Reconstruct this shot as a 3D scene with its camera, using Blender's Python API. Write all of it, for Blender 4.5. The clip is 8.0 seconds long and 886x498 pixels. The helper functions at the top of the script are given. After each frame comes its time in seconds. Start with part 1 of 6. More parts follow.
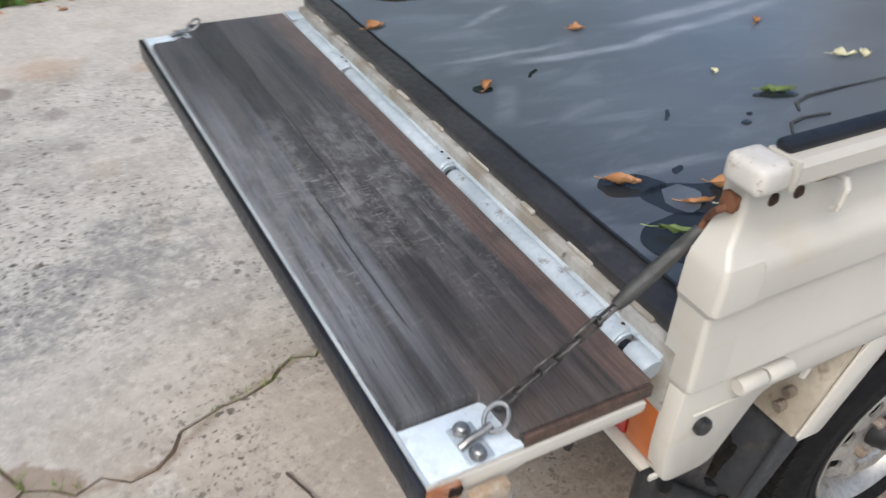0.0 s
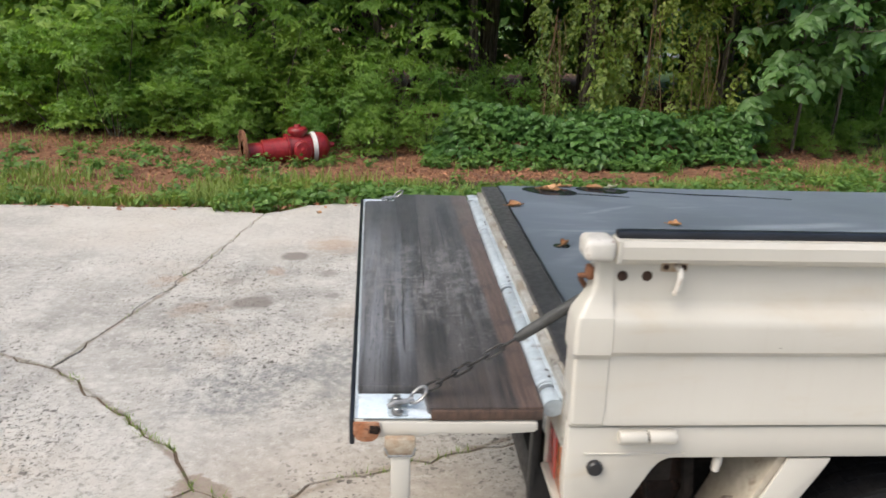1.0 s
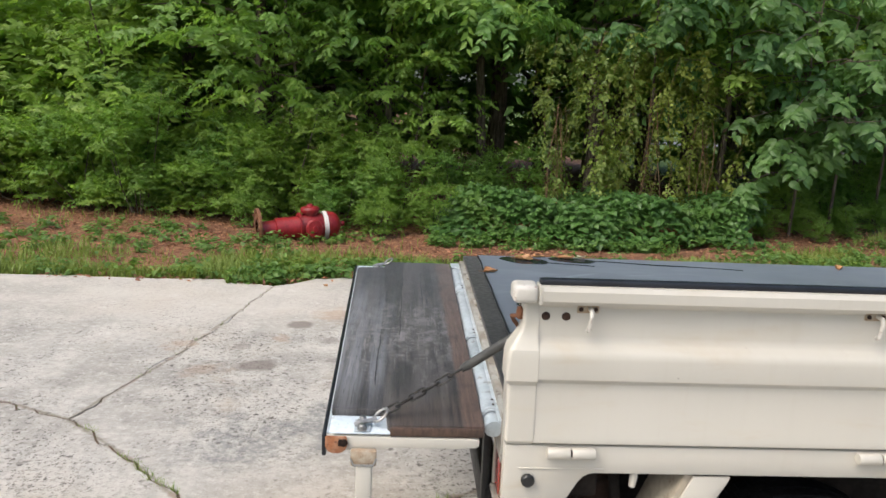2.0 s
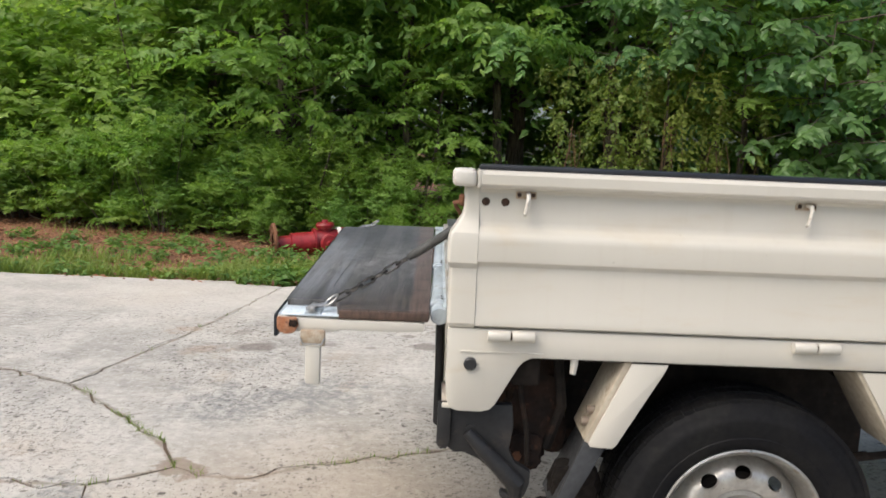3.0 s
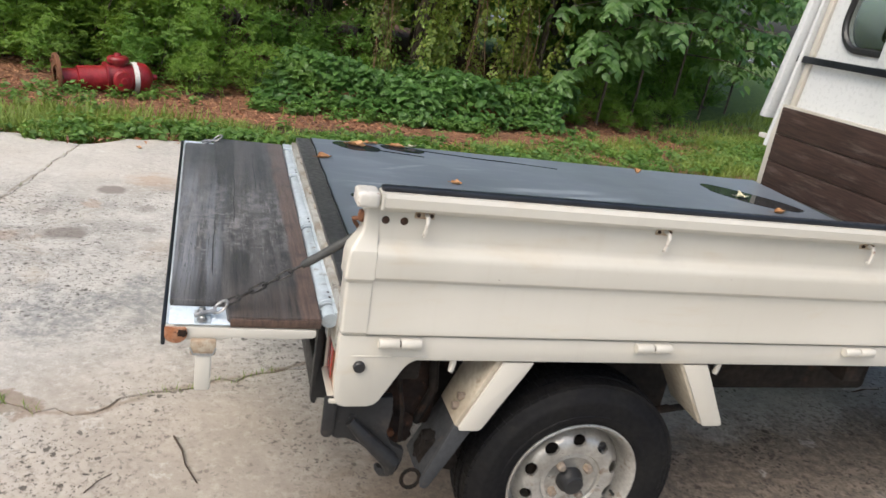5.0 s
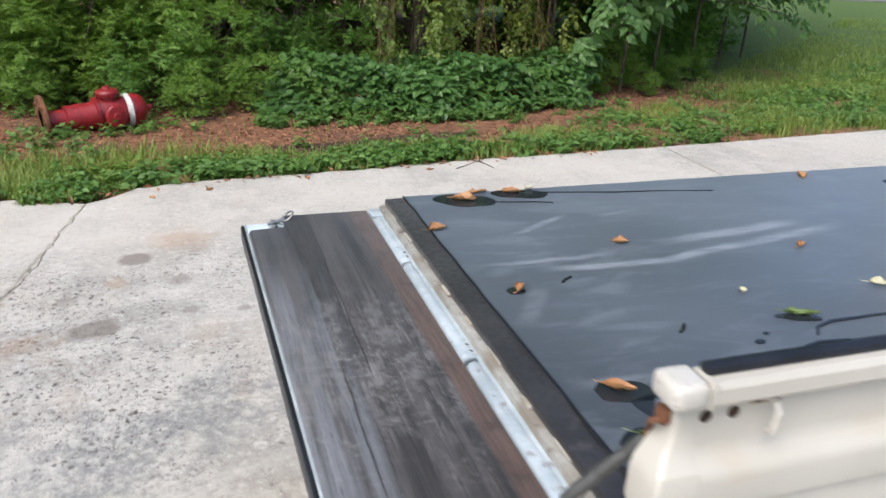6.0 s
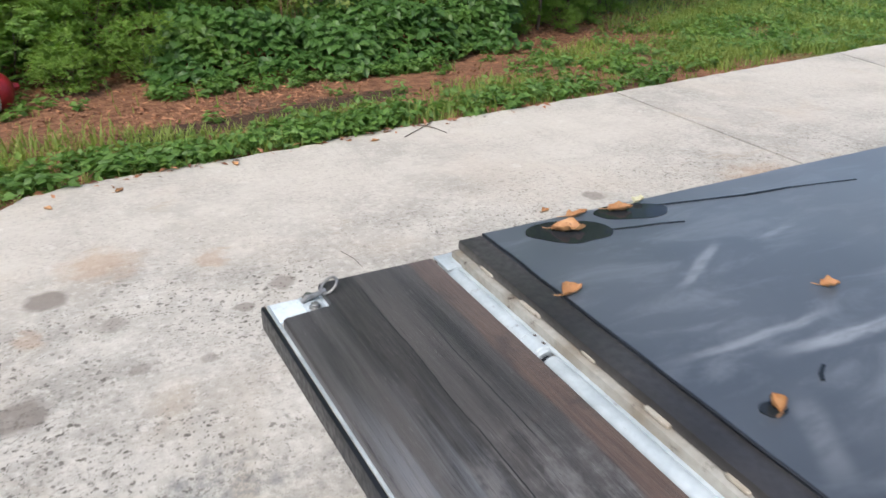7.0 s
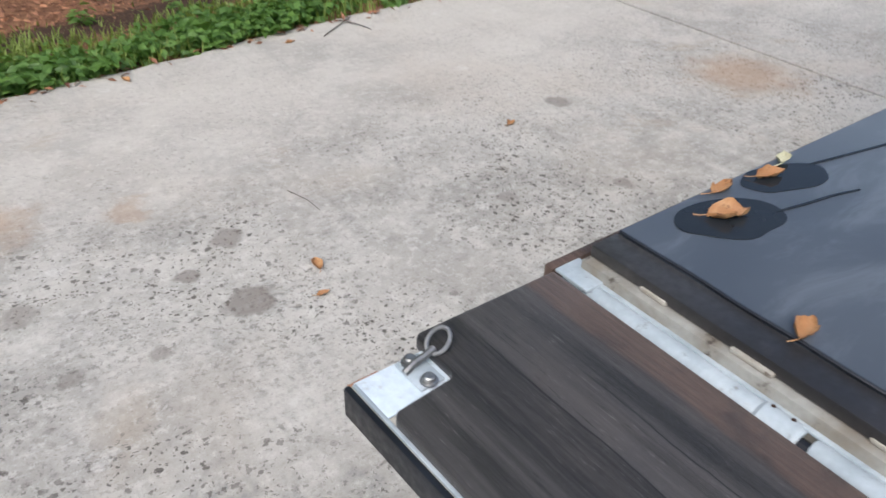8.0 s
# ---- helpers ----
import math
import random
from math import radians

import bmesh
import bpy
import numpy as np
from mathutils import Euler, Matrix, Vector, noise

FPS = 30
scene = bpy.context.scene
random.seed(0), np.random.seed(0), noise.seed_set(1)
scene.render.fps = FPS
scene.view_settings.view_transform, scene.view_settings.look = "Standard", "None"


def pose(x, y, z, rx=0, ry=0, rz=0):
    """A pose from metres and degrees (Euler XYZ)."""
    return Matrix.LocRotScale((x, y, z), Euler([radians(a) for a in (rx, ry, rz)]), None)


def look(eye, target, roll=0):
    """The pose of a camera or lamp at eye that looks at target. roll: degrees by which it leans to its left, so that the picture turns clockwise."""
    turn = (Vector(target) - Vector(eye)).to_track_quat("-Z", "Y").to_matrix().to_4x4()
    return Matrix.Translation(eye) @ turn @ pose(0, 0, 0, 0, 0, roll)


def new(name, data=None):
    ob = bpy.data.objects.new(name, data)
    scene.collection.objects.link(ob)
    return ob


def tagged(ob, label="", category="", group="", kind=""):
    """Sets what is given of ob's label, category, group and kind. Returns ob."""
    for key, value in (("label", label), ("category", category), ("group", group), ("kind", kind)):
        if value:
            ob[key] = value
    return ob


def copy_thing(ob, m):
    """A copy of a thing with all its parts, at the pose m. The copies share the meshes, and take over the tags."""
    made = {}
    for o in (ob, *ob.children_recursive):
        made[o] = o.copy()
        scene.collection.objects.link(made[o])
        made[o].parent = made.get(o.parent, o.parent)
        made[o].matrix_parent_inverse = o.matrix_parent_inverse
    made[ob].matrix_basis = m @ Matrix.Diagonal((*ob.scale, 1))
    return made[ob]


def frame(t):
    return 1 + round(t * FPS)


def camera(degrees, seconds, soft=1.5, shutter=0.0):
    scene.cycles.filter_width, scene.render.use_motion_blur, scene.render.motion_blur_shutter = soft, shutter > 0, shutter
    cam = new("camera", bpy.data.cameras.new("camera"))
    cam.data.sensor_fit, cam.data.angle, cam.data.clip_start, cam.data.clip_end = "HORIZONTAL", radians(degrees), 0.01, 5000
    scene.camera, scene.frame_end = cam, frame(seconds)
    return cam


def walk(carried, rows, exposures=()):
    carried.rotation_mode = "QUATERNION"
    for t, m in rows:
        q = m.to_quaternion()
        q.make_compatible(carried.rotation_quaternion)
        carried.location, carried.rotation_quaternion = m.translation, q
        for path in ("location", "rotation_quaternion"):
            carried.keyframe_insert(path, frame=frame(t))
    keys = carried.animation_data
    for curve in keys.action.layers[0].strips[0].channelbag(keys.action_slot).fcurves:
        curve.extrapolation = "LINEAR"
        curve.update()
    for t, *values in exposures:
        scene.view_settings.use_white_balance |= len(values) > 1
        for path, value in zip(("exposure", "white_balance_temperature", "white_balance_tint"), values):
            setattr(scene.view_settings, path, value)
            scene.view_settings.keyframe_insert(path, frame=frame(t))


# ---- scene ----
cam = camera(60.3, 8.0, shutter=0.3)
PATH = [
    (0, (-0.583, -0.458, 1.383), (0.206, 0.99, 0.251), 1.7),
    (0.2, (-0.613, -0.608, 1.406), (0.093, 0.936, 0.349), 3.4),
    (0.5, (-0.556, -0.796, 1.407), (-0.058, 0.94, 0.549), 2.4),
    (0.8, (-0.393, -1.008, 1.326), (-0.125, 0.873, 0.703), 4.1),
    (1, (-0.292, -1.1, 1.339), (-0.153, 0.811, 0.769), 1.9),
    (1.5, (-0.222, -1.232, 1.366), (-0.094, 0.717, 0.935), 1.4),
    (1.7, (-0.224, -1.297, 1.368), (-0.108, 0.66, 0.972), 1.8),
    (2.8, (-0.055, -1.538, 1.149), (-0.001, 0.442, 0.869), 2.4),
    (3, (-0.031, -1.528, 1.065), (-0.01, 0.456, 0.815), 2.4),
    (3.5, (-0.012, -1.528, 0.906), (-0.088, 0.459, 0.691), 3.6),
    (4, (-0.061, -1.559, 1.129), (-0.092, 0.417, 0.824), 5.2),
    (4.2, (-0.116, -1.545, 1.273), (0.076, 0.398, 0.839), 6.8),
    (4.5, (-0.197, -1.576, 1.408), (0.323, 0.271, 0.843), 9.7),
    (4.7, (-0.234, -1.555, 1.441), (0.33, 0.258, 0.812), 9.8),
    (5.8, (-0.398, -0.818, 1.44), (0.177, 0.966, 0.741), 4.2),
    (6, (-0.473, -0.639, 1.471), (0.106, 1.135, 0.752), 1.8),
    (6.5, (-0.61, -0.267, 1.459), (0.107, 1.429, 0.68), 0.7),
    (7, (-0.644, 0.18, 1.448), (0.177, 1.792, 0.595), -0.2),
    (7.2, (-0.647, 0.321, 1.444), (0.223, 1.89, 0.561), 0.2),
    (7.5, (-0.709, 0.532, 1.415), (0.239, 2.011, 0.46), 1.2),
    (8, (-0.701, 0.82, 1.405), (0.313, 2.132, 0.286), 1.3),
]
walk(cam, [(t, look(eye, target, roll)) for t, eye, target, roll in PATH], exposures=[(0, 0.45, 5950, 8), (0.5, 0.5, 6050, 8), (1.0, 0.62, 6200, 8), (4.7, 0.65, 6300, 8), (6.0, 0.74, 5900, 8), (6.8, 0.70, 6000, 8), (7.5, 0.60, 6150, 8), (8, 0.43, 5900, 8)])

# ---------------------------------------------------------------- light
world = bpy.data.worlds.new("sky")
scene.world = world
world.use_nodes = True
wn = world.node_tree
sky = wn.nodes.new("ShaderNodeTexSky")
sky.sky_type, sky.sun_disc = "NISHITA", False
SUN_ELEVATION, SUN_AZIMUTH = 52.0, 231.0   # degrees; azimuth clockwise from +y
sky.sun_elevation, sky.sun_rotation = radians(SUN_ELEVATION), radians(SUN_AZIMUTH)
sky.air_density, sky.dust_density, sky.ozone_density = 1.0, 5.0, 1.0
wn.nodes["Background"].inputs["Strength"].default_value = 0.143
wn.links.new(sky.outputs[0], wn.nodes["Background"].inputs["Color"])
sun = new("sun", bpy.data.lights.new("sun", "SUN"))
sun.data.energy, sun.data.angle, sun.data.color = 1.1, radians(42), (1.0, 0.92, 0.82)
_a, _e = radians(SUN_AZIMUTH), radians(SUN_ELEVATION)
sun.matrix_world = look((20 * math.sin(_a) * math.cos(_e), 20 * math.cos(_a) * math.cos(_e), 20 * math.sin(_e)), (0, 0, 0))


# ---------------------------------------------------------------- material helpers
class Nodes:
    """A small builder for node materials."""

    def __init__(self, name):
        self.mat = bpy.data.materials.new(name)
        self.mat.use_nodes = True
        self.t = self.mat.node_tree
        self.bsdf = self.t.nodes["Principled BSDF"]
        self.out = self.t.nodes["Material Output"]

    def put(self, socket, value):
        if isinstance(value, bpy.types.NodeSocket):
            self.t.links.new(value, socket)
        elif isinstance(value, (tuple, list)) and socket.type == "RGBA":
            socket.default_value = (*value[:3], 1)
        else:
            socket.default_value = value

    def set(self, **values):
        for key, value in values.items():
            self.put(self.bsdf.inputs[key.replace("_", " ")], value)
        return self

    def coords(self, kind="Object", scale=(1, 1, 1)):
        c = self.t.nodes.new("ShaderNodeTexCoord")
        m = self.t.nodes.new("ShaderNodeMapping")
        m.inputs["Scale"].default_value = scale
        self.t.links.new(c.outputs[kind], m.inputs["Vector"])
        return m.outputs[0]

    def position(self, scale=(1, 1, 1)):
        g = self.t.nodes.new("ShaderNodeNewGeometry")
        m = self.t.nodes.new("ShaderNodeMapping")
        m.inputs["Scale"].default_value = scale
        self.t.links.new(g.outputs["Position"], m.inputs["Vector"])
        return m.outputs[0]

    def island(self):
        return self.t.nodes.new("ShaderNodeNewGeometry").outputs["Random Per Island"]

    def object_random(self):
        return self.t.nodes.new("ShaderNodeObjectInfo").outputs["Random"]

    def noise(self, vec, scale, detail=4.0, rough=0.55, distort=0.0):
        n = self.t.nodes.new("ShaderNodeTexNoise")
        self.put(n.inputs["Vector"], vec)
        n.inputs["Scale"].default_value, n.inputs["Detail"].default_value = scale, detail
        n.inputs["Roughness"].default_value, n.inputs["Distortion"].default_value = rough, distort
        return n.outputs["Fac"]

    def warp(self, vec, scale, amount):
        n = self.t.nodes.new("ShaderNodeTexNoise")
        self.put(n.inputs["Vector"], vec)
        n.inputs["Scale"].default_value, n.inputs["Detail"].default_value, n.inputs["Roughness"].default_value = scale, 4, 0.7
        return self.vec("ADD", vec, self.vec("SCALE", self.vec("SUBTRACT", n.outputs["Color"], (0.5, 0.5, 0.5)), scale=amount))

    def chips(self, vec, scale, share, size):
        """Scattered pits: a share of the cells of a Voronoi pattern holds one, of random width up to size."""
        n = self.t.nodes.new("ShaderNodeTexVoronoi")
        self.put(n.inputs["Vector"], vec)
        n.inputs["Scale"].default_value = scale
        pick = self.calc("MULTIPLY", self.calc("SUBTRACT", self.axis(n.outputs["Color"], 0), 1 - share), size / share)
        return self.span(self.calc("SUBTRACT", pick, n.outputs["Distance"]), 0.0, 0.07)

    def span(self, value, a, b, lo=0.0, hi=1.0):
        n = self.t.nodes.new("ShaderNodeMapRange")
        n.interpolation_type = "SMOOTHSTEP"
        self.put(n.inputs["Value"], value)
        for key, v in zip(("From Min", "From Max", "To Min", "To Max"), (a, b, lo, hi)):
            n.inputs[key].default_value = v
        return n.outputs[0]

    def calc(self, op, a, b=0.0):
        n = self.t.nodes.new("ShaderNodeMath")
        n.operation = op
        self.put(n.inputs[0], a)
        self.put(n.inputs[1], b)
        return n.outputs[0]

    def axis(self, vec, which):
        n = self.t.nodes.new("ShaderNodeSeparateXYZ")
        self.t.links.new(vec, n.inputs[0])
        return n.outputs[which]

    def away(self, vec, point):
        n = self.t.nodes.new("ShaderNodeVectorMath")
        n.operation = "DISTANCE"
        self.t.links.new(vec, n.inputs[0])
        n.inputs[1].default_value = point
        return n.outputs["Value"]

    def vec(self, op, a, b=None, scale=None):
        n = self.t.nodes.new("ShaderNodeVectorMath")
        n.operation = op
        self.put(n.inputs[0], a)
        if b is not None:
            self.put(n.inputs[1], b)
        if scale is not None:
            self.put(n.inputs["Scale"], scale)
        return n.outputs["Value" if op in ("DOT_PRODUCT", "DISTANCE", "LENGTH") else "Vector"]

    def beside(self, point, a, b):
        """Distance from point to the segment a to b."""
        ab = Vector(b) - Vector(a)
        rel = self.vec("SUBTRACT", point, tuple(a))
        t = self.calc("MINIMUM", self.calc("MAXIMUM", self.vec("DOT_PRODUCT", rel, tuple(ab / ab.length_squared)), 0.0), 1.0)
        return self.vec("DISTANCE", rel, self.vec("SCALE", tuple(ab), scale=t))

    def mix(self, fac, a, b, blend="MIX"):
        n = self.t.nodes.new("ShaderNodeMix")
        n.data_type, n.blend_type = "RGBA", blend
        self.put(n.inputs[0], fac)
        self.put(n.inputs[6], a)
        self.put(n.inputs[7], b)
        return n.outputs[2]

    def bump(self, height, strength=0.3, distance=0.01):
        n = self.t.nodes.new("ShaderNodeBump")
        n.inputs["Strength"].default_value, n.inputs["Distance"].default_value = strength, distance
        self.put(n.inputs["Height"], height)
        self.put(self.bsdf.inputs["Normal"], n.outputs[0])
        return self


def worn(name, a, b, rough=0.5, metal=0.0, coarse=6.0, fine=60.0, relief=0.15, depth=0.003, grime=None, amount=0.5, fleck=0.35, gloss=0.5):
    """A surface that varies between two colours at two scales, with an optional grime colour in patches."""
    n = Nodes(name)
    v = n.coords()
    big, small = n.noise(v, coarse, 5), n.noise(v, fine, 3)
    col = n.mix(n.span(big, 0.35, 0.68), a, b)
    col = n.mix(n.span(small, 0.3, 0.75, 0, fleck), col, tuple(c * 0.6 for c in a))
    if grime:
        spots = n.span(n.noise(v, coarse * 2.3, 8, 0.68), 0.56, 0.70, 0, amount)
        col = n.mix(spots, col, grime)
    n.set(Base_Color=col, Metallic=metal, Specular_IOR_Level=gloss, Roughness=n.span(small, 0.2, 0.8, max(rough - 0.1, 0.02), min(rough + 0.12, 1)))
    n.bump(n.calc("ADD", big, n.calc("MULTIPLY", small, 0.5)), relief, depth)
    return n.mat


def leaf_material(name, dark, light, glow=0.35, rough=0.5):
    n = Nodes(name)
    v = n.position()
    col = n.mix(n.span(n.island(), 0, 1), dark, light)
    col = n.mix(n.span(n.object_random(), 0.1, 0.9, 0, 0.45), col, (light[0] * 1.35, light[1] * 1.1, light[2] * 0.8))
    col = n.mix(n.span(n.noise(v, 1.1, 3), 0.48, 0.72, 0, 0.4), col, tuple(c * 0.75 for c in dark))
    col = n.mix(n.span(n.noise(v, 0.8, 2, 0.5, 1.0), 0.55, 0.72, 0, 0.45), col, (light[0] * 1.5, light[1] * 1.15, light[2] * 0.7))
    n.set(Base_Color=col, Roughness=rough)
    through_light = n.t.nodes.new("ShaderNodeBsdfTranslucent")
    n.put(through_light.inputs["Color"], n.mix(0.5, col, (light[0] * 1.4, light[1] * 1.4, light[2] * 0.6)))
    blend = n.t.nodes.new("ShaderNodeMixShader")
    blend.inputs[0].default_value = glow
    n.t.links.new(n.bsdf.outputs[0], blend.inputs[1])
    n.t.links.new(through_light.outputs[0], blend.inputs[2])
    n.t.links.new(blend.outputs[0], n.out.inputs["Surface"])
    return n.mat


# ---------------------------------------------------------------- materials
def make_concrete():
    n = Nodes("weathered_concrete")
    v = n.position()
    wide, mid, fine = n.noise(v, 0.7, 4), n.noise(v, 3.2, 7, 0.66), n.noise(v, 42, 6, 0.75)
    streak = n.noise(n.position((2.6, 0.5, 1)), 3.0, 6, 0.65)
    col = n.mix(n.span(wide, 0.35, 0.65), (0.330, 0.312, 0.282), (0.485, 0.460, 0.414))
    col = n.mix(n.span(mid, 0.42, 0.62, 0, 0.7), col, (0.532, 0.506, 0.458))
    col = n.mix(n.span(streak, 0.52, 0.70, 0, 0.38), col, (0.28, 0.268, 0.245))
    col = n.mix(n.span(n.noise(v, 1.7, 5, 0.6, 0.8), 0.58, 0.72, 0, 0.45), col, (0.40, 0.32, 0.235))
    col = n.mix(n.span(n.noise(v, 11, 6, 0.7), 0.52, 0.68, 0, 0.28), col, (0.26, 0.24, 0.215))
    crust = n.noise(v, 24, 8, 0.78)
    col = n.mix(n.span(crust, 0.50, 0.63, 0, 0.6), col, (0.575, 0.558, 0.515))
    col = n.mix(n.span(crust, 0.48, 0.34, 0, 0.42), col, (0.235, 0.218, 0.195))
    col = n.mix(n.span(n.noise(v, 0.9, 4, 0.6, 0.5), 0.50, 0.68, 0, 0.3), col, (0.46, 0.39, 0.31))
    # exposed grit and pits
    grit = n.calc("MULTIPLY", n.span(fine, 0.52, 0.60), n.span(n.noise(v, 1.5, 5, 0.62), 0.42, 0.60, 0.2, 1.0))
    col = n.mix(n.calc("MULTIPLY", grit, 0.45), col, (0.115, 0.103, 0.09))
    wander = n.warp(n.warp(v, 18, 0.05), 70, 0.020)
    worn_at = n.noise(v, 1.3, 5, 0.62)
    # dirt trodden into the ground beside the cracks
    lines = [[(-1.18, 4.21), (-1.404, 2.588), (-1.54, 1.998), (-1.605, 1.707)], [(-1.605, 1.707), (-1.94, 1.874), (-2.234, 1.949), (-3.6, 2.5)],
             [(-1.605, 1.707), (-1.34, 1.461), (-1.12, 1.238), (-0.948, 1.041), (-0.862, 0.885), (-1.081, 0.728), (-1.455, 0.731), (-3.5, 0.9)],
             [(-0.862, 0.885), (-0.764, 0.824), (-0.597, 0.819), (-0.418, 0.945), (-0.119, 1.053), (0.163, 1.179)]]
    near = None
    for pts in lines:
        for a, b in zip(pts, pts[1:]):
            d = n.beside(v, (*a, 0), (*b, 0))
            near = d if near is None else n.calc("MINIMUM", near, d)
    patch = n.calc("MINIMUM", n.calc("SUBTRACT", n.away(v, (-0.87, 0.89, 0)), 0.055), n.calc("SUBTRACT", n.away(v, (-0.79, 0.85, 0)), 0.045))
    near = n.calc("MINIMUM", near, n.calc("ADD", patch, n.calc("MULTIPLY", n.calc("SUBTRACT", n.noise(v, 9, 6, 0.75), 0.5), 0.22)))
    near = n.calc("ADD", near, n.calc("MULTIPLY", n.calc("SUBTRACT", n.noise(v, 15, 5, 0.7), 0.5), 0.06))
    col = n.mix(n.span(near, -0.004, 0.020, 0.6, 0), col, n.mix(n.span(n.noise(v, 4, 3), 0.42, 0.6), (0.165, 0.092, 0.052), (0.125, 0.100, 0.050)))
    # brown grit, old oil and painted truck shadow, under it and behind its tail
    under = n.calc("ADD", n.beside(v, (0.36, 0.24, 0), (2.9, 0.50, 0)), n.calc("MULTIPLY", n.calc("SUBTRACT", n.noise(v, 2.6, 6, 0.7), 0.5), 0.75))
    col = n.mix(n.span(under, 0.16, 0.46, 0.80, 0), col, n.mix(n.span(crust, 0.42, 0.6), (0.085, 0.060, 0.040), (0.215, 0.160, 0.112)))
    rubble = n.calc("MAXIMUM", n.chips(wander, 46.0, 0.85, 0.55), n.chips(n.vec("ADD", wander, (1.3, 0.7, 0.0)), 90.0, 0.8, 0.55))
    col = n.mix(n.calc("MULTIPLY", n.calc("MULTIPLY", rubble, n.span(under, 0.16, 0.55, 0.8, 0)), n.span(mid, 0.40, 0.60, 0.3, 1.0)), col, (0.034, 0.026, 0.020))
    # trodden tan dirt beside the truck, blue-grey worn aggregate between the cracks
    tan = n.calc("ADD", n.away(v, (-0.35, 0.15, 0)), n.calc("MULTIPLY", n.calc("SUBTRACT", wide, 0.5), 1.6))
    col = n.mix(n.span(tan, 0.5, 1.25, 0.42, 0), col, (0.37, 0.295, 0.222))
    for x, y, r in ((-0.85, 1.55, 0.30), (-0.45, 1.75, 0.26), (-1.15, 0.55, 0.22)):
        d = n.calc("ADD", n.away(v, (x, y, 0)), n.calc("MULTIPLY", n.calc("SUBTRACT", mid, 0.5), 1.1))
        col = n.mix(n.calc("MULTIPLY", n.span(d, r * 0.3, r, 0.75, 0), n.span(crust, 0.42, 0.56, 1, 0.25)), col, (0.205, 0.21, 0.21))
    col = n.mix(n.calc("MULTIPLY", n.span(n.axis(v, 1), 2.7, 4.0, 0, 0.45), n.span(wide, 0.3, 0.6, 0.5, 1.0)), col, (0.545, 0.500, 0.440))
    # scattered dark chips over all of it, and pale cement crust
    chipped = None
    for size, share, r, k in ((22.0, 0.14, 0.32, 0.65), (42.0, 0.46, 0.48, 0.85), (88.0, 0.58, 0.52, 0.8)):
        chip = n.calc("MULTIPLY", n.chips(wander, size, share, r), n.calc("MULTIPLY", n.span(worn_at, 0.42, 0.58, 0.15, 1.0), n.span(n.axis(v, 1), 3.9, 2.7, 0.25, 1.0)))
        chipped = chip if chipped is None else n.calc("MAXIMUM", chipped, chip)
        col = n.mix(n.calc("MULTIPLY", chip, k), col, (0.088, 0.077, 0.066))
    pale = n.chips(n.vec("ADD", wander, (3.7, 1.9, 0.0)), 9.0, 0.22, 0.42)
    col = n.mix(n.calc("MULTIPLY", pale, n.span(crust, 0.42, 0.58, 0.0, 0.42)), col, (0.60, 0.585, 0.55))
    # old oil drips and one rusty patch
    wob = n.calc("MULTIPLY", n.calc("SUBTRACT", n.noise(v, 9, 3), 0.5), 0.11)
    for x, y, r, k in ((-0.845, 3.206, 0.105, 0.75), (-0.953, 2.44, 0.12, 0.7), (0.013, 2.934, 0.07, 0.6), (-0.06, 2.566, 0.09, 0.65),
                       (-0.166, 2.8, 0.04, 0.6), (1.747, 3.14, 0.07, 0.6), (1.40, 2.422, 0.05, 0.55), (0.972, 2.6, 0.05, 0.4),
                       (-0.36, 2.508, 0.04, 0.5), (-0.582, 2.531, 0.05, 0.4), (-0.62, 2.9, 0.06, 0.4), (-1.1, 2.75, 0.06, 0.35)):
        d = n.calc("ADD", n.away(v, (x, y, 0)), wob)
        col = n.mix(n.span(d, r * 0.55, r, k, 0), col, (0.17, 0.145, 0.125))
    for x, y, r, k in ((2.77, 2.85, 0.40, 0.5), (-1.45, 2.75, 0.12, 0.3), (-1.2, 2.35, 0.14, 0.25), (-0.62, 3.45, 0.22, 0.4), (-0.2, 3.3, 0.12, 0.35), (-0.9, 2.9, 0.10, 0.3)):
        d = n.calc("ADD", n.away(v, (x, y, 0)), n.calc("MULTIPLY", wob, 3.0))
        col = n.mix(n.span(d, r * 0.2, r, k, 0), col, (0.36, 0.21, 0.105))
    n.set(Base_Color=col, Roughness=n.span(mid, 0.3, 0.7, 0.8, 0.95), Specular_IOR_Level=0.3)
    rel = n.calc("SUBTRACT", n.calc("MULTIPLY", fine, 0.6), n.calc("ADD", n.calc("MULTIPLY", chipped, 1.0), n.calc("MULTIPLY", grit, 0.5)))
    n.bump(rel, 0.6, 0.006)
    return n.mat


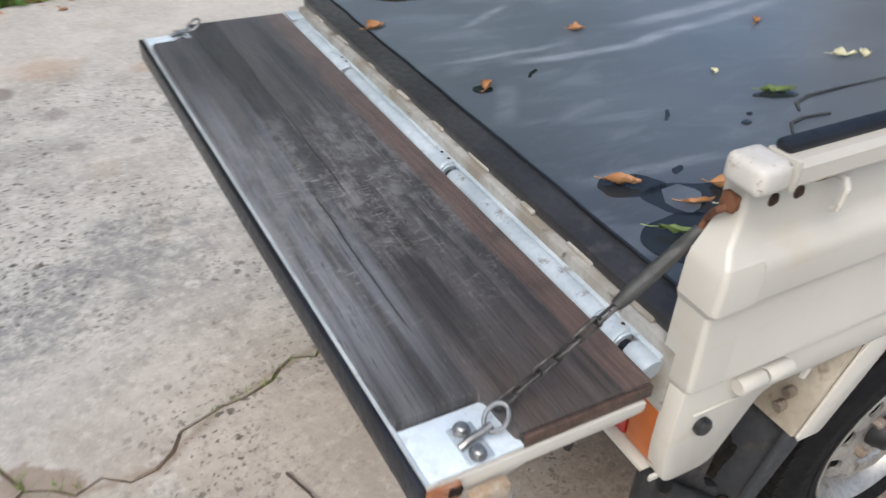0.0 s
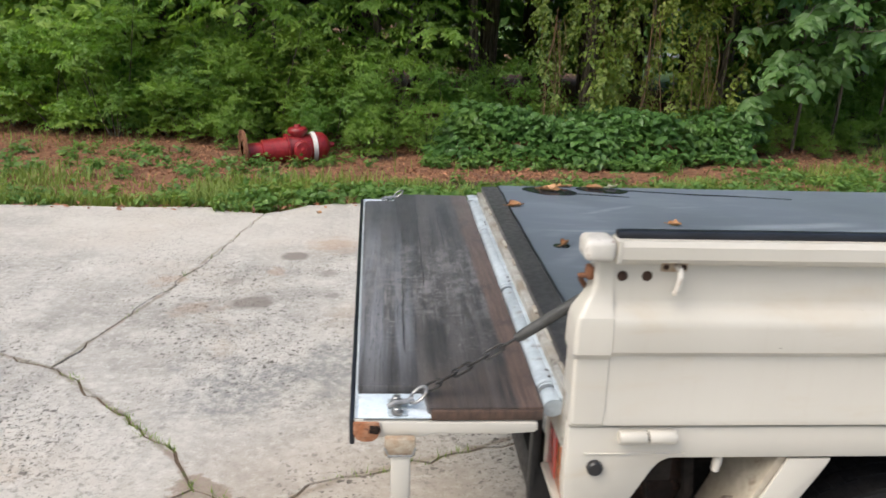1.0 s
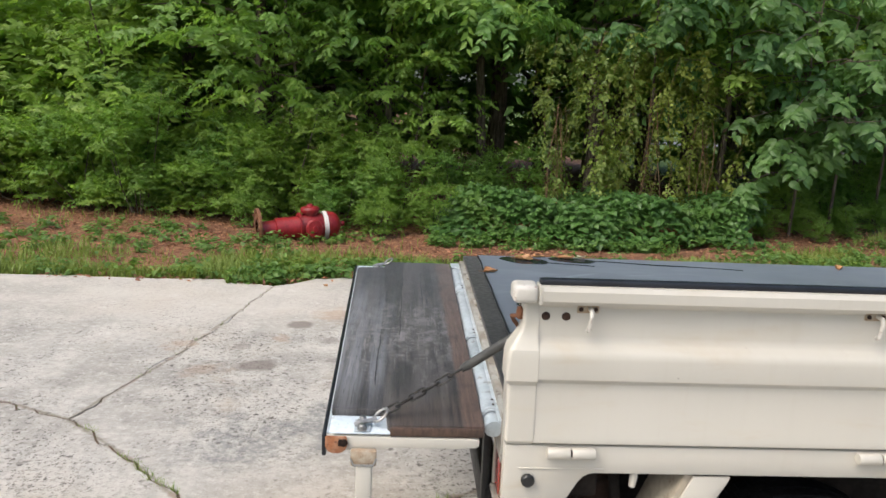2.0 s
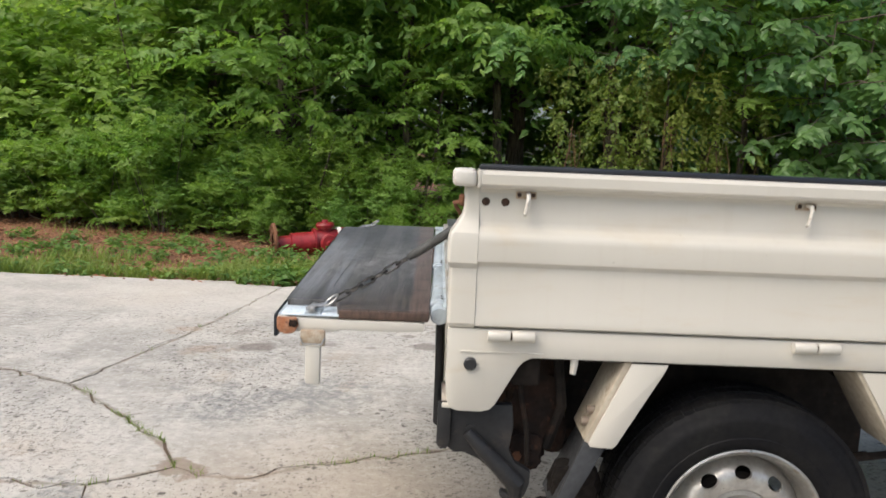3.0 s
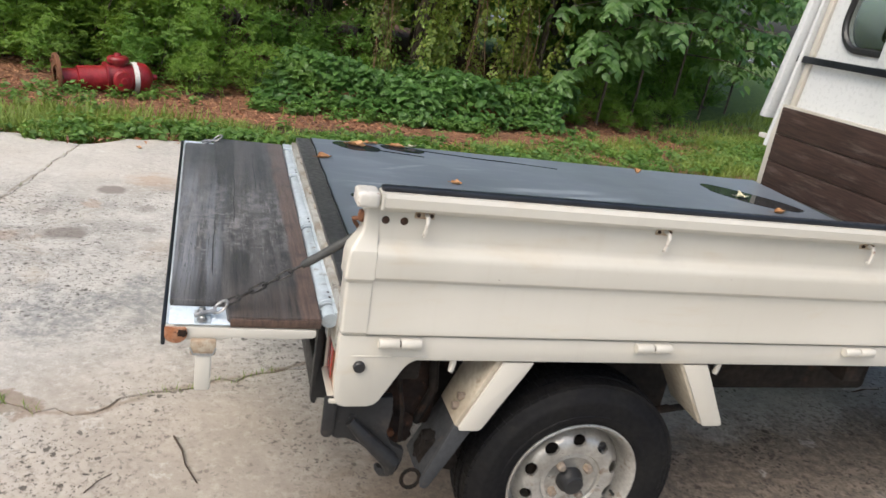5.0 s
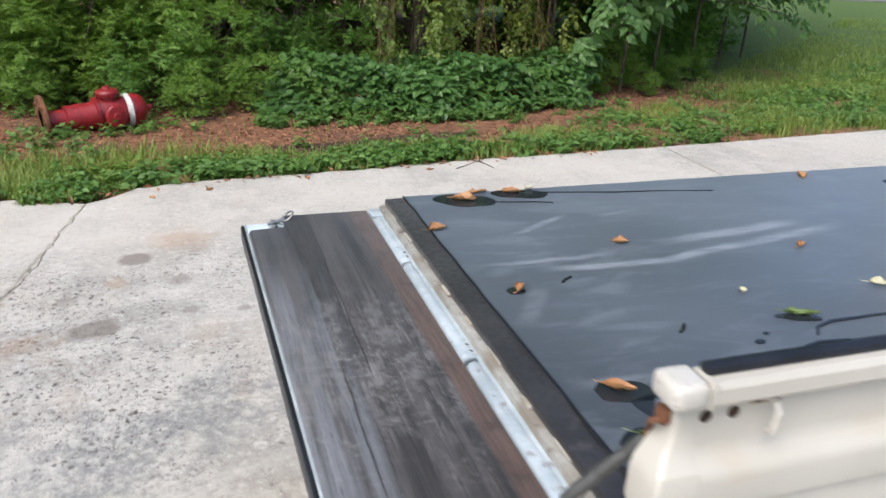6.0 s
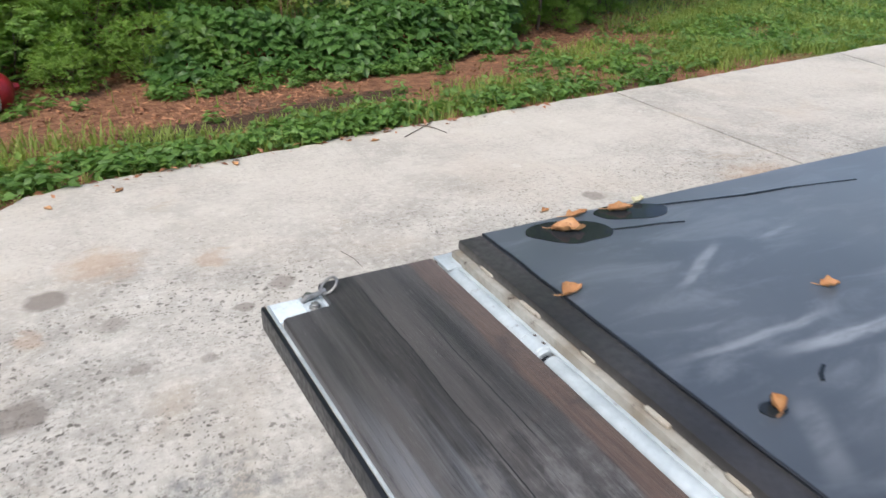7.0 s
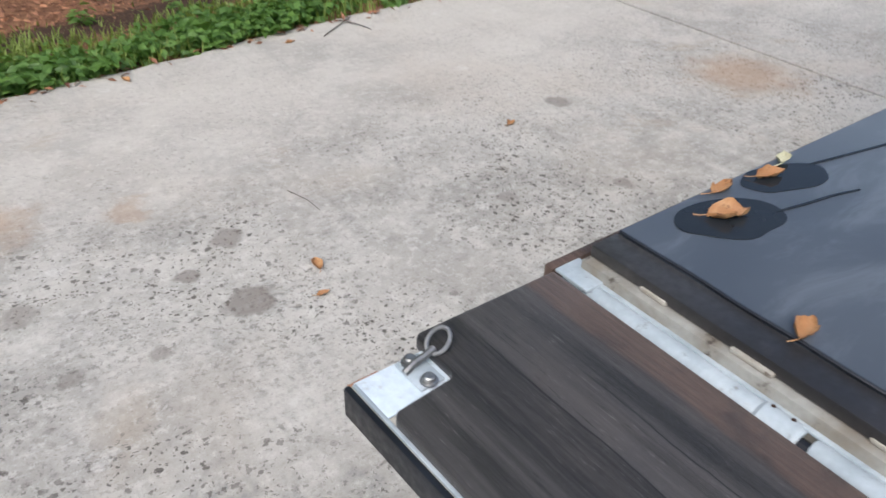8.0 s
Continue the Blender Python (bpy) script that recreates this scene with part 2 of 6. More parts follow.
def make_earth():
    n = Nodes("leaf_strewn_earth")
    v = n.position()
    a, b, c = n.noise(v, 0.9, 4), n.noise(v, 14, 5, 0.7), n.noise(v, 60, 3)
    col = n.mix(n.span(b, 0.35, 0.65), (0.130, 0.060, 0.034), (0.285, 0.145, 0.082))
    col = n.mix(n.span(a, 0.54, 0.70, 0, 0.65), col, (0.095, 0.062, 0.047))
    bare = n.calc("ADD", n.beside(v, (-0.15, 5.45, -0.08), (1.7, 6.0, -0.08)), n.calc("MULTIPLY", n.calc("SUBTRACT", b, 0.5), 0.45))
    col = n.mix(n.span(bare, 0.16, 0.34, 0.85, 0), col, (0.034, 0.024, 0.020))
    col = n.mix(n.span(c, 0.55, 0.7, 0, 0.5), col, (0.30, 0.175, 0.105))
    # turf takes over away from the wood's edge
    x, y = n.axis(v, 0), n.axis(v, 1)
    lawn = n.calc("MAXIMUM", n.span(n.calc("ADD", x, n.calc("MULTIPLY", a, 3)), 6.4, 8.4), n.span(y, -5.0, -8.0))
    turf = n.mix(n.span(b, 0.3, 0.7), (0.055, 0.095, 0.022), (0.13, 0.185, 0.05))
    col = n.mix(lawn, col, turf)
    n.set(Base_Color=col, Roughness=0.95, Specular_IOR_Level=0.2)
    n.bump(n.calc("ADD", b, n.calc("MULTIPLY", c, 0.5)), 0.8, 0.03)
    return n.mat


def make_board():
    """Dark weathered boarding, the grain along y, worn through to brown wood beside the hinge."""
    n = Nodes("blackened_board")
    v = n.coords()
    x, y = n.axis(v, 0), n.axis(v, 1)
    grain = n.noise(n.coords("Object", (110, 5, 20)), 1.5, 8, 0.72)
    bands = n.noise(n.coords("Object", (17, 0.45, 1)), 1.4, 4, 0.55, 0.3)
    area = n.noise(n.coords("Object", (7.0, 3.2, 1)), 1.4, 7, 0.7)
    cross = n.noise(n.coords("Object", (22, 60, 1)), 1.3, 7, 0.72, 1.5)
    col = n.mix(n.span(grain, 0.3, 0.7), (0.010, 0.009, 0.0085), (0.040, 0.036, 0.033))
    col = n.mix(n.span(bands, 0.43, 0.64, 0, 0.6), col, (0.088, 0.080, 0.076))
    col = n.mix(n.span(area, 0.48, 0.70, 0, 0.5), col, (0.075, 0.066, 0.060))
    # grey-blue sky sheen painted into the colour over the outer half
    painted_sheen = n.calc("MULTIPLY", n.span(n.calc("ADD", x, n.calc("MULTIPLY", n.calc("SUBTRACT", bands, 0.5), 0.16)), -0.21, -0.31), n.calc("MULTIPLY", n.span(y, 1.18, 0.80), n.span(y, 0.10, 0.30, 0.35, 1.0)))
    col = n.mix(n.calc("MULTIPLY", painted_sheen, n.span(n.noise(n.coords("Object", (30, 0.9, 1)), 1.5, 6, 0.6), 0.36, 0.62, 0.06, 0.72)), col, (0.180, 0.188, 0.206))
    # pale scuffs across and along the middle
    middle = n.calc("MULTIPLY", n.span(y, 0.15, 0.42), n.span(y, 0.72, 0.95, 1, 0))
    scuff = n.calc("MULTIPLY", n.calc("MULTIPLY", n.span(cross, 0.52, 0.66), n.span(area, 0.44, 0.60)), middle)
    col = n.mix(n.calc("MULTIPLY", scuff, 0.65), col, (0.30, 0.285, 0.27))
    lines = n.calc("MULTIPLY", n.calc("MULTIPLY", n.span(grain, 0.54, 0.66), n.span(bands, 0.44, 0.56)), n.calc("ADD", n.calc("MULTIPLY", middle, 0.5), 0.06))
    col = n.mix(n.calc("MULTIPLY", lines, 0.7), col, (0.32, 0.31, 0.30))
    dusty = n.calc("MULTIPLY", n.calc("MULTIPLY", n.span(y, 0.25, 0.55), n.span(y, 0.75, 1.0, 1, 0)), n.span(n.noise(n.coords("Object", (14, 9, 1)), 1.5, 8, 0.74), 0.44, 0.64, 0, 0.7))
    col = n.mix(dusty, col, (0.180, 0.172, 0.168))
    fleck = n.calc("MULTIPLY", n.span(n.noise(n.coords("Object", (230, 26, 1)), 1.4, 5, 0.7), 0.60, 0.68), n.span(area, 0.40, 0.60, 0.15, 0.6))
    col = n.mix(fleck, col, (0.22, 0.205, 0.195))
    sway = n.calc("MULTIPLY", n.calc("SUBTRACT", n.noise(n.coords("Object", (3, 2.4, 1)), 1.5, 5, 0.65), 0.5), 0.020)
    for at, y0, y1 in ((0.212, 0.55, 1.42), (0.148, 0.85, 1.30), (0.262, 0.20, 0.62)):
        crack = n.calc("ABSOLUTE", n.calc("ADD", n.calc("ADD", x, at), sway))
        col = n.mix(n.calc("MULTIPLY", n.span(crack, 0.0006, 0.0019, 0.95, 0), n.calc("MULTIPLY", n.span(y, y0, y0 + 0.06), n.span(y, y1 - 0.06, y1, 1, 0))), col, (0.004, 0.004, 0.004))
    tail = n.calc("MULTIPLY", n.span(n.calc("ADD", y, n.calc("MULTIPLY", n.calc("SUBTRACT", area, 0.5), 0.35)), 0.24, 0.06), n.span(x, -0.26, -0.20))
    col = n.mix(n.calc("MULTIPLY", tail, n.span(grain, 0.34, 0.64, 0.15, 0.6)), col, (0.080, 0.055, 0.040))
    split = n.noise(n.coords("Object", (60, 1.2, 1)), 1.6, 4, 0.6, 0.4)
    col = n.mix(n.span(n.calc("ABSOLUTE", n.calc("SUBTRACT", split, 0.56)), 0.0, 0.010, 0.8, 0), col, (0.006, 0.005, 0.005))
    # bare brown strip along the hinge, wider at the near end
    side = n.calc("ADD", n.calc("ADD", x, n.calc("MULTIPLY", y, 0.010)), n.calc("MULTIPLY", n.calc("SUBTRACT", n.noise(n.coords("Object", (4, 1.8, 1)), 2.0, 6, 0.65), 0.5), 0.040))
    bare = n.mix(n.span(grain, 0.3, 0.7), (0.060, 0.038, 0.028), (0.125, 0.080, 0.060))
    bare = n.mix(n.span(n.noise(v, 9, 6, 0.7), 0.52, 0.66, 0, 0.8), bare, (0.034, 0.024, 0.020))
    col = n.mix(n.span(side, -0.082, -0.070, 0, 0.94), col, bare)
    col = n.mix(n.span(n.noise(v, 7, 5), 0.62, 0.78, 0, 0.4), col, (0.055, 0.036, 0.027))
    n.set(Base_Color=col, Roughness=n.span(area, 0.3, 0.7, 0.44, 0.58), Specular_IOR_Level=0.4, Sheen_Weight=0.15, Sheen_Tint=(0.8, 0.85, 0.95))
    n.bump(n.calc("ADD", grain, n.calc("MULTIPLY", bands, 0.3)), 0.5, 0.003)
    return n.mat


def make_brown_edge():
    n = Nodes("bare_brown_wood")
    v = n.coords()
    grain = n.noise(n.coords("Object", (70, 2, 30)), 1.5, 6, 0.65)
    col = n.mix(n.span(grain, 0.3, 0.7), (0.042, 0.024, 0.017), (0.095, 0.056, 0.038))
    col = n.mix(n.span(n.noise(v, 5, 5, 0.6), 0.52, 0.68, 0, 0.7), col, (0.05, 0.034, 0.026))
    n.set(Base_Color=col, Roughness=0.62)
    n.bump(grain, 0.4, 0.003)
    return n.mat


def make_rubber():
    """Old rubber sheet with chalky drag marks."""
    n = Nodes("grey_black_rubber_sheet")
    v = n.coords()
    soft, fine = n.noise(v, 2.2, 5, 0.6), n.noise(v, 45, 4, 0.65)
    col = n.mix(n.span(soft, 0.35, 0.68), (0.026, 0.031, 0.039), (0.048, 0.056, 0.068))
    col = n.mix(n.span(fine, 0.58, 0.75, 0, 0.30), col, (0.075, 0.082, 0.092))
    # chalky drag marks
    patchy = n.noise(n.coords("Object", (5, 26, 1)), 1.5, 6, 0.7)
    for x0, y0, x1, y1, w, k in ((0.24, 0.838, 0.60, 0.812, 0.022, 0.55), (0.55, 0.812, 0.82, 0.872, 0.026, 0.55), (0.76, 0.858, 1.20, 0.955, 0.030, 0.40), (0.60, 0.918, 1.10, 1.005, 0.034, 0.45),
                                 (0.09, 0.892, 0.46, 0.888, 0.016, 0.42), (0.25, 1.062, 0.46, 1.165, 0.014, 0.40), (0.56, 1.138, 0.66, 1.165, 0.012, 0.35), (0.08, 0.365, 0.40, 0.362, 0.022, 0.30), (0.10, 0.60, 0.20, 0.75, 0.03, 0.2)):
        c = n.t.nodes.new("ShaderNodeTexCoord")
        m = n.t.nodes.new("ShaderNodeMapping")
        m.vector_type = "TEXTURE"
        m.inputs["Location"].default_value = (x0, y0, 0)
        m.inputs["Rotation"].default_value = (0, 0, math.atan2(y1 - y0, x1 - x0))
        n.t.links.new(c.outputs["Object"], m.inputs["Vector"])
        long = math.hypot(x1 - x0, y1 - y0)
        u, q = n.axis(m.outputs[0], 0), n.calc("ABSOLUTE", n.calc("ADD", n.axis(m.outputs[0], 1), n.calc("MULTIPLY", n.calc("SUBTRACT", soft, 0.5), 0.08)))
        line = n.calc("MULTIPLY", n.span(q, w * 0.25, w, 1, 0), n.calc("MULTIPLY", n.span(u, -0.02, long * 0.35), n.span(u, long * 0.75, long + 0.03, 1, 0)))
        line = n.calc("MULTIPLY", line, n.span(patchy, 0.34, 0.58, 0.25, 1.0))
        col = n.mix(n.calc("MULTIPLY", line, k), col, (0.36, 0.38, 0.41))
    smear = n.calc("MULTIPLY", n.span(n.noise(n.coords("Object", (3, 9, 1)), 1.6, 6, 0.66, 0.6), 0.48, 0.70), n.span(n.axis(v, 0), 1.2, 0.2, 0.22, 0.42))
    col = n.mix(smear, col, (0.17, 0.187, 0.21))
    n.set(Base_Color=col, Roughness=n.span(soft, 0.3, 0.7, 0.32, 0.44), Specular_IOR_Level=0.75, Sheen_Weight=0.55, Sheen_Roughness=0.45, Sheen_Tint=(0.74, 0.83, 0.95))
    n.bump(n.calc("ADD", n.calc("MULTIPLY", n.noise(v, 2.2, 2, 0.5), 2.0), n.calc("MULTIPLY", fine, 0.03)), 0.2, 0.006)
    return n.mat


def make_bark():
    n = Nodes("grey_brown_bark")
    v = n.coords("Object", (10, 10, 2.2))
    a = n.noise(v, 2.5, 6, 0.65)
    n.set(Base_Color=n.mix(n.span(a, 0.35, 0.65), (0.05, 0.038, 0.028), (0.17, 0.135, 0.10)), Roughness=0.9)
    n.bump(a, 0.8, 0.02)
    return n.mat


def make_plywood():
    """Dark boards behind the cab, rubbed pale along their length."""
    n = Nodes("dark_brown_plywood")
    grain = n.noise(n.coords("Object", (2, 5, 90)), 1.5, 7, 0.7)
    rub = n.noise(n.coords("Object", (2, 2.2, 16)), 1.6, 7, 0.72)
    col = n.mix(n.span(grain, 0.3, 0.7), (0.022, 0.013, 0.010), (0.060, 0.034, 0.026))
    col = n.mix(n.span(rub, 0.52, 0.70, 0, 0.65), col, (0.135, 0.105, 0.090))
    n.set(Base_Color=col, Roughness=0.6, Specular_IOR_Level=0.35)
    n.bump(grain, 0.4, 0.002)
    return n.mat


def make_paint():
    """Old cream paint: nearly even, with faint fading, hair-thin dirt runs and rare chips."""
    n = Nodes("cream_white_paint")
    v = n.coords()
    fade = n.noise(v, 1.3, 3)
    runs = n.noise(n.coords("Object", (26, 26, 1.6)), 1.6, 5, 0.6)
    col = n.mix(n.span(fade, 0.35, 0.65), (0.480, 0.452, 0.390), (0.535, 0.507, 0.445))
    col = n.mix(n.span(runs, 0.5, 0.85, 0, 0.12), col, (0.34, 0.28, 0.20))
    stain = n.calc("MULTIPLY", n.span(n.noise(n.coords("Object", (2.2, 2.2, 9)), 1.5, 5, 0.62, 0.4), 0.52, 0.72), n.span(n.noise(v, 7, 4), 0.40, 0.62, 0.2, 1.0))
    col = n.mix(n.calc("MULTIPLY", stain, 0.30), col, (0.42, 0.30, 0.15))
    scuffs = n.span(n.noise(n.coords("Object", (1.0, 1.0, 0.35)), 95, 3, 0.6), 0.72, 0.78, 0, 0.35)
    col = n.mix(n.calc("MULTIPLY", scuffs, n.span(n.noise(v, 4, 3), 0.5, 0.62)), col, (0.20, 0.13, 0.08))
    chips = n.span(n.noise(v, 60, 2, 0.5), 0.785, 0.795, 0, 0.8)
    col = n.mix(chips, col, (0.10, 0.06, 0.04))
    n.set(Base_Color=col, Roughness=n.span(fade, 0.3, 0.7, 0.27, 0.36))
    n.bump(fade, 0.05, 0.004)
    return n.mat


def plain(name, col, rough, metal=0.0, **more):
    n = Nodes(name)
    v = n.coords()
    n.set(Base_Color=n.mix(n.span(n.noise(v, 30, 4), 0.35, 0.7, 0, 0.5), col, tuple(c * 0.7 for c in col)), Roughness=rough, Metallic=metal, **more)
    return n.mat


CONCRETE, EARTH, BOARD, BROWN, RUBBER, BARK, PLYWOOD = make_concrete(), make_earth(), make_board(), make_brown_edge(), make_rubber(), make_bark(), make_plywood()
RUST = (0.20, 0.075, 0.03)
PAINT = make_paint()
PAINT_CHIPPED = worn("chipped_cream_paint", (0.50, 0.475, 0.42), (0.56, 0.53, 0.48), 0.36, 0, 26, 120, 0.06, 0.001, (0.17, 0.08, 0.045), 0.8, 0.06)
# worn white on upward faces, the sky's blue tint mixed into its colour
PAINT_TOP = worn("worn_sky_tinted_white", (0.34, 0.39, 0.42), (0.47, 0.52, 0.55), 0.36, 0, 13, 110, 0.12, 0.001, (0.13, 0.10, 0.075), 0.9, 0.2)
PAINT_DIRTY = worn("grimy_cream_paint", (0.36, 0.31, 0.235), (0.48, 0.43, 0.34), 0.55, 0, 9, 60, 0.2, 0.002, (0.16, 0.11, 0.07), 0.7)
RUSTY = worn("rusty_steel", (0.20, 0.085, 0.040), (0.12, 0.055, 0.030), 0.8, 0.2, 18, 90, 0.5, 0.003, (0.06, 0.035, 0.025), 0.8)
RUBBER_EDGE = worn("black_edge_board", (0.014, 0.013, 0.014), (0.032, 0.030, 0.031), 0.44, 0, 5, 70, 0.3, 0.002, (0.09, 0.082, 0.08), 0.45, gloss=0.6)
RUBBER_EDGE.node_tree.nodes["Principled BSDF"].inputs["Sheen Weight"].default_value = 0.10   # road dust
UNDER = worn("dirty_underbody_steel", (0.010, 0.0085, 0.0075), (0.024, 0.018, 0.014), 0.85, 0, 7, 60, 0.4, 0.004, (0.06, 0.032, 0.02), 0.5, gloss=0.2)
RUST_DARK = worn("dark_rusty_steel", (0.055, 0.032, 0.022), (0.030, 0.020, 0.016), 0.85, 0, 14, 80, 0.5, 0.004, (0.11, 0.05, 0.028), 0.6, gloss=0.2)
BLACK_STEEL = worn("black_painted_steel", (0.013, 0.013, 0.014), (0.025, 0.025, 0.025), 0.5, 0, 8, 70, 0.2, 0.002, (0.07, 0.055, 0.045), 0.4, gloss=0.35)
TRIM = worn("black_rubber_trim", (0.008, 0.009, 0.013), (0.016, 0.019, 0.026), 0.38, 0, 10, 80, 0.1, 0.001, gloss=0.4)
FLAP = worn("grey_rubber_flap", (0.035, 0.037, 0.040), (0.065, 0.067, 0.070), 0.6, 0, 5, 60, 0.2, 0.002, (0.10, 0.08, 0.06), 0.5, gloss=0.3)
TYRE = worn("tyre_rubber", (0.006, 0.006, 0.007), (0.012, 0.0115, 0.011), 0.66, 0, 8, 70, 0.2, 0.002, (0.024, 0.021, 0.018), 0.35, gloss=0.14)
ALLOY = worn("silver_painted_steel_wheel", (0.34, 0.325, 0.295), (0.50, 0.485, 0.45), 0.36, 0.65, 9, 90, 0.12, 0.001, (0.17, 0.115, 0.07), 0.75)
ZINC = worn("dull_zinc_steel", (0.25, 0.25, 0.245), (0.40, 0.40, 0.39), 0.40, 0.8, 30, 150, 0.2, 0.001, (0.20, 0.13, 0.08), 0.6)
CHAIN = worn("tarnished_chain_steel", (0.040, 0.038, 0.036), (0.10, 0.096, 0.09), 0.5, 0.6, 40, 150, 0.2, 0.001, RUST, 0.25)
SLEEVE = worn("weathered_rubber_hose", (0.034, 0.034, 0.031), (0.066, 0.065, 0.059), 0.6, 0, 20, 90, 0.2, 0.001)
RED_IRON = worn("chalky_red_paint", (0.19, 0.007, 0.011), (0.31, 0.016, 0.022), 0.45, 0, 9, 60, 0.25, 0.003, (0.18, 0.05, 0.03), 0.6)
BAND_WHITE = worn("white_band_paint", (0.62, 0.60, 0.57), (0.78, 0.76, 0.72), 0.55, 0, 14, 70, 0.2, 0.002, (0.4, 0.2, 0.15), 0.5)
LENS_RED = plain("red_lamp_plastic", (0.36, 0.018, 0.012), 0.18)
LENS_AMBER = plain("amber_lamp_plastic", (0.42, 0.105, 0.012), 0.14)
BLACK_PLASTIC = plain("black_plastic", (0.015, 0.015, 0.016), 0.4)
WATER = plain("rainwater_on_rubber", (0.020, 0.024, 0.028), 0.05, IOR=1.33)
ASPHALT = worn("grey_asphalt", (0.16, 0.16, 0.165), (0.22, 0.22, 0.225), 0.85, 0, 0.4, 8, 0.2, 0.01)
DEAD_LEAF = worn("dry_brown_leaf", (0.36, 0.17, 0.065), (0.54, 0.33, 0.16), 0.55, 0, 26, 120, 0.3, 0.002, (0.13, 0.055, 0.028), 0.85)
PALE_LEAF = worn("pale_dry_leaf", (0.52, 0.50, 0.33), (0.66, 0.62, 0.42), 0.55, 0, 30, 120, 0.3, 0.002, (0.36, 0.25, 0.11), 0.5)
GREEN_LEAF = worn("fallen_green_leaf", (0.13, 0.19, 0.055), (0.27, 0.33, 0.15), 0.45, 0, 30, 120, 0.3, 0.002)
TWIG = worn("dry_twig_bark", (0.045, 0.03, 0.022), (0.10, 0.07, 0.05), 0.85, 0, 30, 120, 0.3, 0.002)
_g = Nodes("window_glass")
_g.set(Base_Color=(0.85, 0.92, 0.9), Roughness=0.03, Transmission_Weight=1.0, IOR=1.45)
GLASS = _g.mat
SHRUB_LEAF = leaf_material("shrub_leaves", (0.120, 0.230, 0.040), (0.245, 0.400, 0.078), 0.55)
TREE_LEAF = leaf_material("tree_leaves", (0.084, 0.186, 0.038), (0.185, 0.335, 0.074), 0.50)
# dimmer copy of the shrub leaves, the middle's weaker light put into the colour
DIM_SHRUB_LEAF = leaf_material("dim_shrub_leaves", (0.090, 0.190, 0.036), (0.200, 0.345, 0.068), 0.50)
BIG_LEAF = leaf_material("broad_leaves", (0.050, 0.132, 0.038), (0.120, 0.240, 0.076), 0.45, 0.45)
IVY_LEAF = leaf_material("ground_cover_leaves", (0.040, 0.108, 0.024), (0.090, 0.190, 0.046), 0.34, 0.45)
VINE_LEAF = leaf_material("yellowing_vine_leaves", (0.085, 0.150, 0.026), (0.215, 0.285, 0.055), 0.45)
GRASS = leaf_material("grass_blades", (0.105, 0.175, 0.032), (0.21, 0.30, 0.075), 0.35, 0.55)
WEED = leaf_material("weed_leaves", (0.082, 0.165, 0.034), (0.165, 0.29, 0.066), 0.4, 0.5)
_l = Nodes("fallen_leaf_litter")
_l.set(Base_Color=_l.mix(_l.island(), (0.43, 0.205, 0.105), (0.13, 0.056, 0.034)), Roughness=0.8)
LITTER = _l.mat
JOINT_DIRT = worn("dark_joint_dirt", (0.016, 0.013, 0.011), (0.036, 0.029, 0.023), 0.95, 0, 5, 50, 0.6, 0.004)
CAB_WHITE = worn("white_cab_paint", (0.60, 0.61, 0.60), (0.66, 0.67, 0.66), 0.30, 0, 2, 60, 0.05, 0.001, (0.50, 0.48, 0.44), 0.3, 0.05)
# white corner plates, brighter, also with the sky's blue put into the colour
PLATE_WHITE = worn("sky_tinted_white_plate_paint", (0.60, 0.68, 0.74), (0.69, 0.76, 0.81), 0.34, 0, 12, 90, 0.1, 0.001, (0.26, 0.21, 0.16), 0.5)
HOOK_PAINT = worn("rust_run_cream_paint", (0.33, 0.235, 0.15), (0.44, 0.38, 0.29), 0.45, 0, 55, 160, 0.1, 0.001, (0.16, 0.07, 0.035), 1.0)
RUST_EATEN = worn("rust_eaten_paint", (0.29, 0.105, 0.040), (0.40, 0.22, 0.13), 0.7, 0, 38, 130, 0.5, 0.003, (0.10, 0.045, 0.025), 0.9)
LEDGE_DARK = worn("dirt_caked_ledge", (0.36, 0.355, 0.325), (0.20, 0.17, 0.130), 0.6, 0, 11, 90, 0.4, 0.003, (0.050, 0.036, 0.026), 1.0)
LEDGE = worn("stained_cream_ledge", (0.43, 0.41, 0.36), (0.29, 0.25, 0.195), 0.55, 0, 20, 90, 0.3, 0.002, (0.085, 0.06, 0.042), 0.95)
CAKED = worn("caked_rust_and_mud", (0.034, 0.020, 0.014), (0.016, 0.012, 0.010), 0.9, 0, 22, 80, 0.6, 0.004, (0.085, 0.042, 0.025), 0.7, gloss=0.2)
RUST_NUT = worn("tan_rusty_nut", (0.27, 0.225, 0.18), (0.18, 0.13, 0.09), 0.7, 0.3, 60, 200, 0.3, 0.001)
SOIL = worn("mossy_soil", (0.085, 0.062, 0.038), (0.13, 0.085, 0.055), 0.95, 0, 5, 50, 0.6, 0.004, (0.075, 0.105, 0.03), 0.8)
VINE_STEM = worn("dead_vine_stems", (0.15, 0.085, 0.045), (0.26, 0.155, 0.08), 0.85, 0, 10, 60, 0.3, 0.004)


# ---------------------------------------------------------------- mesh helpers
def part(name, bm, material, parent=None, label="", smooth=30):
    """Link a bmesh as one mesh object under a thing or a part."""
    bmesh.ops.recalc_face_normals(bm, faces=bm.faces[:])
    me = bpy.data.meshes.new(name)
    bm.to_mesh(me)
    bm.free()
    me.materials.append(material)
    if smooth:
        me.shade_smooth()
        me.set_sharp_from_angle(angle=radians(smooth))
    ob = new(name, me)
    if parent:
        ob.parent = parent
    if label:
        ob["label"] = label
    return ob


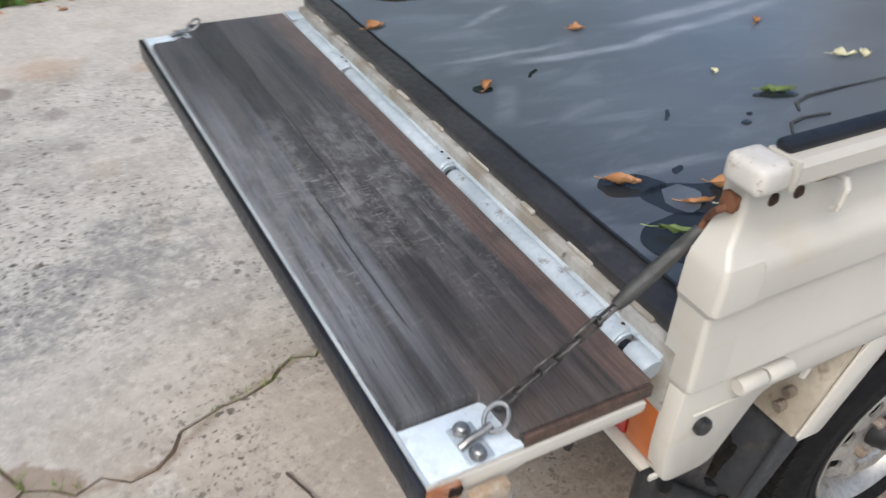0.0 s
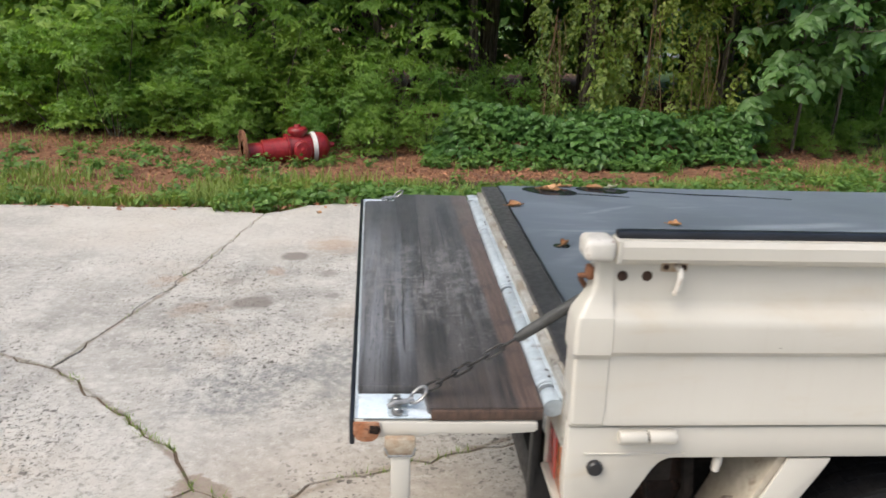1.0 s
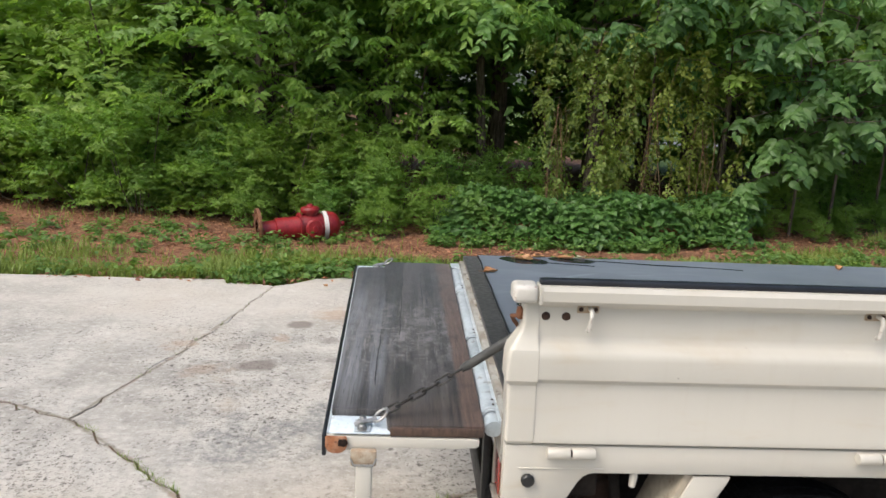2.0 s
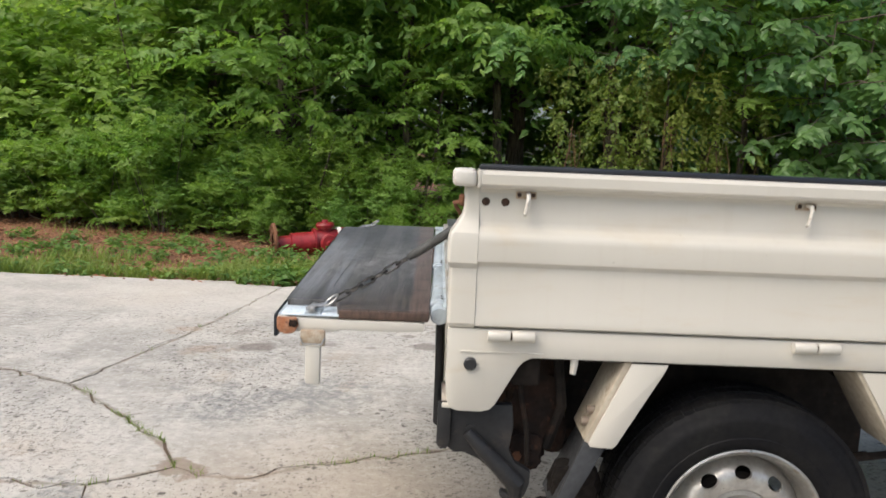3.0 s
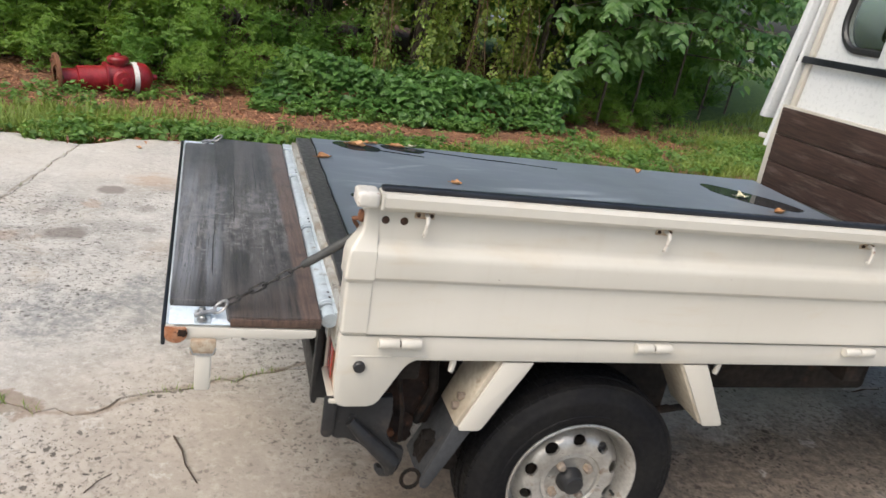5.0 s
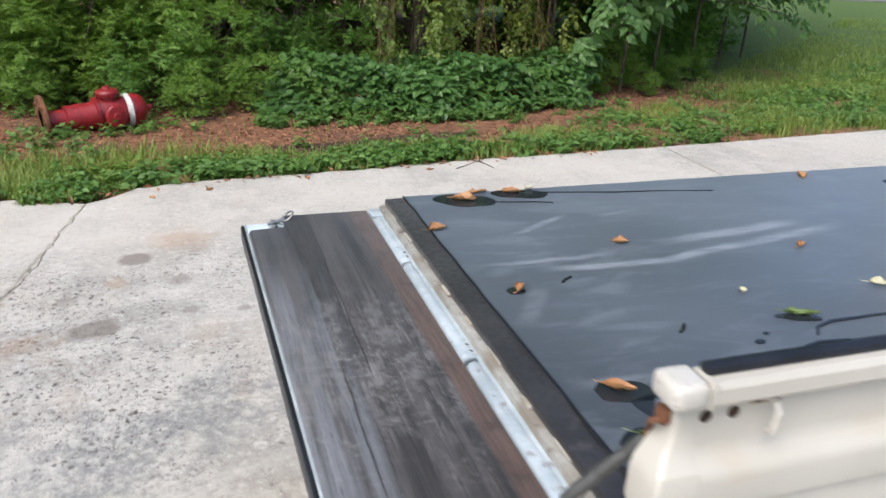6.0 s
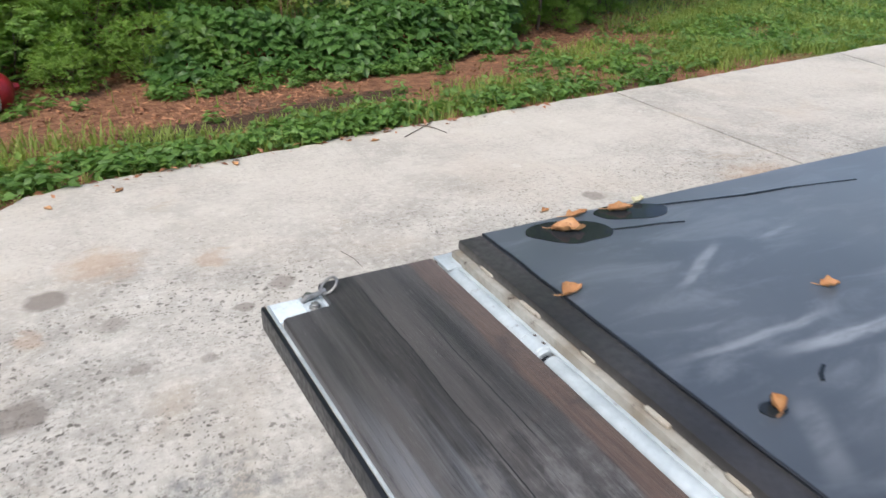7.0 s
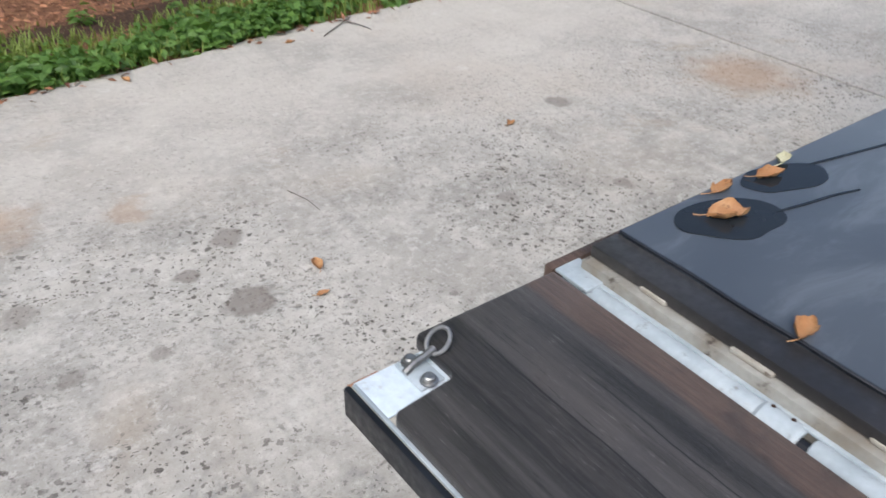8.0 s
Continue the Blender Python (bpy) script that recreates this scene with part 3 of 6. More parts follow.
def box(x0, x1, y0, y1, z0, z1, bevel=0.0, bm=None, segments=2):
    bm = bm or bmesh.new()
    one = bmesh.new()
    bmesh.ops.create_cube(one, size=1)
    for v in one.verts:
        v.co = ((x0 + x1) / 2 + v.co.x * (x1 - x0), (y0 + y1) / 2 + v.co.y * (y1 - y0), (z0 + z1) / 2 + v.co.z * (z1 - z0))
    if bevel:
        bmesh.ops.bevel(one, geom=one.edges[:], offset=bevel, segments=segments, affect="EDGES", profile=0.5)
    return join(bm, one)


def join(bm, one):
    me = bpy.data.meshes.new("join")
    one.to_mesh(me)
    one.free()
    bm.from_mesh(me)
    bpy.data.meshes.remove(me)
    return bm


def prism(outline, axis, a, b, bevel=0.0, bm=None):
    """An outline of (u, v) pushed along axis from a to b: x takes (y, z), y takes (x, z), z takes (x, y)."""
    at = {"x": lambda u, v, w: (w, u, v), "y": lambda u, v, w: (u, w, v), "z": lambda u, v, w: (u, v, w)}[axis]
    one = bmesh.new()
    lo = [one.verts.new(at(u, v, a)) for u, v in outline]
    hi = [one.verts.new(at(u, v, b)) for u, v in outline]
    one.faces.new(lo)
    one.faces.new(hi[::-1])
    for i in range(len(lo)):
        j = (i + 1) % len(lo)
        one.faces.new((lo[i], hi[i], hi[j], lo[j]))
    bmesh.ops.recalc_face_normals(one, faces=one.faces[:])
    if bevel:
        bmesh.ops.bevel(one, geom=one.edges[:], offset=bevel, segments=2, affect="EDGES", profile=0.5)
    return join(bm or bmesh.new(), one)


def tube(points, radii, n=8, bm=None, closed=False):
    """A round bar along points; one radius or one for each point."""
    bm = bm or bmesh.new()
    pts = [Vector(p) for p in points]
    radii = radii if isinstance(radii, (list, tuple)) else [radii] * len(pts)
    rings, side = [], None
    for i, p in enumerate(pts):
        if closed:
            d = pts[(i + 1) % len(pts)] - pts[i - 1]
        else:
            d = pts[min(i + 1, len(pts) - 1)] - pts[max(i - 1, 0)]
        d.normalize()
        if side is None:
            side = d.orthogonal().normalized()
        side = (side - d * side.dot(d)).normalized()
        up = d.cross(side)
        rings.append([bm.verts.new(p + radii[i] * (math.cos(k * math.tau / n) * side + math.sin(k * math.tau / n) * up)) for k in range(n)])
    for i in range(len(rings) if closed else len(rings) - 1):
        a, b = rings[i], rings[(i + 1) % len(rings)]
        for k in range(n):
            bm.faces.new((a[k], a[(k + 1) % n], b[(k + 1) % n], b[k]))
    if not closed:
        bm.faces.new(rings[0][::-1])
        bm.faces.new(rings[-1])
    return bm


def lathe(profile, centre, axis="y", n=48, bm=None):
    """A profile of (radius, offset along axis) turned round the axis through centre."""
    bm = bm or bmesh.new()
    c = Vector(centre)
    def at(r, w, k):
        a, b = r * math.cos(k * math.tau / n), r * math.sin(k * math.tau / n)
        return c + Vector({"x": (w, a, b), "y": (a, w, b), "z": (a, b, w)}[axis])
    rings = [[bm.verts.new(at(r, w, k)) for k in range(n)] if r > 1e-5 else [bm.verts.new(at(0, w, 0))] for r, w in profile]
    for a, b in zip(rings, rings[1:]):
        for k in range(n):
            j = (k + 1) % n
            if len(a) == 1 and len(b) > 1:
                bm.faces.new((a[0], b[k], b[j]))
            elif len(b) == 1 and len(a) > 1:
                bm.faces.new((a[k], a[j], b[0]))
            elif len(a) > 1:
                bm.faces.new((a[k], a[j], b[j], b[k]))
    return bm


def lump(centre, radii, rough, seed):
    """A cast or caked shape: a ball drawn out to radii with an uneven skin."""
    bm = bmesh.new()
    bmesh.ops.create_icosphere(bm, subdivisions=4, radius=1)
    for v in bm.verts:
        d = v.co.copy()
        box_like = max(abs(d.x), abs(d.y), abs(d.z))
        f = (1 / box_like) * 0.45 + 0.55
        f *= 1 + rough * (noise.noise(d * 1.7 + Vector((seed, 0, 0))) + 0.5 * noise.noise(d * 5 + Vector((0, seed, 0))))
        v.co = Vector((centre[0] + d.x * radii[0] * f, centre[1] + d.y * radii[1] * f, centre[2] + d.z * radii[2] * f))
    return bm


def thing(name, label, category, m=None, group="", kind=""):
    ob = tagged(new(name), label, category, group, kind)
    ob.empty_display_size = 0.1
    if m is not None:
        ob.matrix_basis = m
    return ob


def from_arrays(name, verts, faces, material, parent=None):
    me = bpy.data.meshes.new(name)
    me.from_pydata(verts.reshape(-1, 3).tolist(), [], faces.tolist())
    me.materials.append(material)
    ob = new(name, me)
    if parent:
        ob.parent = parent
    return ob


# ---------------------------------------------------------------- ground and driveway
def lie(x, y):
    """Height of the ground: it drops a little past the slab towards the wood."""
    s = min(max((y - 4.9) / 1.9, 0), 1)
    fall = -0.03 - 0.09 * s * s * (3 - 2 * s)
    if y > 4.3 or y < -7 or x < -9 or x > 14:
        fall += 0.018 * noise.noise((x * 1.7, y * 1.7, 0)) + 0.03 * noise.noise((x * 0.5, y * 0.5, 3))
    return fall


def spread(a, b, step, far):
    inner = list(np.arange(a, b + 1e-6, step))
    out = [far * (0.5 ** k) for k in range(7)]
    return [a - d for d in out] + inner + [b + d for d in reversed(out)]


def build_ground():
    xs, ys = spread(-10, 14, 0.3, 500), spread(-8, 15, 0.3, 500)
    bm = bmesh.new()
    grid = [[bm.verts.new((x, y, lie(x, y))) for y in ys] for x in xs]
    for i in range(len(xs) - 1):
        for j in range(len(ys) - 1):
            bm.faces.new((grid[i][j], grid[i + 1][j], grid[i + 1][j + 1], grid[i][j + 1]))
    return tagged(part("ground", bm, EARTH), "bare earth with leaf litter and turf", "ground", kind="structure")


build_ground()


def ragged(points, amount=0.02, step=0.09, seed=0):
    """Points along a polyline with small sideways wobble, ends kept."""
    out = []
    for (x0, y0), (x1, y1) in zip(points, points[1:]):
        length = math.hypot(x1 - x0, y1 - y0)
        k = max(1, int(length / step)) if amount else 1
        for i in range(k):
            f = i / k
            x, y = x0 + (x1 - x0) * f, y0 + (y1 - y0) * f
            if i:
                w = amount * (noise.noise((x * 8 + seed, y * 8, 0.5)) + 0.6 * noise.noise((x * 22, y * 22, seed + 2))) * 1.4
                x, y = x - (y1 - y0) / length * w, y + (x1 - x0) / length * w
            out.append((x, y))
    return out + [points[-1]]


JOIN_A, JOIN_B, JOIN_C = (-1.605, 1.707), (-0.862, 0.885), (-1.081, 0.728)
CRACKS = {
    "edge_to_a": ragged([(-1.18, 4.21), (-1.29, 3.35), (-1.404, 2.588), (-1.54, 1.998), JOIN_A], 0.025, 0.045),
    "a_west": ragged([JOIN_A, (-1.94, 1.874), (-2.234, 1.949), (-3.6, 2.5), (-9.0, 3.3)], 0.04, 0.05),
    "a_to_b": ragged([JOIN_A, (-1.34, 1.461), (-1.12, 1.238), (-0.948, 1.041), JOIN_B], 0.03, 0.045),
    "b_to_c": ragged([JOIN_B, (-0.96, 0.80), JOIN_C], 0.012),
    "c_west": ragged([JOIN_C, (-1.268, 0.722), (-1.455, 0.731), (-3.5, 0.9), (-9.0, 0.7)], 0.04, 0.05),
    "c_south": ragged([JOIN_C, (-1.033, 0.574), (-1.0, 0.417), (-0.955, 0.312), (-0.7, -2.5), (-0.9, -7.0)], 0.03),
    "b_east": ragged([JOIN_B, (-0.764, 0.824), (-0.597, 0.819), (-0.418, 0.945), (-0.119, 1.053), (0.163, 1.179), (0.7, 1.32), (1.5, 1.15), (3.02, 0.9)], 0.035, 0.045),
    "joint_up": [(3.02, 0.9), (3.105, 2.6), (3.172, 3.5), (3.275, 4.88)],
    "joint_down": [(3.02, 0.9), (2.9, -7.0)],
    "joint_far": [(6.2, 5.15), (6.0, 4.474), (5.4, -7.0)],
}
EDGE_W = ragged([(-9.0, 4.35), (-3.77, 4.36), (-2.84, 4.36), (-1.91, 4.36), (-1.55, 4.38), (-1.40, 4.29), (-1.18, 4.21)], 0.02)
EDGE_E = ragged([(-1.18, 4.21), (-1.05, 4.30), (-0.90, 4.49), (-0.52, 4.58), (0.0, 4.62), (0.48, 4.65), (1.11, 4.74), (1.72, 4.79), (2.58, 4.84), (3.275, 4.88)], 0.02)
EDGE_F, EDGE_G = ragged([(3.275, 4.88), (4.8, 5.02), (6.2, 5.15)], 0.015), ragged([(6.2, 5.15), (14.0, 5.9)], 0.015)
C = CRACKS
SLABS = [
    EDGE_W + C["edge_to_a"][1:] + C["a_west"][1:],
    C["a_west"][::-1] + C["a_to_b"][1:] + C["b_to_c"][1:] + C["c_west"][1:],
    C["c_west"][::-1] + C["c_south"][1:] + [(-9.0, -7.0)],
    C["c_south"][::-1] + C["b_to_c"][::-1][1:] + C["b_east"][1:] + C["joint_down"][1:],
    EDGE_E + C["joint_up"][::-1][1:] + C["b_east"][::-1][1:] + C["a_to_b"][::-1][1:] + C["edge_to_a"][::-1][1:-1],
    EDGE_F + C["joint_far"][1:] + C["joint_down"][::-1] + C["joint_up"][1:-1],
    EDGE_G + [(14.0, -7.0)] + C["joint_far"][::-1][:-1],
]


def build_driveway():
    root = thing("driveway", "cracked pale concrete driveway with oil stains", "driveway", kind="structure")
    for k, outline in enumerate(SLABS):
        pts = [Vector(p) for p in outline]
        area = sum(a.x * b.y - b.x * a.y for a, b in zip(pts, pts[1:] + pts[:1]))
        sign = 1 if area > 0 else -1
        shrunk, lower = [], []
        for i, p in enumerate(pts):
            a, b = (p - pts[i - 1]).normalized(), (pts[(i + 1) % len(pts)] - p).normalized()
            inward = Vector((-(a.y + b.y), a.x + b.x)) * sign
            inward = inward.normalized() if inward.length > 1e-4 else Vector((0, 0))
            gap = 0.011 if p.x > 2.5 else 0.0015 + 0.0055 * (0.5 + 0.5 * noise.noise((p.x * 4, p.y * 4, 7)))
            if -1.2 < p.x < -0.6 and p.y < 0.70:
                gap *= 0.1
            elif p.y > 1.9 and p.x < 0:
                gap *= 0.4
            lower.append(p + inward * gap)
            fine_line = p.x < 0 and (p.y > 1.9 or p.y < 0.70)
            shrunk.append(p + inward * (gap + (0.0015 if p.x > 2.5 else 0.0008 if fine_line else 0.0018)))
        bm = bmesh.new()
        top = [bm.verts.new((p.x, p.y, 0)) for p in shrunk]
        rim = [bm.verts.new((p.x, p.y, -0.002 if p.x > 2.5 else -0.007)) for p in lower]
        low = [bm.verts.new((p.x, p.y, -0.1)) for p in lower]
        bm.faces.new(top)
        for i in range(len(top)):
            j = (i + 1) % len(top)
            bm.faces.new((top[i], top[j], rim[j], rim[i]))
            bm.faces.new((rim[i], rim[j], low[j], low[i]))
        bmesh.ops.triangulate(bm, faces=[f for f in bm.faces if len(f.verts) > 4])
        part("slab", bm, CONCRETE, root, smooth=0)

    for key, line in CRACKS.items():
        bm = bmesh.new()
        rows = []
        for i, (x, y) in enumerate(line):
            ax, ay = line[max(i - 1, 0)]
            bx, by = line[min(i + 1, len(line) - 1)]
            d = Vector((bx - ax, by - ay)).normalized() * 0.03
            z = -0.010 if x > 2.5 else -0.0045 + 0.003 * noise.noise((x * 8, y * 8, 5))
            rows.append((bm.verts.new((x - d.y, y + d.x, z - 0.002)), bm.verts.new((x, y, z)), bm.verts.new((x + d.y, y - d.x, z - 0.002))))
        for a, b in zip(rows, rows[1:]):
            bm.faces.new((a[0], a[1], b[1], b[0]))
            bm.faces.new((a[1], a[2], b[2], b[1]))
        part("joint_soil" if key.startswith("joint") else "crack_soil", bm, JOINT_DIRT if key.startswith("joint") else SOIL, root, "dark soil in a crack")


build_driveway()


def build_road():
    bm = prism([(8, 42), (60, 20), (60, 25), (8, 48)], "z", -0.10, -0.02)
    return tagged(part("road", bm, ASPHALT), "grey asphalt road past the lawn", "road", kind="structure")


build_road()

# ---------------------------------------------------------------- the small truck
LEAN = pose(0, 0, 0, 1.2, 0, 0)            # the truck stands leaning slightly to the camera's side
truck = thing("pickup_truck", "small cream-white flatbed pickup truck with its tailgate lowered", "truck", LEAN)
BED_END = 2.04
GATE = [(-0.016, 0.717), (-0.026, 0.722), (-0.027, 0.732), (-0.023, 0.742), (-0.021, 0.843), (-0.024, 0.848), (-0.031, 0.854), (-0.032, 0.862), (-0.032, 0.894),
        (-0.031, 0.903), (-0.026, 0.911), (-0.014, 0.919), (-0.008, 0.925), (-0.005, 0.934), (-0.004, 0.990), (-0.010, 0.998), (-0.027, 1.001), (-0.033, 1.008), (-0.033, 1.027),
        (-0.027, 1.035), (0.000, 1.036), (0.006, 1.03), (0.008, 0.99), (0.008, 0.73), (0.004, 0.717)]


def shift(ob, y, grow=1.0):
    """Set a part of the truck's near side inwards by y, drawn a little larger about the skirt's rear corner."""
    for one in (ob, *ob.children_recursive):
        for v in one.data.vertices:
            v.co = ((v.co.x + 0.012) * grow - 0.012, v.co.y + y, 0.92 + (v.co.z - 0.92) * grow)


def build_side_gate():
    gate = part("side_gate", prism(GATE, "x", 0.0551, BED_END), PAINT, truck)
    # end post with a waist under its cap
    bm = bmesh.new()
    levels = [(0.712, 0.008, -0.012), (0.718, 0.002, -0.022), (0.726, -0.001, -0.027), (0.838, -0.001, -0.022), (0.850, -0.006, -0.032), (0.896, -0.005, -0.032),
              (0.910, -0.001, -0.028), (0.926, 0.010, -0.014), (0.942, 0.020, -0.008), (0.956, 0.024, -0.006), (1.004, 0.024, -0.006)]
    rings = []
    for z, x0, y0 in levels:
        r = 0.008
        arc = [(x0 + r * (1 - math.sin(radians(18 * i))), y0 + r * (1 - math.cos(radians(18 * i)))) for i in range(6)]
        rings.append([bm.verts.new((x, y, z)) for x, y in [(0.0545, y0)] + arc + [(x0, 0.028), (0.0545, 0.028)]])
    n = len(rings[0])
    for a, b in zip(rings, rings[1:]):
        for i in range(n):
            bm.faces.new((a[i], a[(i + 1) % n], b[(i + 1) % n], b[i]))
    bm.faces.new(rings[0])
    bm.faces.new(rings[-1])
    post = part("end_post", bm, PAINT, gate, "cream end post with a waist", 22)
    part("post_cap", box(-0.001, 0.0470, -0.034, 0.020, 1.002, 1.037, 0.010, segments=4), PAINT_CHIPPED, gate, "rounded cap with chipped paint", 60)
    bm = box(0.050, BED_END, -0.017, 0.004, 1.034, 1.047, 0.005)
    part("rail_end", box(0.0475, 0.0549, -0.0330, 0.0075, 1.0012, 1.0358, 0.001), PAINT, gate)
    part("top_trim", bm, TRIM, gate, "black rubber edging")
    for x in (0.067, 0.106):
        part("bolt", lathe([(0, -0.008), (0.0045, -0.008), (0.0055, -0.006), (0.0085, -0.005), (0.0085, 0)], (x, 0.0, 0.972), n=12), RUST_DARK, gate, "dark rusty bolt head")
    for x, rusty in ((0.146, False), (0.708, True), (1.285, False)):
        hook = part("rope_hook", box(x - 0.020, x + 0.022, -0.008, -0.002, 0.980, 0.996, 0.002), HOOK_PAINT, gate)
        for k in (-0.013, 0.015):
            part("hook_bolt", lathe([(0, -0.0115), (0.0035, -0.0115), (0.0045, -0.0095), (0.0045, -0.007)], (x + k, 0, 0.988), n=8), RUST_DARK, hook)
        path = [(x + 0.004, -0.006, 0.990), (x + 0.004, -0.024, 0.988), (x + 0.003, -0.030, 0.978), (x + 0.001, -0.030, 0.964), (x - 0.001, -0.030, 0.954), (x - 0.001, -0.022, 0.950)]
        part("hook_pin", tube(path, [0.0045, 0.0045, 0.0044, 0.0042, 0.0044, 0.0040]), PAINT_CHIPPED, hook, "rust-stained hook" if rusty else "")
    for x in (0.13, 0.75, 1.362, 1.93):
        hinge = part("hinge", box(x - 0.045, x + 0.045, -0.024, -0.012, 0.694, 0.712, 0.002), PAINT, gate)
        part("pin", lathe([(0, x - 0.046), (0.007, x - 0.046), (0.007, x + 0.046), (0, x + 0.046)], (0, -0.030, 0.703), "x", 10), RUST_DARK, hinge)
        for a, b in ((x - 0.047, x - 0.002), (x + 0.002, x + 0.047)):
            part("knuckle", lathe([(0, a), (0.0105, a), (0.0115, a + 0.002), (0.0115, b - 0.002), (0.0105, b), (0, b)], (0, -0.030, 0.703), "x", 14), PAINT, hinge)
    shift(gate, 0.022)
    return gate


def build_bed():
    bed = part("bed_floor", box(0.020, BED_END, 0.030, 1.425, 0.655, 0.752, 0.004), PAINT_DIRTY, truck, "grimy cream steel bed floor")
    # side skirt with the lamp corner
    skirt = [(0.002, 0.7140), (0.001, 0.60), (0.006, 0.556), (0.014, 0.543), (0.028, 0.538), (0.080, 0.538), (0.095, 0.543), (0.106, 0.555), (0.150, 0.636), (0.160, 0.648),
             (0.176, 0.656), (BED_END, 0.656), (BED_END, 0.7140)]
    side = part("side_skirt", prism(skirt, "y", -0.019, 0.012, 0.003), PAINT, truck)
    part("rib", box(0.03, 0.20, -0.0215, -0.018, 0.6645, 0.667, 0.001), PAINT, side)
    part("grommet", lathe([(0, -0.030), (0.011, -0.030), (0.0135, -0.027), (0.0135, -0.015)], (0.050, 0, 0.641), n=10), BLACK_PLASTIC, side, "black rubber stop")
    for x in (0.266, 0.966):
        part("peg", tube([(x, -0.004, 0.660), (x, -0.004, 0.640), (x - 0.002, -0.004, 0.622)], [0.0085, 0.008, 0.0065]), PAINT, side)
    shift(side, 0.022)
    far = [(u, v) for u, v in skirt]
    part("side_skirt", prism(far, "y", 1.420, 1.440, 0.003), PAINT, truck)
    # rear sill: ledge with cut-outs, hinge rail
    sill = part("rear_sill", box(-0.002, 0.030, 0.030, 1.420, 0.660, 0.764, 0.003), LEDGE_DARK, truck, "grimy rear sill ledge")
    for y, w, x in ((0.085, 0.045, 0.006), (0.215, 0.06, 0.009), (0.36, 0.035, 0.005), (0.50, 0.07, 0.010), (0.66, 0.04, 0.007), (0.80, 0.05, 0.005), (0.97, 0.035, 0.010), (1.12, 0.06, 0.006), (1.28, 0.045, 0.009)):
        part("packing_block", box(x, x + 0.010, y, y + w, 0.764, 0.7715, 0.003), LEDGE, sill)
    # the rail is one rolled strip, broken by three hinges
    for y0, y1, r in ((0.046, 0.084, 0.0195), (0.102, 0.563, 0.0195), (0.582, 1.041, 0.0195), (1.060, 1.425, 0.0195)):
        part("hinge_rail", tube([(-0.016, y0, 0.726), (-0.016, y0 + 0.003, 0.7265), (-0.016, (y0 + y1) / 2, 0.727), (-0.016, y1 - 0.003, 0.7265), (-0.016, y1, 0.726)], [r * 0.90, r, r, r, r * 0.90], 22), PAINT_TOP, sill, "worn white hinge rail")
    part("rail_flange", box(-0.008, 0.004, 0.046, 1.425, 0.7405, 0.7468, 0.002), PAINT_TOP, sill)
    part("hinge_pin", tube([(-0.016, 0.060, 0.726), (-0.016, 0.7, 0.7265), (-0.016, 1.42, 0.726)], 0.0095, 10), TRIM, sill)
    for y in (0.126, 0.607, 1.086):
        knuckle = part("rail_hinge", tube([(-0.017, y - 0.024, 0.7275), (-0.017, y - 0.021, 0.7275), (-0.017, y + 0.021, 0.7275), (-0.017, y + 0.026, 0.7275)], [0.020, 0.0225, 0.0225, 0.019], 20), PAINT_TOP, sill)
        for k in (-0.012, 0.014):
            part("rivet", lathe([(0, 0.0025), (0.002, 0.002), (0.0035, 0)], (-0.012, y + k, 0.7490), "z", 8), RUST_DARK, knuckle)
    part("rail_end_plate", box(-0.034, 0.014, 1.375, 1.438, 0.744, 0.750, 0.002), PAINT_TOP, sill)
    # tail lamps under the bed's corners
    for y0, y1 in ((0.013, 0.150), (1.285, 1.420)):
        lamp = part("tail_lamp", box(0.012, 0.080, y0, y1, 0.552, 0.680, 0.004), LENS_RED, truck, "red and amber tail lamp")
        part("amber_lens", box(0.005, 0.014, y0 + 0.006, (y0 + y1) / 2, 0.560, 0.672, 0.003), LENS_AMBER, lamp)
        part("red_lens", box(0.004, 0.014, (y0 + y1) / 2 + 0.002, y1 - 0.006, 0.560, 0.672, 0.003), LENS_RED, lamp)
        part("lamp_housing", box(-0.004, 0.085, y0 - 0.001, y1 + 0.006, 0.540, 0.551, 0.003), PAINT, lamp)
        part("housing_side", box(0.000, 0.085, y1 + 0.0005, y1 + 0.0055 if y1 < 1 else y1 + 0.0002 + 0.004, 0.552, 0.690, 0.0015), PAINT, lamp)
    return bed


def build_far_gate():
    """The other side gate hangs folded down, its inner board outwards."""
    gate = part("side_gate", box(0.03, BED_END, 1.447, 1.462, 0.405, 0.705, 0.004), PAINT, truck, "cream side gate folded down")
    part("gate_board", box(-0.01, BED_END - 0.02, 1.464, 1.482, 0.420, 0.722, 0.004), BOARD, gate, "blackened board lining")
    for x in (0.13, 0.75, 1.362):
        part("hinge", lathe([(0, x - 0.045), (0.0115, x - 0.045), (0.0115, x + 0.045), (0, x + 0.045)], (0, 1.445, 0.703), "x", 12), PAINT, gate)


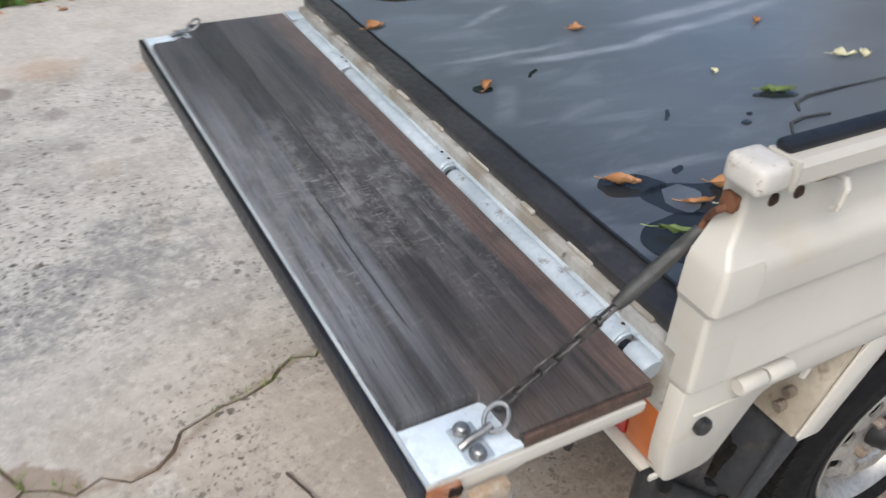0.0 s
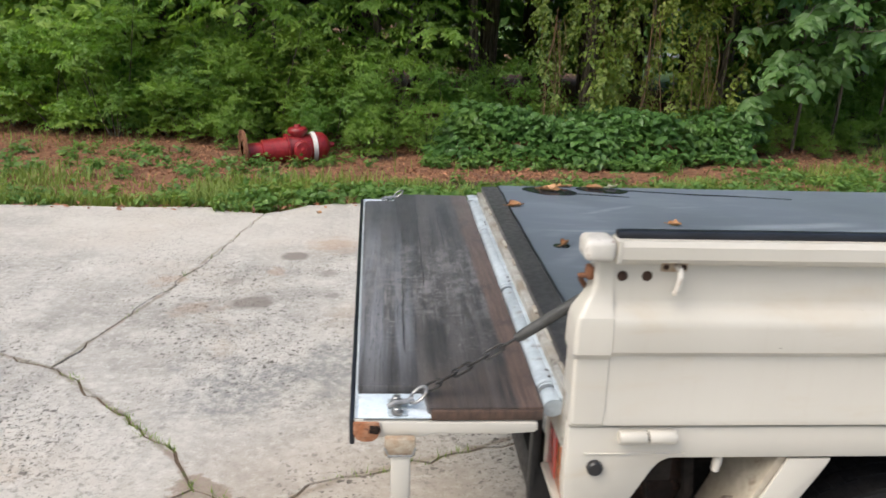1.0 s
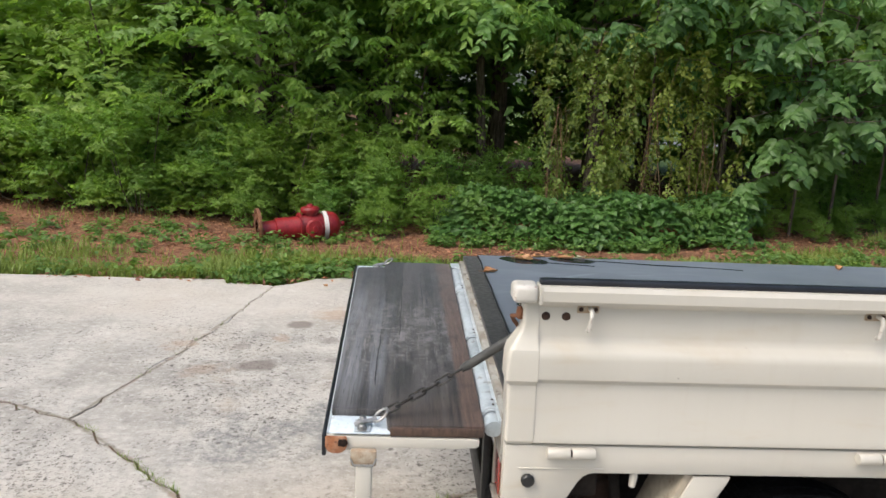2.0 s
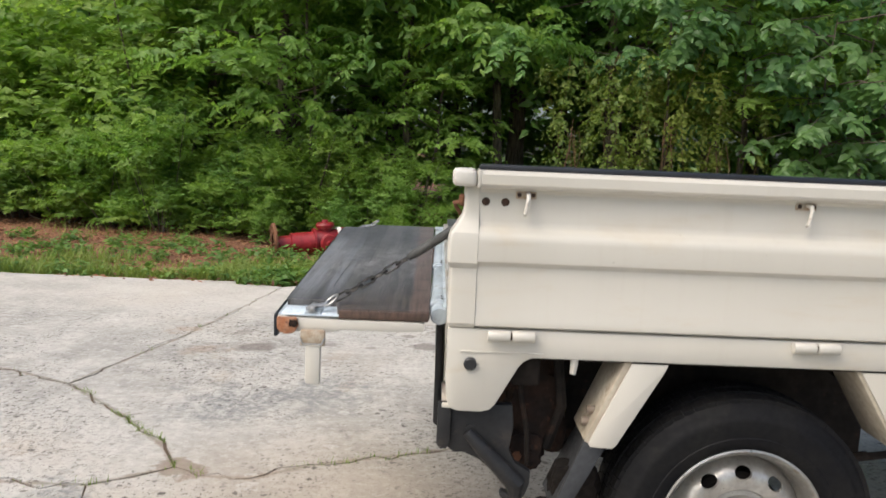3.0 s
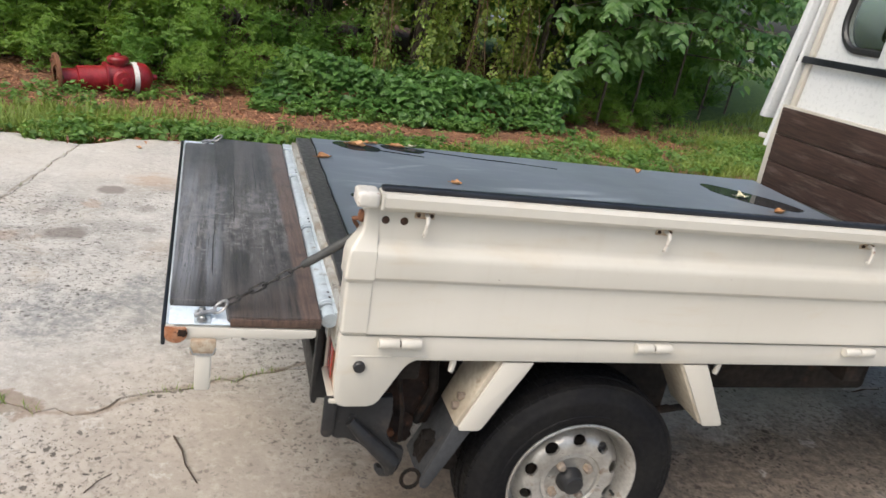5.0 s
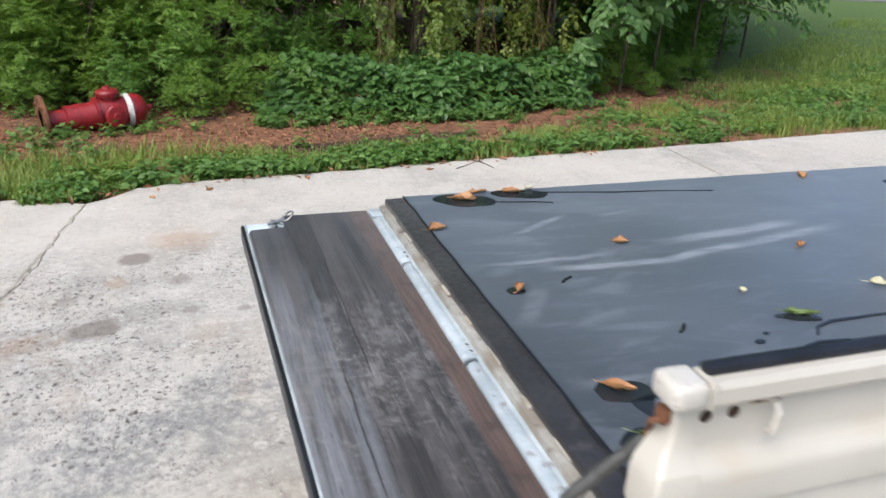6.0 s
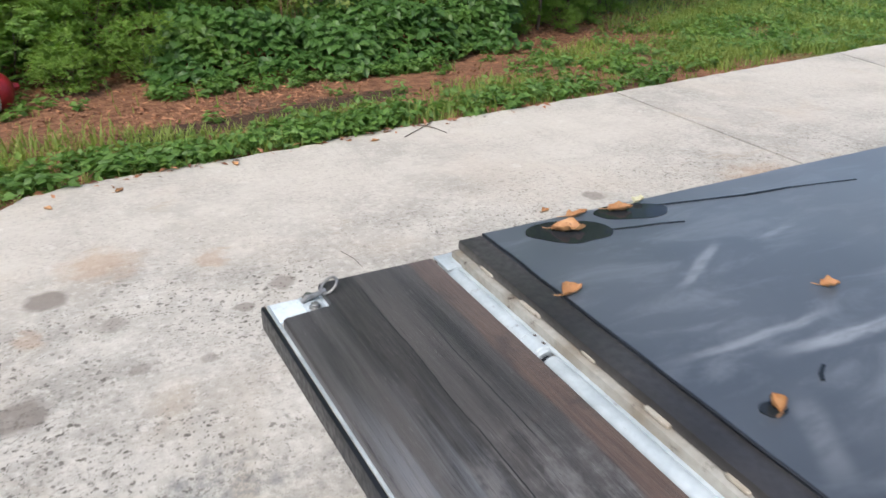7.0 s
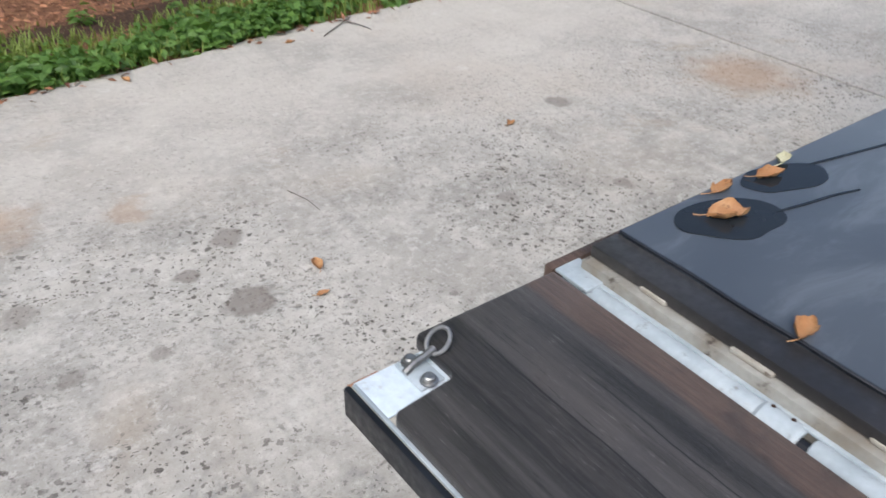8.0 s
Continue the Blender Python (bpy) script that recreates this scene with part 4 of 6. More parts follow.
def build_tailgate():
    gate = part("tailgate", prism([(-0.382, 0.7300), (-0.382, 0.704), (-0.374, 0.697), (-0.262, 0.698), (-0.240, 0.704), (-0.10, 0.703), (-0.055, 0.706), (-0.049, 0.710),
                                 (-0.049, 0.722), (-0.060, 0.724), (-0.24, 0.724), (-0.36, 0.726), (-0.366, 0.7300)], "y", -0.003, 1.422, 0.0015), PAINT, truck)
    part("edge_trim", box(-0.391, -0.3815, -0.006, 1.424, 0.686, 0.7325, 0.003), TRIM, gate, "black rubber edging")
    part("lip", box(-0.3812, -0.3755, -0.002, 1.420, 0.7302, 0.7340, 0.001), PAINT_TOP, gate, "thin white steel lip")
    # boarding with its two outer corners cut away for the chain brackets
    plank = [(-0.3775, 0.086), (-0.3735, 0.080), (-0.262, 0.080), (-0.254, 0.072), (-0.250, 0.012), (-0.244, 0.006), (-0.037, 0.006), (-0.037, 1.438), (-0.270, 1.440), (-0.278, 1.434),
             (-0.279, 1.362), (-0.286, 1.352), (-0.369, 1.345), (-0.3755, 1.337)]
    part("board", prism(plank, "z", 0.7265, 0.7475, 0.004), BOARD, gate, "blackened weathered board, bare brown beside the hinge")
    part("under_batten", box(-0.244, -0.040, -0.001, 0.0055, 0.7265, 0.7445, 0.002), BROWN, gate)
    for y, s in ((0.018, 1), (1.392, -1)):
        corner = part("corner_plate", box(-0.378, -0.244, y - 0.019 if s > 0 else y - 0.040, y + 0.060 if s > 0 else y + 0.030, 0.7302, 0.7335, 0.0012), PLATE_WHITE, gate, "worn white corner plate")
        plate = part("chain_bracket", box(-0.322, -0.286, y - 0.018 if s > 0 else y - 0.030, y + 0.036 if s > 0 else y + 0.026, 0.7338, 0.7372, 0.0012), PAINT_TOP, gate, "worn white chain bracket")
        for k in ((-0.010, 0.027) if s > 0 else (-0.022, 0.017)):
            part("bolt", lathe([(0, 0.010), (0.0060, 0.010), (0.0078, 0.0085), (0.0078, 0.0025), (0.0115, 0.0022), (0.0115, 0)], (-0.305, y + k, 0.7372), "z", 12), ZINC, plate)
        part("saddle", tube([(-0.322, y + 0.004, 0.739), (-0.308, y + 0.006, 0.745), (-0.288, y + 0.008, 0.747), (-0.274, y + 0.010, 0.750)], 0.0050, 8), ZINC, plate)
        ring = []
        for k in range(20):
            a = k * math.tau / 20
            ring.append((-0.266 + 0.015 * math.cos(a), y + 0.012 + 0.0135 * math.sin(a), 0.757 + 0.010 * math.cos(a) + 0.004 * math.sin(a)))
        part("ring", tube(ring, 0.0030, 8, closed=True), ZINC, plate, "steel ring")
        # latch at the end of the gate
        e = -0.005 if s > 0 else 1.424
        latch = part("latch", box(-0.328, -0.272, min(e, e - 0.016 * s), max(e, e - 0.016 * s), 0.672, 0.7045, 0.004), HOOK_PAINT, gate)
        part("latch_handle", box(-0.316, -0.281, min(e - 0.004 * s, e - 0.020 * s), max(e - 0.004 * s, e - 0.020 * s), 0.592, 0.674, 0.005), PAINT, latch, "hanging cream latch handle")
        part("latch_wire", tube([(-0.328, e - 0.017 * s, 0.690), (-0.321, e - 0.022 * s, 0.678), (-0.279, e - 0.022 * s, 0.678), (-0.272, e - 0.017 * s, 0.690)], 0.0022, 6), ZINC, latch)
        cup = [(-0.3835, 0.7285), (-0.3835, 0.706), (-0.378, 0.697), (-0.366, 0.6925), (-0.350, 0.6935), (-0.340, 0.700), (-0.334, 0.712), (-0.338, 0.7285)]
        patch = part("rust_patch", prism(cup, "y", min(e + 0.001 * s, e - 0.005 * s), max(e + 0.001 * s, e - 0.005 * s), 0.0025), RUST_EATEN, gate, "orange rusted end flange")
        part("rust_hollow", lump((-0.346, e - 0.004 * s, 0.716), (0.010, 0.004, 0.008), 0.2, 2.0), CAKED, patch)
    # the gate is a little narrower and lower at its near end
    for ob in (gate, *gate.children_recursive):
        for v in ob.data.vertices:
            k = 0.897 + 0.103 * min(max(v.co.y / 1.4, -0.05), 1.05)
            v.co.x = -0.03 + (v.co.x + 0.03) * k
            near = 1 - min(max(v.co.y / 1.4, 0), 1)
            v.co.y, v.co.z = v.co.y + 0.018 * near, v.co.z - 0.007 * near
    return gate


def build_chain():
    """Tailgate stay: chain links to a rubber sleeve, hooked behind the end post."""
    root = thing("stay_chain", "", "")
    root.parent = truck
    low, high = Vector((-0.234, 0.060, 0.751)), Vector((0.020, 0.062, 0.918))
    length = (high - low).length
    def at(f):
        return low.lerp(high, f) - Vector((0, 0, 0.004 * math.sin(math.pi * f)))
    split = 0.585
    sleeve = [at(split + (1 - split) * i / 10) for i in range(11)]
    part("rubber_sleeve", tube(sleeve, [0.0070, 0.0092] + [0.0095] * 8 + [0.0085], 12), SLEEVE, root, "grey rubber hose over the chain")
    count, wire, r = 6, 0.0023, 0.0060
    pitch = length * (split + 0.015) / count
    for i in range(count):
        c, c2 = at((split + 0.015) * (i + 0.5) / count), at((split + 0.015) * (i + 0.6) / count)
        along = (c2 - c).normalized()
        side = along.cross(Vector((0, 0, 1))).normalized()
        side = (side * math.cos(0.5) + side.cross(along) * math.sin(0.5)) if i % 2 else (side.cross(along) * math.cos(0.4) - side * math.sin(0.4))
        pts = []
        half = pitch / 2 + wire * 1.6 - r
        for k in range(16):
            a = (k + 0.5) * math.tau / 16
            pts.append(c + along * (math.copysign(half, math.cos(a)) + r * math.cos(a)) + side * r * math.sin(a))
        part("chain_link", tube(pts, wire, 6, closed=True), CHAIN, root)
    top = at(1.0)
    part("anchor_hook", tube([top, top + Vector((0.006, 0, 0.014)), Vector((0.010, 0.044, 0.955)), Vector((0.004, 0.034, 0.966)), Vector((0.020, 0.032, 0.968))], 0.0045, 8), RUSTY, root, "rusty anchor hook")
    part("anchor_plate", lump((0.020, 0.034, 0.972), (0.007, 0.011, 0.012), 0.15, 4.0), RUSTY, root, "rusty anchor plate")
    return root


def build_wheel(x, y, z, out, name="wheel"):
    """out: -1 when the outer face looks to -y."""
    root = thing(name, "", "")
    root.parent = truck
    root.location = (x, y, z)
    def turn(profile):
        return [(r, w * -out) for r, w in profile]
    # offsets: 0 at the outer side wall, positive inwards
    tyre = turn([(0.176, 0.012), (0.182, 0.004), (0.196, 0.000), (0.205, -0.001), (0.207, 0.001), (0.240, -0.002), (0.252, 0.000), (0.254, 0.003), (0.268, 0.008), (0.279, 0.016), (0.285, 0.030), (0.287, 0.05), (0.288, 0.078), (0.287, 0.106), (0.285, 0.126),
                 (0.268, 0.148), (0.215, 0.157), (0.178, 0.150)])
    t = part("tyre", lathe(tyre, (0, 0, 0), "y", 96), TYRE, root, "worn black tyre", 50)
    # tread blocks along both shoulders
    bm = bmesh.new()
    for k in range(72):
        a = k * math.tau / 72
        for w0, w1, shift in ((0.014, 0.044, 0.0), (0.050, 0.076, 0.5), (0.082, 0.106, 0.0), (0.112, 0.140, 0.5)):
            b = a + shift * math.tau / 72
            r0 = 0.278 if w0 < 0.02 or w1 > 0.13 else 0.284
            vs = []
            for r in (r0, 0.2915 if 0.02 < w0 < 0.11 else 0.2875):
                for da, w in ((0, w0), (0.080, w0 + 0.002), (0.083, w1), (0.004, w1)):
                    vs.append(bm.verts.new((r * math.cos(b + da), w * -out, r * math.sin(b + da))))
            for f in ((4, 5, 6, 7), (0, 1, 5, 4), (1, 2, 6, 5), (2, 3, 7, 6), (3, 0, 4, 7)):
                bm.faces.new([vs[i] for i in f])
    part("tread", bm, TYRE, t, smooth=0)
    # rim: lip and well, then the disc with round holes
    rim = part("rim", lathe(turn([(0.168, 0.020), (0.178, 0.010), (0.179, 0.004), (0.175, 0.002), (0.170, 0.005), (0.167, 0.012), (0.161, 0.018), (0.158, 0.034), (0.154, 0.050), (0.150, 0.054), (0.149, 0.12)]), (0, 0, 0), "y", 64), ALLOY, root, "silver steel wheel rim", 40)
    bm = bmesh.new()
    n = 10
    def dish(r):
        f = min(max((r - 0.07) / 0.08, 0), 1)
        return (0.030 - 0.020 * math.sin(f ** 0.8 * math.pi) + 0.024 * f ** 7 + 0.004 * f) * -out
    for k in range(n):
        mid_a, half_a = (k + 0.5) * math.tau / n, math.tau / n / 2
        outer, inner, deep = [], [], []
        m = 24
        for i in range(m):
            u = i * math.tau / m
            c, s = math.cos(u), math.sin(u)
            q = max(abs(c), abs(s))
            r, a = 0.117 + 0.033 * c / q, mid_a + half_a * s / q
            outer.append(bm.verts.new((r * math.cos(a), dish(r), r * math.sin(a))))
            r, a = 0.120 + 0.0138 * c, mid_a + 0.0185 * s / 0.120
            inner.append(bm.verts.new((r * math.cos(a), dish(r) + 0.001 * -out, r * math.sin(a))))
            deep.append(bm.verts.new((r * math.cos(a), dish(r) + 0.008 * -out, r * math.sin(a))))
        for i in range(m):
            j = (i + 1) % m
            bm.faces.new((outer[i], outer[j], inner[j], inner[i]))
            bm.faces.new((inner[i], inner[j], deep[j], deep[i]))
    bmesh.ops.remove_doubles(bm, verts=bm.verts[:], dist=1e-5)
    disc = part("wheel_disc", bm, ALLOY, rim, "silver disc with ten round holes", 40)
    part("hub_plate", lathe(turn([(0.085, dish(0.085) / -out + 0.001), (0.080, 0.022), (0.070, 0.020), (0.058, 0.026), (0.030, 0.026), (0.0, 0.026)]), (0, 0, 0), "y", 48), ALLOY, rim)
    for k in range(4):
        a = math.radians(38 + 90 * k)
        part("lug_nut", lathe(turn([(0, 0.006), (0.007, 0.006), (0.0110, 0.010), (0.0125, 0.026)]), (0.055 * math.cos(a), 0, 0.055 * math.sin(a)), "y", 6), RUST_NUT, rim, "rusty lug nut")
    part("hub_cap", lathe(turn([(0, -0.008), (0.022, -0.008), (0.027, -0.005), (0.030, 0.006), (0.034, 0.012), (0.036, 0.026)]), (0, 0, 0), "y", 24), BLACK_STEEL, rim, "dark centre cap")
    part("brake_drum", lathe(turn([(0, 0.045), (0.10, 0.045), (0.11, 0.055), (0.11, 0.13), (0, 0.13)]), (0, 0, 0), "y", 32), UNDER, rim)
    part("valve_stem", tube([(0.128, 0.022 * -out, -0.04), (0.130, 0.004 * -out, -0.042)], 0.004, 6), BLACK_PLASTIC, rim)
    return root


def build_underbody():
    under = part("chassis", box(0.10, 3.1, 0.34, 0.42, 0.46, 0.58, 0.006), UNDER, truck, "dirty black chassis rails and axle")
    part("rail", box(0.10, 3.1, 1.00, 1.08, 0.46, 0.58, 0.006), UNDER, under)
    for x in (0.14, 0.9, 1.4, 1.9):
        part("cross_member", box(x, x + 0.06, 0.04, 1.40, 0.585, 0.650, 0.006), UNDER, under)
    part("axle", tube([(0.648, 0.14, 0.285), (0.648, 0.6, 0.285), (0.648, 1.29, 0.275)], 0.035, 12), UNDER, under)
    part("differential", lathe([(0, -0.11), (0.06, -0.10), (0.11, -0.03), (0.11, 0.03), (0.06, 0.10), (0, 0.11)], (0.648, 0.72, 0.29), "x", 20), UNDER, under)
    for y in (0.22, 1.20):
        for i in range(4):
            w = 0.48 - 0.11 * i
            part("spring_leaf", tube([(0.648 - w, y, 0.40 - 0.012 * i), (0.648, y, 0.325 - 0.012 * i), (0.648 + w, y, 0.40 - 0.012 * i)], 0.010, 6), UNDER, under)
    part("inner_wing", box(0.27, 1.02, 0.255, 0.270, 0.36, 0.656, 0.004), UNDER, under)
    part("wing_top", box(0.20, 1.10, 0.02, 0.27, 0.648, 0.655, 0.002), UNDER, under)
    part("muffler", lathe([(0, 0.15), (0.075, 0.16), (0.085, 0.18), (0.085, 0.52), (0.075, 0.54), (0, 0.55)], (0.20, 0, 0.47), "y", 20), RUST_DARK, under, "dirty rusty muffler")
    part("exhaust_pipe", tube([(0.20, 0.5, 0.47), (0.4, 0.55, 0.44), (0.9, 0.6, 0.42), (1.8, 0.6, 0.42)], 0.02, 8), RUSTY, under)
    part("side_tank", box(1.15, 1.75, 0.26, 0.52, 0.42, 0.60, 0.02), UNDER, under)
    part("hose", tube([(0.155, 0.075, 0.645), (0.165, 0.062, 0.56), (0.180, 0.060, 0.49), (0.188, 0.07, 0.40), (0.20, 0.10, 0.385)], 0.0055, 8), UNDER, under)
    part("bracket_plate", lump((0.205, 0.150, 0.505), (0.070, 0.028, 0.105), 0.30, 3.0), CAKED, under, "rusty cast bracket")
    part("spring_shackle", lump((0.180, 0.125, 0.408), (0.046, 0.026, 0.044), 0.3, 5.0), CAKED, under)
    part("shackle_bolt", lathe([(0, 0.088), (0.009, 0.088), (0.011, 0.094), (0.011, 0.11)], (0.168, 0, 0.405), n=6), RUSTY, under)
    part("strut", tube([(0.245, 0.10, 0.65), (0.262, 0.105, 0.52), (0.235, 0.12, 0.42)], 0.012, 8), UNDER, under)
    part("spring_hanger", lump((0.300, 0.110, 0.345), (0.055, 0.035, 0.052), 0.2, 8.0), UNDER, under)
    # tow arm and rear cross bar
    arm = [(0.012, 0.545), (0.145, 0.545), (0.150, 0.500), (0.143, 0.446), (0.157, 0.418), (0.191, 0.398), (0.190, 0.370), (0.181, 0.343), (0.162, 0.325), (0.140, 0.327), (0.127, 0.344),
           (0.131, 0.353), (0.145, 0.350), (0.148, 0.361), (0.124, 0.384), (0.080, 0.4220), (0.047, 0.4375), (0.026, 0.436), (0.012, 0.447)]
    tow = part("tow_arm", prism(arm, "y", 0.030, 0.052, 0.003), BLACK_STEEL, truck, "black steel tow arm with a hook")
    part("bolt_hole", lathe([(0, -0.002), (0.009, -0.002), (0.009, 0.002)], (0.058, 0.029, 0.492), n=12), BLACK_PLASTIC, tow)
    part("arm_rib", tube([(0.052, 0.026, 0.486), (0.085, 0.018, 0.452), (0.128, 0.016, 0.410), (0.158, 0.020, 0.378), (0.160, 0.026, 0.345)], [0.012, 0.016, 0.019, 0.022, 0.014], 12), BLACK_STEEL, tow)
    part("end_bracket", prism([(-0.012, 0.552), (0.016, 0.552), (0.016, 0.458), (0.008, 0.449), (-0.004, 0.449), (-0.012, 0.458)], "y", 0.016, 0.028, 0.003), BLACK_STEEL, tow)
    part("strap", prism([(-0.020, 0.70), (-0.004, 0.70), (-0.004, 0.455), (-0.010, 0.440), (-0.020, 0.448)], "y", 0.165, 0.195, 0.002), BLACK_STEEL, truck)
    part("rear_bar", box(-0.018, 0.030, 0.165, 1.30, 0.455, 0.535, 0.006), BLACK_STEEL, truck, "black rear cross bar")
    # wheel stays, flap
    stay = part("wing_stay", prism([(0.378, 0.655), (0.452, 0.655), (0.446, 0.640), (0.358, 0.480), (0.350, 0.473), (0.304, 0.475), (0.300, 0.484)], "y", -0.016, -0.010, 0.002), PAINT, truck, "cream diagonal wheel stay")
    part("stay_side", prism([(0.364, 0.655), (0.380, 0.655), (0.306, 0.478), (0.292, 0.486)], "y", -0.0095, 0.120, 0.002), PAINT_DIRTY, stay)
    for x, z in ((0.312, 0.515), (0.322, 0.540)):
        part("bolt", lathe([(0, -0.009), (0.009, -0.009), (0.010, -0.006), (0.010, 0.008)], (x - 0.012, 0.03, z), "x", 8), RUST_NUT, stay)
    shift(stay, 0.022, 1.0145)
    stay = part("wing_stay", prism([(0.845, 0.655), (0.915, 0.655), (1.010, 0.486), (1.006, 0.478), (0.955, 0.478)], "y", -0.016, -0.010, 0.002), PAINT, truck, "cream diagonal wheel stay")
    part("stay_side", prism([(0.838, 0.655), (0.850, 0.655), (0.960, 0.480), (0.945, 0.482)], "y", -0.0095, 0.13, 0.002), PAINT_DIRTY, stay)
    shift(stay, 0.022, 1.0145)
    flap = part("mud_flap", prism([(0.296, 0.490), (0.342, 0.478), (0.306, 0.405), (0.258, 0.312), (0.250, 0.306), (0.238, 0.310), (0.236, 0.330)], "y", -0.006, 0.006, 0.002), FLAP, truck, "grey rubber mud flap")
    part("flap_sheet", prism([(0.238, 0.312), (0.248, 0.309), (0.330, 0.480), (0.320, 0.486)], "y", 0.008, 0.160, 0.002), FLAP, flap)
    ring = [(0.218 + 0.022 * math.cos(k * math.tau / 14), 0.02, 0.318 + 0.026 * math.sin(k * math.tau / 14)) for k in range(14)]
    part("flap_ring", tube(ring, 0.005, 6, closed=True), UNDER, flap)
    shift(flap, 0.022, 1.0145)


def wall_with_hole(axis, at, thick, u0, u1, v0, v1, h):
    """A panel in the plane axis = at with a rectangular opening h = (u0, u1, v0, v1)."""
    bm = bmesh.new()
    for a0, a1, b0, b1 in ((u0, u1, v0, h[2]), (u0, u1, h[3], v1), (u0, h[0], h[2], h[3]), (h[1], u1, h[2], h[3])):
        if axis == "x":
            box(at, at + thick, a0, a1, b0, b1, 0, bm)
        else:
            box(a0, a1, at, at + thick, b0, b1, 0, bm)
    return bm


def rounded(u0, u1, v0, v1, r, k=5):
    out = []
    for cu, cv, a0 in ((u1 - r, v1 - r, 0), (u0 + r, v1 - r, 90), (u0 + r, v0 + r, 180), (u1 - r, v0 + r, 270)):
        for i in range(k + 1):
            a = radians(a0 + 90 * i / k)
            out.append((cu + r * math.cos(a), cv + r * math.sin(a)))
    return out


def build_cab():
    before = set(truck.children_recursive)
    x0, x1 = 2.10, 3.26
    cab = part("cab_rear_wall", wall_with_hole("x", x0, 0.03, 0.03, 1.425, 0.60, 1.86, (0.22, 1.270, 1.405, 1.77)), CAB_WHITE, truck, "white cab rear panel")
    for cy, cz, sy, sz in ((0.22, 1.405, 1, 1), (1.27, 1.405, -1, 1), (1.27, 1.77, -1, -1), (0.22, 1.77, 1, -1)):
        arc = [(cy + sy * 0.13 * (1 - math.cos(radians(9 * i))), cz + sz * 0.13 * (1 - math.sin(radians(9 * i)))) for i in range(11)]
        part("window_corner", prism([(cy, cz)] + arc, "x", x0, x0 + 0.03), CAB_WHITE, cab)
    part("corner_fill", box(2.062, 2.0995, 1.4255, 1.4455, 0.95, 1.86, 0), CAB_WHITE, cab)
    ring = [(x0 - 0.004, u, v) for u, v in rounded(0.215, 1.275, 1.400, 1.775, 0.135, 8)]
    part("window_gasket", tube(ring, 0.014, 8, closed=True), BLACK_PLASTIC, cab, "black rubber window gasket")
    part("rear_window", prism(rounded(0.215, 1.275, 1.400, 1.775, 0.135, 8), "x", x0 + 0.010, x0 + 0.015), GLASS, cab, "clear rear window pane")
    for s, y in (("near", 0.03), ("far", 1.395)):
        side = part("cab_side", wall_with_hole("y", y, 0.03, x0 + 0.031, x1, 0.55, 1.855, (x0 + 0.12, x1 - 0.12, 1.22, 1.72)), PAINT, truck, "cream cab door side")
        part("side_glass", box(x0 + 0.121, x1 - 0.121, y + 0.012, y + 0.017, 1.221, 1.719), GLASS, side)
        part("door_handle", box(x0 + 0.16, x0 + 0.28, y - 0.012 if s == "near" else y + 0.032, y - 0.002 if s == "near" else y + 0.044, 1.08, 1.11, 0.003), BLACK_PLASTIC, side)
    part("cab_roof", box(x0 - 0.005, x1 + 0.02, 0.025, 1.43, 1.862, 1.905, 0.02), PAINT, truck)
    part("cab_floor", box(x0 + 0.031, x1, 0.062, 1.393, 0.50, 0.56, 0), UNDER, truck)
    nose = part("cab_nose", wall_with_hole("x", x1 + 0.001, 0.03, 0.03, 1.425, 0.40, 1.86, (0.12, 1.335, 1.15, 1.76)), PAINT, truck, "cream cab front")
    part("windscreen", box(x1 + 0.014, x1 + 0.019, 0.121, 1.334, 1.151, 1.759), GLASS, nose)
    for y in (0.22, 0.84):
        seat = part("seat", box(x0 + 0.06, x0 + 0.18, y, y + 0.40, 0.85, 1.42, 0.03), UNDER, truck, "dark seat back")
        part("headrest", box(x0 + 0.08, x0 + 0.16, y + 0.08, y + 0.32, 1.44, 1.62, 0.03), UNDER, seat)
    # guard frame and boarding behind the cab
    guard = part("guard_frame", box(2.068, 2.082, 0.03, 1.445, 1.322, 1.350, 0.003), TRIM, truck, "black guard strip behind the cab")
    for z0, z1 in ((0.780, 0.8955), (0.8975, 1.0135), (1.0155, 1.130)):
        part("headboard", box(2.048, 2.064, 0.04, 1.372, z0, z1, 0.003), PLYWOOD, guard, "dark brown scuffed headboard plank")
    part("headboard_frame", box(2.066, 2.0985, 0.03, 1.425, 0.70, 1.140, 0.003), PAINT, guard)
    for y in (0.035, 1.404):
        part("guard_post", prism([(y, 0.70), (y + 0.03, 0.70), (y + 0.03, 1.84), (y, 1.84)], "x", 2.083, 2.0985, 0.002), PAINT, guard)
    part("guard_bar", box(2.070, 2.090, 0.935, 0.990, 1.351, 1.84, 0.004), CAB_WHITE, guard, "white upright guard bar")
    part("guard_bar", box(2.070, 2.090, 0.465, 0.520, 1.351, 1.84, 0.004), PAINT, guard, "cream upright guard bar")
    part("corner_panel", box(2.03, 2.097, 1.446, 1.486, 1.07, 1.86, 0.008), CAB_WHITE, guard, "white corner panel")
    part("clip", box(2.05, 2.075, 1.437, 1.475, 0.98, 1.00, 0.002), PAINT_CHIPPED, guard)
    # upper body tapers inwards, and the cab stands a touch out of line with the bed
    turn = Matrix.Translation((0, 1.42, 0.82)) @ Matrix.Rotation(radians(-1.8), 4, "X") @ Matrix.Translation((0, -1.42, -0.82))
    for ob in set(truck.children_recursive) - before:
        for v in ob.data.vertices:
            k = 1 - 0.29 * max(v.co.z - 1.12, 0)
            v.co.y = 0.7275 + (v.co.y - 0.7275) * k
            v.co = turn @ v.co


